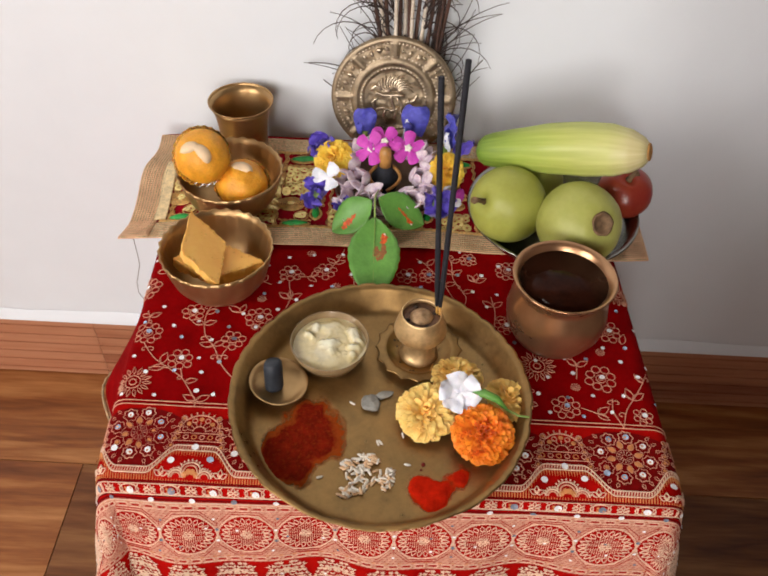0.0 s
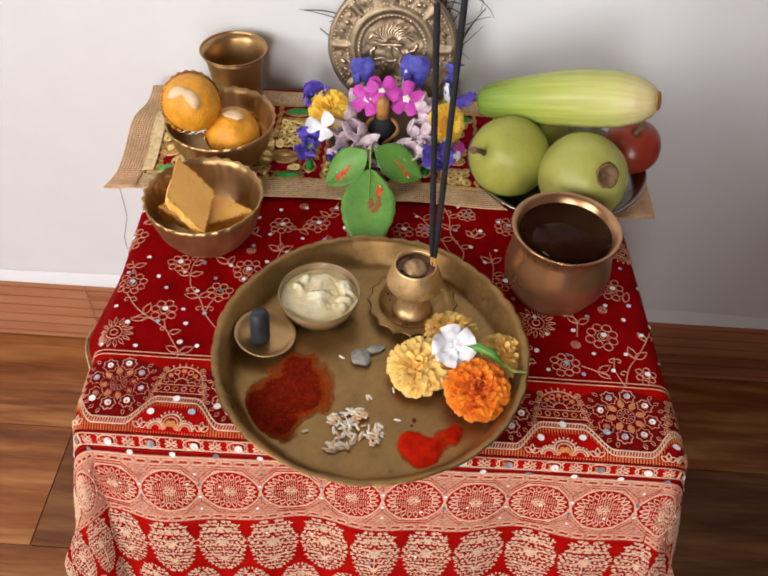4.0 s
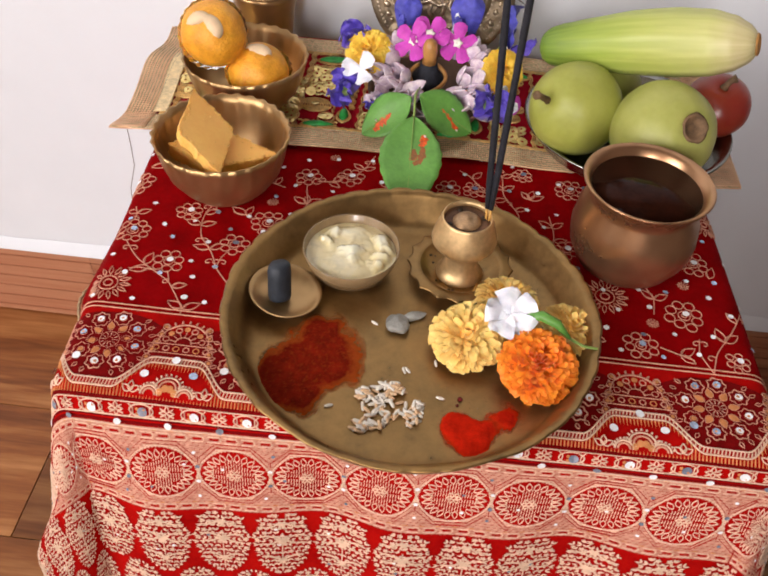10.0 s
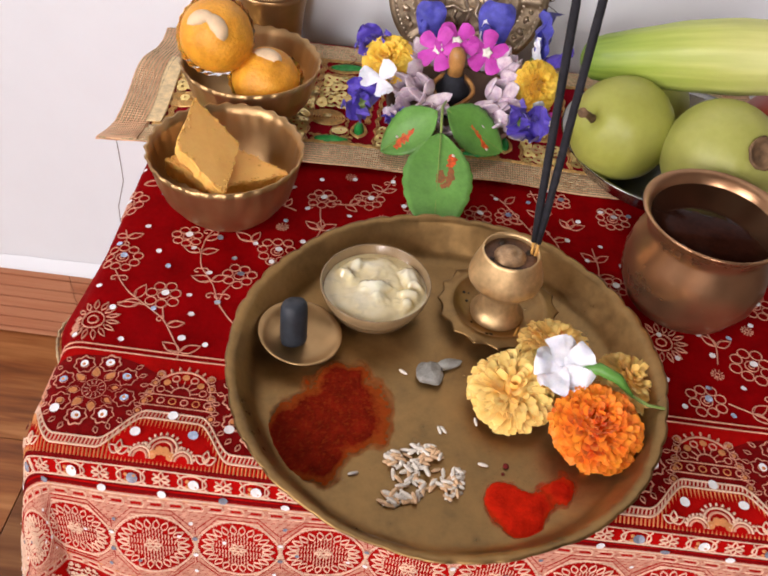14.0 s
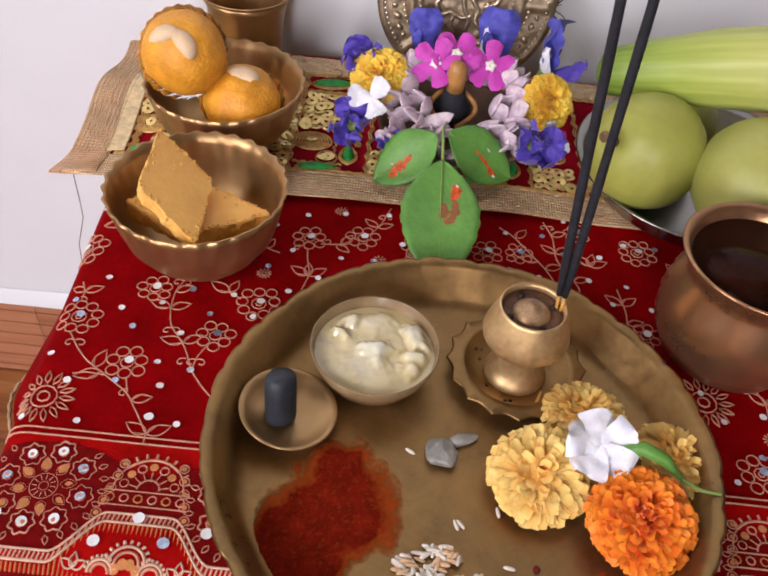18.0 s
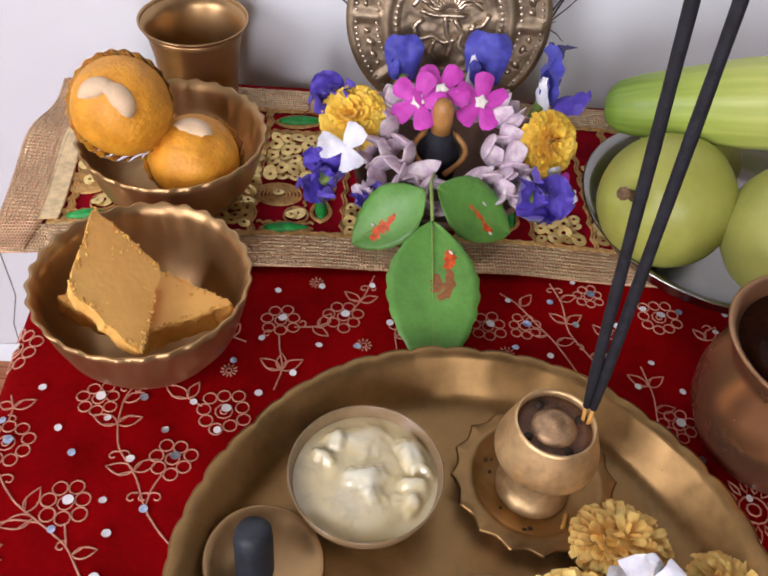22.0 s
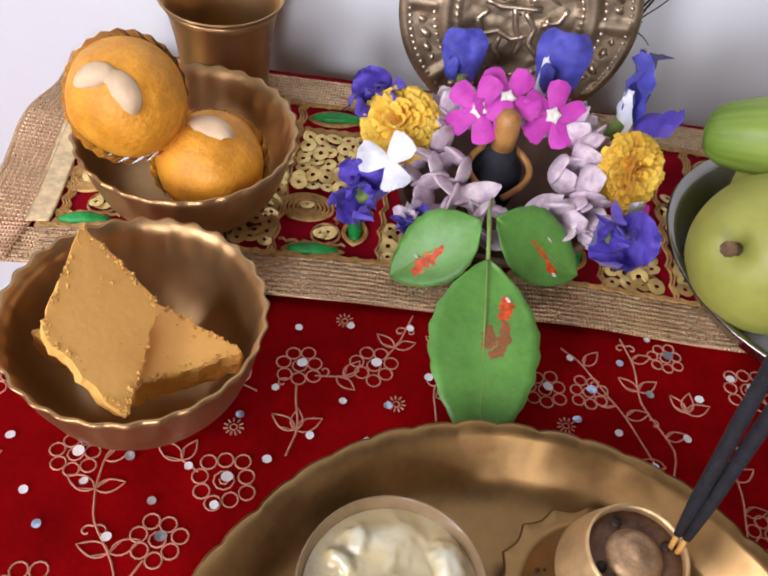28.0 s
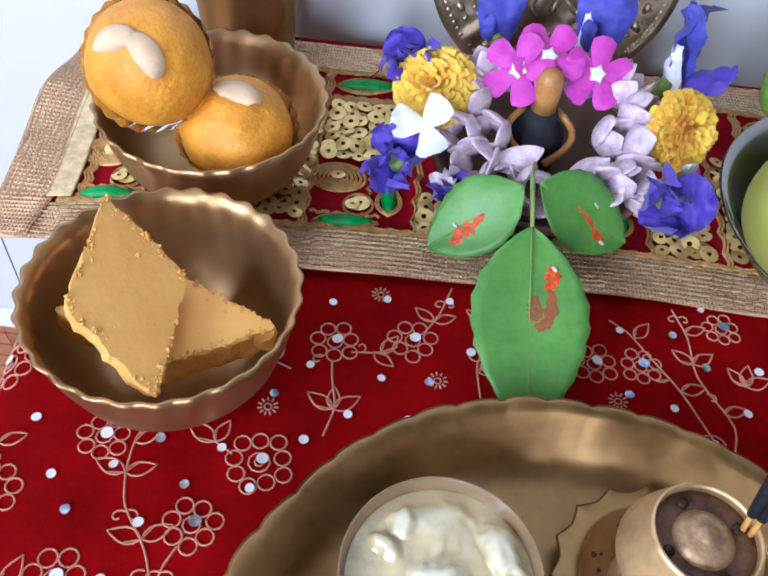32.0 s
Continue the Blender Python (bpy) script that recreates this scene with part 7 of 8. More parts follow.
# ---- powders, rice and a chip of stone ----
def powder_mat(name, thin, thick, h, full=0.80):
    """Powder: orange-brown and broken where it lies thin, deep red where it is heaped."""
    m = mat(name, thick, 0.95, var=0.2, scale=140, bump=0.5, bscale=900, bdist=0.0006, **{"Specular IOR Level": 0.05})
    n, l = m.node_tree.nodes, m.node_tree.links
    p = n["Principled BSDF"]
    src = p.inputs["Base Color"].links[0].from_socket
    geo, sep, mr = n.new("ShaderNodeTexCoord"), n.new("ShaderNodeSeparateXYZ"), n.new("ShaderNodeMapRange")
    l.new(geo.outputs["Object"], sep.inputs[0])
    l.new(sep.outputs[2], mr.inputs[0])
    mr.inputs["From Min"].default_value, mr.inputs["From Max"].default_value = P0 + 0.0002, P0 + 0.0002 + h
    nz = n.new("ShaderNodeTexNoise")
    nz.inputs["Scale"].default_value, nz.inputs["Detail"].default_value = 420, 5
    l.new(geo.outputs["Object"], nz.inputs["Vector"])
    add = n.new("ShaderNodeMath")
    add.operation = "ADD"
    l.new(mr.outputs[0], add.inputs[0])
    soft = n.new("ShaderNodeMapRange")
    soft.inputs["To Min"].default_value, soft.inputs["To Max"].default_value = 0.28, 0.72
    l.new(nz.outputs["Fac"], soft.inputs[0])
    l.new(soft.outputs[0], add.inputs[1])
    f1 = n.new("ShaderNodeMapRange")
    f1.inputs["From Min"].default_value, f1.inputs["From Max"].default_value = 0.60, 1.25
    l.new(add.outputs[0], f1.inputs[0])
    mix = n.new("ShaderNodeMix")
    mix.data_type = "RGBA"
    l.new(f1.outputs[0], mix.inputs[0])
    mix.inputs[6].default_value = (*thin, 1)
    l.new(src, mix.inputs[7])
    l.new(mix.outputs[2], p.inputs["Base Color"])
    f2 = n.new("ShaderNodeMapRange")
    f2.inputs["From Min"].default_value, f2.inputs["From Max"].default_value = 0.48, full
    l.new(add.outputs[0], f2.inputs[0])
    l.new(f2.outputs[0], p.inputs["Alpha"])
    return m


M_KUM = powder_mat("dark_red_powder", (0.42, 0.095, 0.014), (0.19, 0.011, 0.003), 0.0021, 0.95)
M_SIN = powder_mat("bright_red_powder", (0.55, 0.040, 0.005), (0.62, 0.018, 0.004), 0.0014, 1.05)
def powder(name, blobs, material, label, h, seed, res=0.0009):
    """A heap of powder: a height field over overlapping patches with a ragged edge."""
    x0, x1 = min(b[0] - b[2] for b in blobs) - 0.006, max(b[0] + b[2] for b in blobs) + 0.006
    y0, y1 = min(b[1] - b[2] for b in blobs) - 0.006, max(b[1] + b[2] for b in blobs) + 0.006
    nx, ny = int((x1 - x0) / res), int((y1 - y0) / res)
    V, F, idx = [], [], {}
    rg_ = random.Random(seed)

    def height(x, y):
        f = sum(max(0.0, 1 - ((x - bx) ** 2 + (y - by) ** 2) / (br * br)) ** 1.0 * bh for bx, by, br, bh in blobs)
        f += 0.38 * noise.noise(Vector((x * 110, y * 95, seed))) + 0.12 * noise.noise(Vector((x * 330, y * 330, seed)))
        return f

    for j in range(ny + 1):
        for i in range(nx + 1):
            x, y = x0 + (x1 - x0) * i / nx, y0 + (y1 - y0) * j / ny
            f = height(x, y)
            if f > 0.30:
                idx[i, j] = len(V)
                V.append((x + rg_.uniform(-1, 1) * res * 0.3, y + rg_.uniform(-1, 1) * res * 0.3, P0 + 0.0002 + h * min(1.0, (f - 0.30) * 1.1) * (1 + 0.10 * rg_.uniform(-1, 1))))
    for (i, j) in idx:
        q = [(i, j), (i + 1, j), (i + 1, j + 1), (i, j + 1)]
        if all(p in idx for p in q):
            F.append(tuple(idx[p] for p in q))
    # loose grains round the heap
    for k in range(650):
        bx, by, br, bh = rg_.choice(blobs)
        a, rr = rg_.uniform(0, 6.28), br * rg_.uniform(0.75, 1.35)
        c = Vector((bx + rr * math.cos(a), by + rr * math.sin(a), P0 + 0.0002))
        s = rg_.uniform(0.00015, 0.0004)
        o = len(V)
        V += [tuple(c + Vector(d) * s) for d in ((1, 0, 0), (-0.5, 0.9, 0), (-0.5, -0.9, 0), (0, 0, 1))]
        F += [(o, o + 1, o + 3), (o + 1, o + 2, o + 3), (o + 2, o, o + 3)]
    return tagged(mesh_ob(name, V, F, material), label, "powder", kind="stuff")


powder("dark_red_powder", [(-0.074, 0.351, 0.023, 1.3), (-0.060, 0.360, 0.022, 1.0), (-0.079, 0.366, 0.018, 1.0), (-0.064, 0.383, 0.022, 0.80), (-0.044, 0.366, 0.018, 0.68), (-0.061, 0.397, 0.014, 0.66), (-0.063, 0.374, 0.018, 0.55), (-0.060, 0.340, 0.014, 0.9), (-0.082, 0.342, 0.012, 0.9), (-0.052, 0.396, 0.020, 0.50), (-0.040, 0.374, 0.022, 0.46), (-0.048, 0.386, 0.022, 0.42)], M_KUM, "patch of dark red kumkum powder on the brass plate", 0.0016, 2)
powder("bright_red_powder", [(0.032, 0.330, 0.015, 1.4), (0.042, 0.331, 0.012, 1.0), (0.025, 0.337, 0.009, 1.0), (0.051, 0.341, 0.011, 0.75), (0.038, 0.322, 0.010, 0.8), (0.058, 0.346, 0.008, 0.55), (0.030, 0.340, 0.012, 0.5), (0.056, 0.350, 0.014, 0.34)], M_SIN, "small heap of bright red powder on the brass plate", 0.0014, 5)
rg = random.Random(21)
spots = [(-0.016, 0.353, 0.010), (-0.012, 0.344, 0.012), (-0.020, 0.336, 0.011), (-0.024, 0.328, 0.008), (0.002, 0.343, 0.008), (0.001, 0.336, 0.007), (-0.026, 0.350, 0.005), (-0.008, 0.356, 0.006)]
for k in range(150):
    sx, sy, sr = spots[k % len(spots)]
    a, r_ = rg.uniform(0, 6.28), sr * math.sqrt(rg.uniform(0, 1)) * 0.78
    grain(pose(sx + r_ * math.cos(a), sy + r_ * math.sin(a), P0 + 0.0009 + rg.choice((0, 0, 0.001, 0.0018)), 90 + rg.uniform(-18, 18), 0, rg.uniform(0, 360)), M_RICE if rg.random() < 0.72 else M_RICE_TINT, rg.uniform(0.0054, 0.0070), group="rice grains")
for x, y, a in ((-0.005, 0.371, 20), (-0.003, 0.3715, 40), (0.0175, 0.3535, 80), (-0.0455, 0.3395, 110), (-0.0265, 0.4060, 60), (0.0135, 0.3790, 10)):
    grain(pose(x, y, P0 + 0.0009, 90, 0, a), M_RICE, 0.0055, group="rice grains")
for x, y, s in ((0.0290, 0.3545, 0.0016), (0.0275, 0.350, 0.0009)):
    bm = rough_ball(s, 2, (1, 1, 0.6), 0.3, 2, 3)
    bmesh.ops.translate(bm, vec=(x, y, P0 + s * 0.5), verts=bm.verts)
    tagged(part("red_crumb", bm, M_KUMKUM, None), "tiny dark red crumb on the brass plate", "crumb", "red crumbs")
M_CHIP = mat("grey_camphor", (0.30, 0.30, 0.27), 0.35, var=0.25, scale=120, bump=0.4, color2=(0.16, 0.15, 0.13))
for x, y, r, sq, sp in ((-0.0120, 0.4060, 0.0085, (0.85, 1.0, 0.40), 20), (-0.0035, 0.4140, 0.0062, (1.3, 0.5, 0.4), 25)):
    bm = rough_ball(r, 3, sq, 0.32, 1.2, x * 100)
    bmesh.ops.transform(bm, matrix=pose(x, y, P0 + r * 0.30, 0, 0, sp), verts=bm.verts)
    tagged(part("stone_chip", bm, M_CHIP, None, smooth=False), "small grey chip of resin on the brass plate", "chip", "resin chips")
# green stem with narrow leaf lying among the marigolds
stem = thing("green_stem", Matrix.Identity(4), "narrow green leaf on a pale stem among the marigolds", "stem")
mesh_ob("leaf", *tube([(0.064, 0.400, 0.4800), (0.072, 0.3995, 0.4830), (0.082, 0.397, 0.4800), (0.090, 0.392, 0.4740)], [0.0018, 0.0034, 0.0030, 0.0010], 8), M_LEAF, stem)
mesh_ob("stalk", *tube([(0.090, 0.392, 0.474), (0.098, 0.388, 0.4730), (0.106, 0.386, 0.4745)], [0.0010, 0.0009, 0.0008], 6), M_GREEN, stem)

# ---- zari runner across the back of the table ----
ZX0, ZX1, ZY0, ZY1 = -0.254, 0.236, 0.584, 0.750
M_ZRED = cloth_mat("runner_red_velvet", (0.34, 0.006, 0.016), (0.22, 0.003, 0.010))


def weave_mat():
    m = mat("gold_mesh_ribbon", (0.95, 0.60, 0.36), 0.34, 0.35, var=0.14, scale=80, bump=0, color2=(0.74, 0.40, 0.22))
    n, l = m.node_tree.nodes, m.node_tree.links
    tc = n.new("ShaderNodeTexCoord")
    hs = []
    for ax in ("X", "Y"):
        w = n.new("ShaderNodeTexWave")
        w.bands_direction = ax
        w.inputs["Scale"].default_value, w.inputs["Distortion"].default_value = (190.0 if ax == "X" else 120.0), 0.9
        w.inputs["Detail"].default_value = 1.0
        l.new(tc.outputs["Object"], w.inputs["Vector"])
        hs.append(w)
    mx = n.new("ShaderNodeMath")
    mx.operation = "MAXIMUM"
    l.new(hs[0].outputs["Fac"], mx.inputs[0])
    l.new(hs[1].outputs["Fac"], mx.inputs[1])
    bp = n.new("ShaderNodeBump")
    bp.inputs["Strength"].default_value, bp.inputs["Distance"].default_value = 0.9, 0.0012
    l.new(mx.outputs[0], bp.inputs["Height"])
    l.new(bp.outputs[0], n["Principled BSDF"].inputs["Normal"])
    src = n["Principled BSDF"].inputs["Base Color"].links[0].from_socket
    mix = n.new("ShaderNodeMix")
    mix.data_type, mix.blend_type = "RGBA", "MULTIPLY"
    mix.inputs[0].default_value = 0.42
    l.new(src, mix.inputs[6])
    rr = n.new("ShaderNodeValToRGB")
    rr.color_ramp.elements[0].color, rr.color_ramp.elements[0].position = (0.60, 0.38, 0.24, 1), 0.45
    rr.color_ramp.elements[1].color, rr.color_ramp.elements[1].position = (1, 1, 1, 1), 0.9
    l.new(mx.outputs[0], rr.inputs[0])
    l.new(rr.outputs[0], mix.inputs[7])
    l.new(mix.outputs[2], n["Principled BSDF"].inputs["Base Color"])
    return m


M_ZARI = weave_mat()
M_GOLDSEQ = mat("gold_sequin", (1.0, 0.68, 0.24), 0.24, 0.45, var=0.15, scale=200, bump=0.05)
M_GOLDCORD = mat("gold_cord", (0.90, 0.52, 0.18), 0.4, 0.3, var=0.2, scale=300, bump=0.6, bscale=1500)
M_ZGREEN = mat("green_silk", (0.006, 0.36, 0.055), 0.4, var=0.2, scale=200, bump=0.5, bscale=900)
runner = thing("gold_runner", Matrix.Identity(4), "red runner with gold mesh border, sequins and green leaves", "runner")


def runner_at(u, v, lift=0.0):
    """u, v are the room's x and y; past the table's edges the runner droops."""
    d = max(0.0, -u - 0.212) + max(0.0, u - 0.212)
    z = T + 0.0028 + 0.04 * d + 0.0006 * noise.noise(Vector((u * 30, v * 30, 4)))
    if v < ZY0 + 0.03:
        z += 0.0008 * math.sin(u * 55)
    if u < -0.205:
        k = min(1.0, (-u - 0.205) / 0.045)
        z += k * (0.0022 * math.sin(v * 48) + 0.0012 * math.sin(v * 110 + 1))
        u += k * 0.0022 * math.sin(v * 62 + 0.5)
    return Vector((u, v + 0.002 * math.sin(u * 21 + 1) - 0.16 * max(0.0, -u - 0.20), z + lift))


def runner_strip(u0, u1, v0, v1, nu_, nv_, lift, th=0.0008, skew=0.0):
    V, F = [], []
    for layer in (0, -th):
        for j in range(nv_ + 1):
            for i in range(nu_ + 1):
                u = u0 + (u1 - u0) * i / nu_ + skew * j / nv_
                V.append(tuple(runner_at(u, v0 + (v1 - v0) * j / nv_, lift + layer)))
    n1 = (nu_ + 1) * (nv_ + 1)
    for j in range(nv_):
        for i in range(nu_):
            a = j * (nu_ + 1) + i
            F.append((a, a + 1, a + nu_ + 2, a + nu_ + 1))
            F.append((a + n1, a + nu_ + 1 + n1, a + nu_ + 2 + n1, a + 1 + n1))
    rim = [i for i in range(nu_ + 1)] + [j * (nu_ + 1) + nu_ for j in range(1, nv_ + 1)] + [nv_ * (nu_ + 1) + i for i in range(nu_ - 1, -1, -1)] + [j * (nu_ + 1) for j in range(nv_ - 1, 0, -1)]
    for a, b in zip(rim, rim[1:] + rim[:1]):
        F.append((a, a + n1, b + n1, b))
    return V, F


mesh_ob("base", *runner_strip(ZX0 + 0.006, ZX1 - 0.006, ZY0 + 0.004, ZY1 + 0.004, 60, 20, -0.0006), M_ZRED, runner, "red velvet ground")
mesh_ob("ribbon", *runner_strip(ZX0, ZX1, ZY0, ZY0 + 0.0235, 90, 6, 0.0010), M_ZARI, runner, "gold mesh ribbon edging")
mesh_ob("ribbon", *runner_strip(ZX0, ZX1, ZY1 - 0.0225, ZY1, 90, 6, 0.0010), M_ZARI, runner, "gold mesh ribbon edging")
mesh_ob("ribbon", *runner_strip(ZX0, ZX0 + 0.026, ZY0 + 0.001, ZY1 - 0.001, 6, 40, 0.0018), M_ZARI, runner, "gold mesh ribbon edging")
mesh_ob("ribbon", *runner_strip(ZX1 - 0.022, ZX1, ZY0 + 0.001, ZY1 - 0.001, 6, 40, 0.0018), M_ZARI, runner, "gold mesh ribbon edging")

# short shiny gold threads floated over the ribbons in rows
M_GOLDTHREAD = mat("bright_gold_thread", (1.0, 0.68, 0.40), 0.26, 0.45, var=0.2, scale=200, bump=0.2, bscale=900)
floats = Stitch(runner_at)
rgf = random.Random(5)
for v0, v1 in ((ZY0 + 0.0012, ZY0 + 0.0225), (ZY1 - 0.0213, ZY1 - 0.0012)):
    for j in range(9):
        v = v0 + (v1 - v0) * j / 8
        u = ZX0 + 0.002 + 0.002 * (j % 2)
        while u < ZX1 - 0.006:
            ln = rgf.uniform(0.0034, 0.0046)
            floats.line([(u, v), (u + ln * 0.5, v + rgf.uniform(-0.0002, 0.0002)), (u + ln, v)], rgf.uniform(0.0013, 0.0018), lift=rgf.uniform(0.0015, 0.0022))
            u += ln + 0.0005
for j in range(9):
    u = ZX0 + 0.0015 + 0.0026 * j
    v = ZY0 + 0.026 + 0.002 * (j % 2)
    while v < ZY1 - 0.004:
        floats.line([(u, v), (u, v + 0.0038)], rgf.uniform(0.0013, 0.0018), lift=rgf.uniform(0.0024, 0.0030))
        v += 0.0044
floats.done("gold_thread", M_GOLDTHREAD, runner, "shiny gold threads of the mesh ribbon")

# blocks of gold sequins between cords, with padded green leaves
rg = random.Random(33)
seq, singles = [], []
cords = Stitch(runner_at)
YA, YB = ZY0 + 0.0255, ZY1 - 0.0245


def gold_disc(u, v, r, lift):
    V, F = [], []
    tx, ty = rg.uniform(-0.25, 0.25), rg.uniform(-0.25, 0.25)
    c = runner_at(u, v, lift)
    for rr in (0.28, 1.0):
        for k in range(12):
            a = 2 * math.pi * k / 12
            V.append((c.x + r * rr * math.cos(a), c.y + r * rr * math.sin(a), c.z + r * rr * (tx * math.cos(a) + ty * math.sin(a)) + (0.0003 if rr < 1 else 0)))
    for k in range(12):
        F.append((k, 12 + k, 12 + (k + 1) % 12, (k + 1) % 12))
    if len(singles) < 290:
        singles.append(mesh_ob("gold_sequin", V, F, M_GOLDSEQ, runner))
    else:
        seq.append((V, F))


def wiggle(u0, v0, u1, v1, w=0.0013, amp=0.0012, n=26):
    cords.line([(u0 + (u1 - u0) * k / n + amp * math.sin(k * 2.2) * (abs(v1 - v0) > abs(u1 - u0)), v0 + (v1 - v0) * k / n + amp * math.sin(k * 2.2) * (abs(v1 - v0) <= abs(u1 - u0))) for k in range(n + 1)], w, lift=0.0016)


def silk_leaf(a, b, w, out=0.0016):
    """Padded green leaf from a to b, ringed by two gold cords."""
    a, b = Vector(a), Vector(b)
    pts = [runner_at(*a.lerp(b, k / 10), 0.0008) for k in range(11)]
    mesh_ob("green_leaf", *tube(pts, [0.0004 + w * math.sin(math.pi * (0.06 + 0.88 * k / 10)) ** 0.6 for k in range(11)], 10), M_ZGREEN, runner, "padded green silk leaf")
    d = b - a
    for k in (1.0, 1.7):
        p0 = a - d.normalized() * out * k
        cords.line(petal(p0.x, p0.y, math.atan2(d.y, d.x), d.length + 2 * out * k, w + out * k, 8), 0.0012, True, 0.0016)


def sequin_field(u0, u1, v0, v1, r=0.0036):
    for v in np.arange(v0 + r * 0.6, v1, r * 1.45):
        for u in np.arange(u0 + r * 0.6, u1, r * 1.65):
            gold_disc(u + rg.uniform(-0.0011, 0.0011), v + rg.uniform(-0.0011, 0.0011), r * rg.uniform(0.85, 1.1), 0.0012 + rg.uniform(0, 0.0014))


for U in (-0.217, -0.109, -0.001, 0.107):
    silk_leaf((U + 0.001, 0.6130), (U + 0.025, 0.6145), 0.0030)
    silk_leaf((U + 0.0315, 0.6230), (U + 0.0310, 0.6390), 0.0032)
    silk_leaf((U - 0.001, 0.7140), (U + 0.027, 0.7165), 0.0034)
    gold_disc(U + 0.0180, 0.6260, 0.0052, 0.0016)
    gold_disc(U + 0.0150, 0.6245, 0.0036, 0.0024)
    cords.line(ring(U + 0.0175, 0.6258, 0.0068, 16), 0.0012, True, 0.0016)
    # coiled square of cord
    for k in range(6):
        h = 0.0105 - 0.0017 * k
        cords.line(ring(U + 0.006, 0.6430, h * 1.25, 22, h * 0.88, k * 0.4), 0.0014, True, 0.0018)
    gold_disc(U + 0.006, 0.6430, 0.0036, 0.0024)
    sequin_field(U - 0.003, U + 0.031, 0.6560, 0.6980, 0.0042)
    # cords framing the panels
    for k in range(3):
        o = 0.0016 * k
        wiggle(U - 0.0055 - o, YA, U - 0.0055 - o, YB)
        wiggle(U + 0.0345 + o, 0.640, U + 0.0345 + o, YB)
        wiggle(U - 0.004, 0.7015 + o, U + 0.034, 0.7015 + o, 0.0013, 0.0009, 16)
    wiggle(U - 0.004, 0.6190, U + 0.028, 0.6195, 0.0012, 0.0010, 16)
    wiggle(U + 0.0215, 0.6330, U + 0.0225, 0.6540, 0.0012, 0.0012, 10)
    # wide panel of cords and loose sequins between
    sequin_field(U + 0.046, U + 0.074, 0.6120, 0.6330, 0.0042)
    sequin_field(U + 0.082, U + 0.100, 0.6140, 0.6820, 0.0040)
    for q in range(5):
        cu_, cv_ = U + 0.060 + 0.004 * math.sin(q * 2.1), 0.648 + q * 0.0145
        for k in (0.0085, 0.0066, 0.0046):
            cords.line(ring(cu_, cv_, k, 18, k * 0.72, q), 0.0013, True, 0.0017)
        gold_disc(cu_, cv_, 0.0034, 0.0020)
    for k in range(2):
        wiggle(U + 0.0435 + 0.0016 * k, YA, U + 0.0435 + 0.0016 * k, YB)
        wiggle(U + 0.0785 + 0.0016 * k, YA, U + 0.0785 + 0.0016 * k, YB)
    silk_leaf((U + 0.060, 0.7145), (U + 0.076, 0.7150), 0.0030)
mesh_ob("pale_panel", *runner_strip(-0.2310, -0.2195, 0.6110, 0.6980, 8, 40, 0.0022, 0.0006, -0.004), mat("pale_gold_foil", (0.86, 0.66, 0.36), 0.32, 0.5, var=0.15, scale=260, bump=0.5, bscale=420), runner, "pale gold foil panel")
for k in range(3):
    wiggle(-0.2180 + 0.0016 * k, 0.6110, -0.2215 + 0.0016 * k, 0.6990)
wiggle(-0.2322, 0.6100, -0.2362, 0.6990)
for v in (YA - 0.0005, YA + 0.0012, YB, YB + 0.0012):
    wiggle(ZX0 + 0.028, v, ZX1 - 0.024, v, 0.0014, 0.0006, 160)
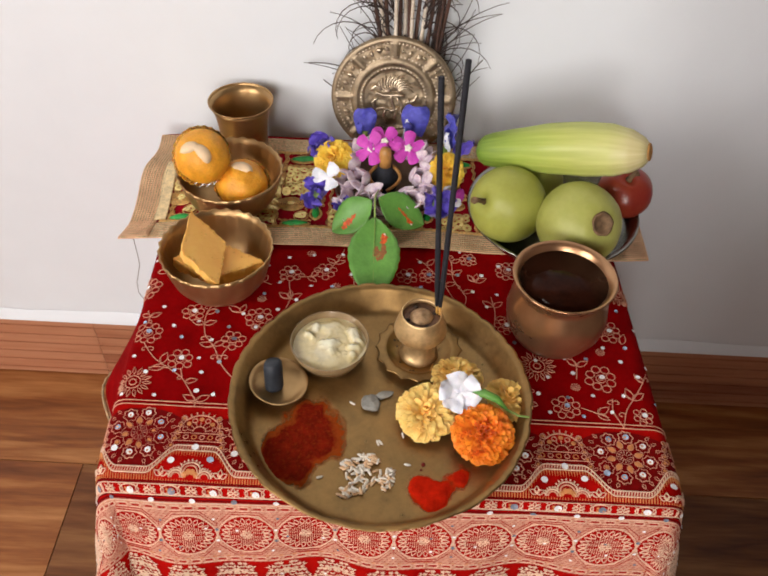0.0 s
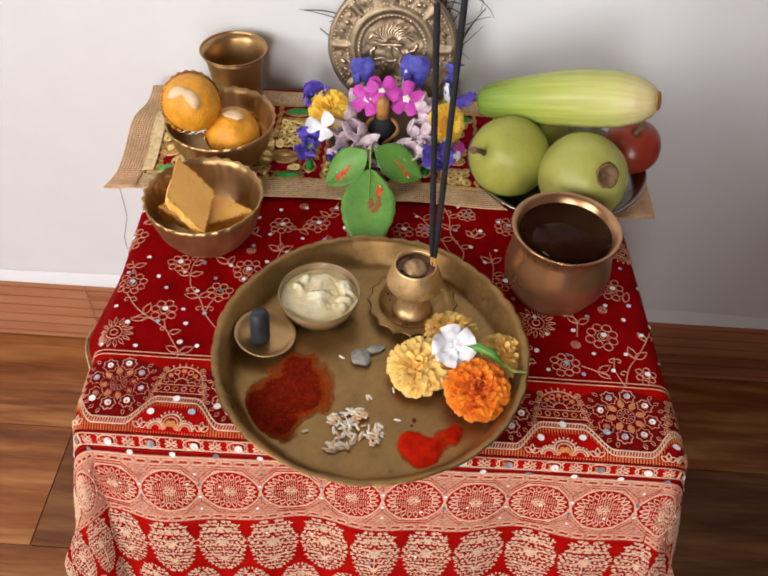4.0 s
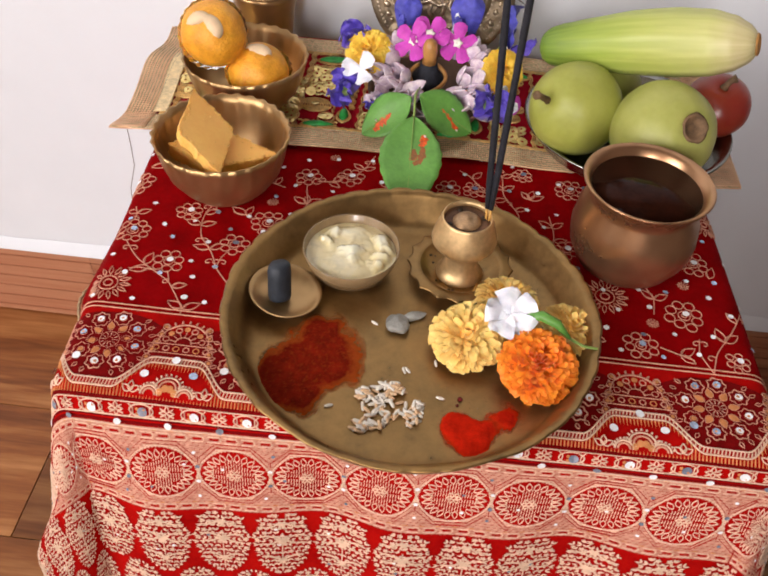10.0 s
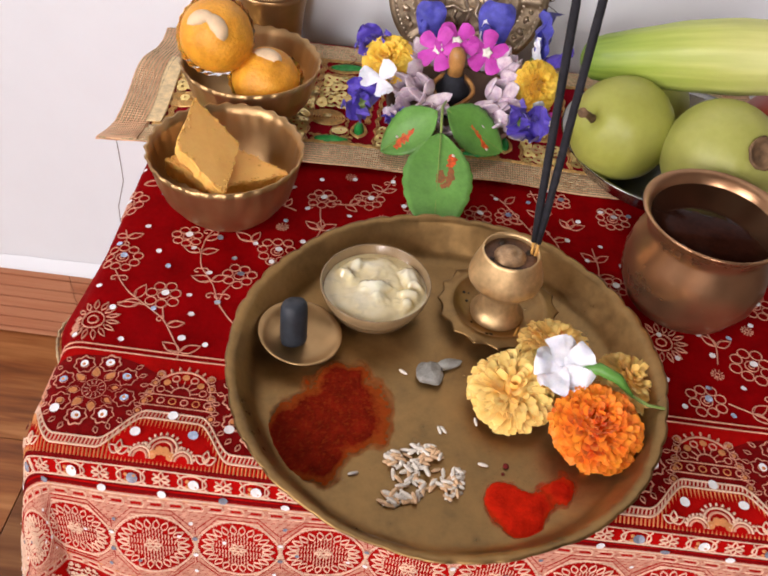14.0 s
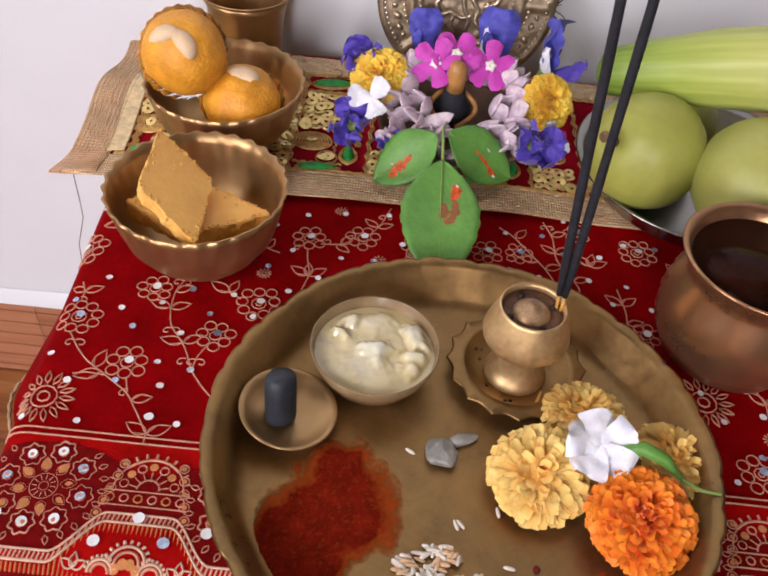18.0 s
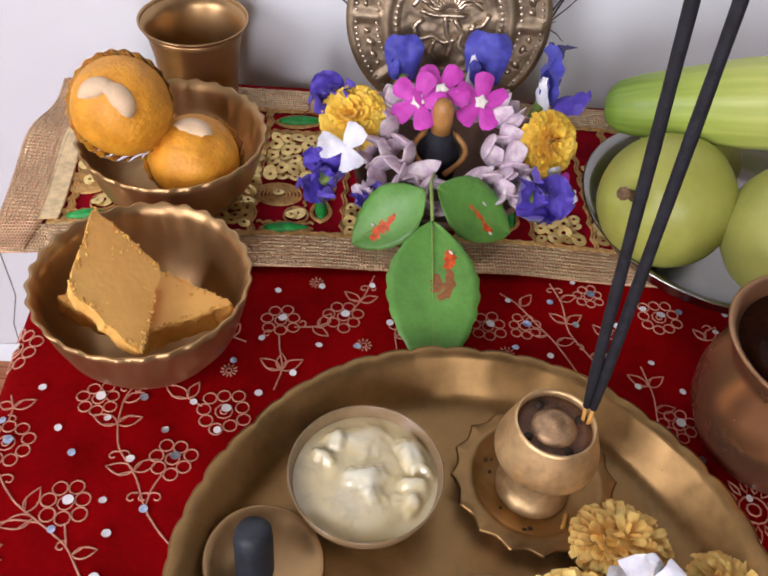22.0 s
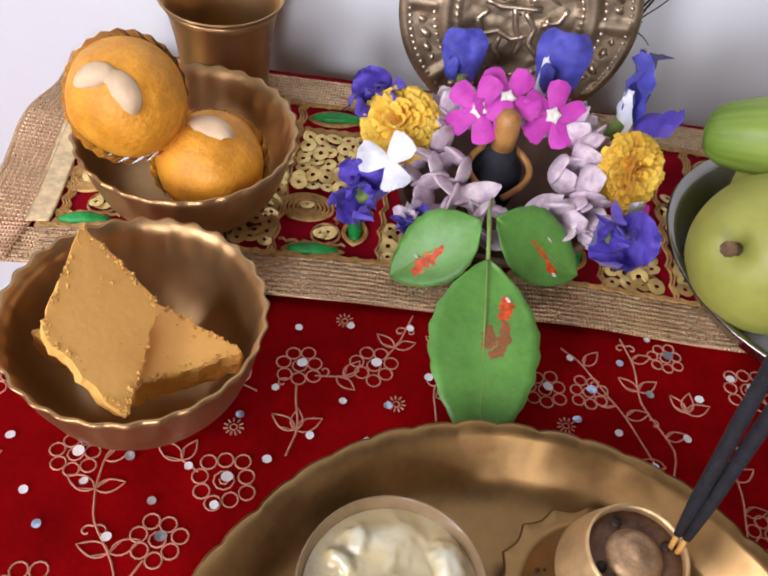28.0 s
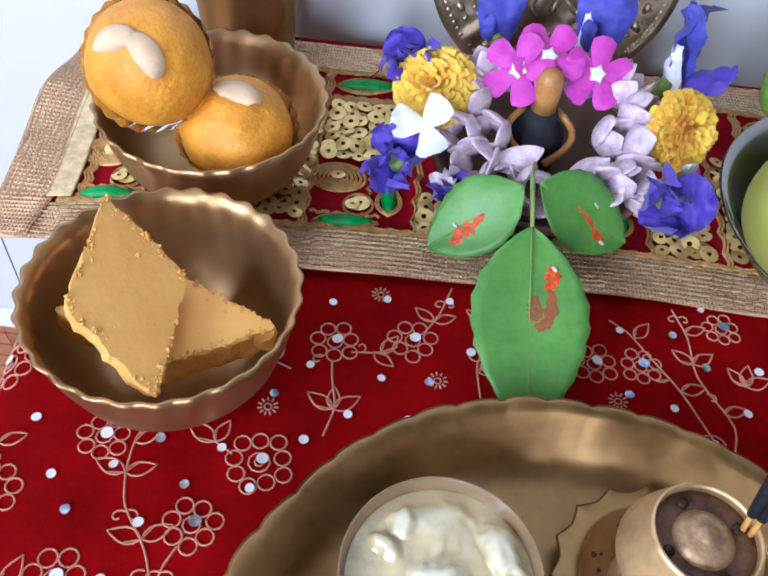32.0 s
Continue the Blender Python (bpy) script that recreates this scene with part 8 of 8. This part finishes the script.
if seq:
    tagged(mesh_ob("sequin_scatter", *join(seq), M_GOLDSEQ, runner, "clustered gold sequins"), kind="stuff")
cords.done("gold_cord", M_GOLDCORD, runner, "couched gold cord")
# pale sequinned panel at the runner's open end
thread = thing("loose_thread", Matrix.Identity(4), "thin loose grey thread hanging from the runner", "thread")
mesh_ob("strand", *tube([(-0.247, 0.590, 0.446), (-0.2465, 0.589, 0.425), (-0.2475, 0.590, 0.41), (-0.255, 0.590, 0.385), (-0.256, 0.590, 0.37), (-0.250, 0.590, 0.355), (-0.246, 0.59, 0.345), (-0.236, 0.588, 0.325)], 0.00035, 5), mat("grey_thread", (0.20, 0.17, 0.16), 0.8), thread)

red_thread = thing("red_thread", Matrix.Identity(4), "fine red thread lying in loose curls on the runner", "thread")
mesh_ob("strand", *tube([runner_at(-0.098 + 0.030 * k / 40 + 0.004 * math.sin(k * 0.55), 0.726 + 0.006 * math.sin(k * 0.33 + 1) + 0.003 * math.cos(k * 0.55), 0.0020) for k in range(41)], 0.0003, 5), mat("red_cotton", (0.30, 0.03, 0.03), 0.8), red_thread)

# ---- floor planks, last because they are many ----
PW, PL = 0.166, 1.18
plank_me = {}


def plank(x0, x1, y0, y1):
    key = (round(x1 - x0, 4), round(y1 - y0, 4))
    if key not in plank_me:
        bm = bmesh.new()
        box(bm, -key[0] / 2 + 0.0006, key[0] / 2 - 0.0006, -key[1] / 2 + 0.0006, key[1] / 2 - 0.0006, -0.0034, 0.0, 0.0007)
        me = bpy.data.meshes.new("plank")
        bm.to_mesh(me)
        bm.free()
        me.materials.append(M_PLANK)
        plank_me[key] = me
    ob = new("plank", plank_me[key])
    ob.location = ((x0 + x1) / 2, (y0 + y1) / 2, 0)
    ob.parent = floor_ob
    return ob


row = 0
y = RY1 + 0.002
while y > RY0:
    y2 = max(RY0, y - PW)
    x = (-0.96, -0.408, -0.75, -0.20)[row % 4] - 2 * PL
    while x < RX1:
        a, b = max(x, RX0), min(x + PL, RX1)
        if b - a > 0.02:
            plank(a, b, y2, y)
        x += PL
    y = y2
    row += 1
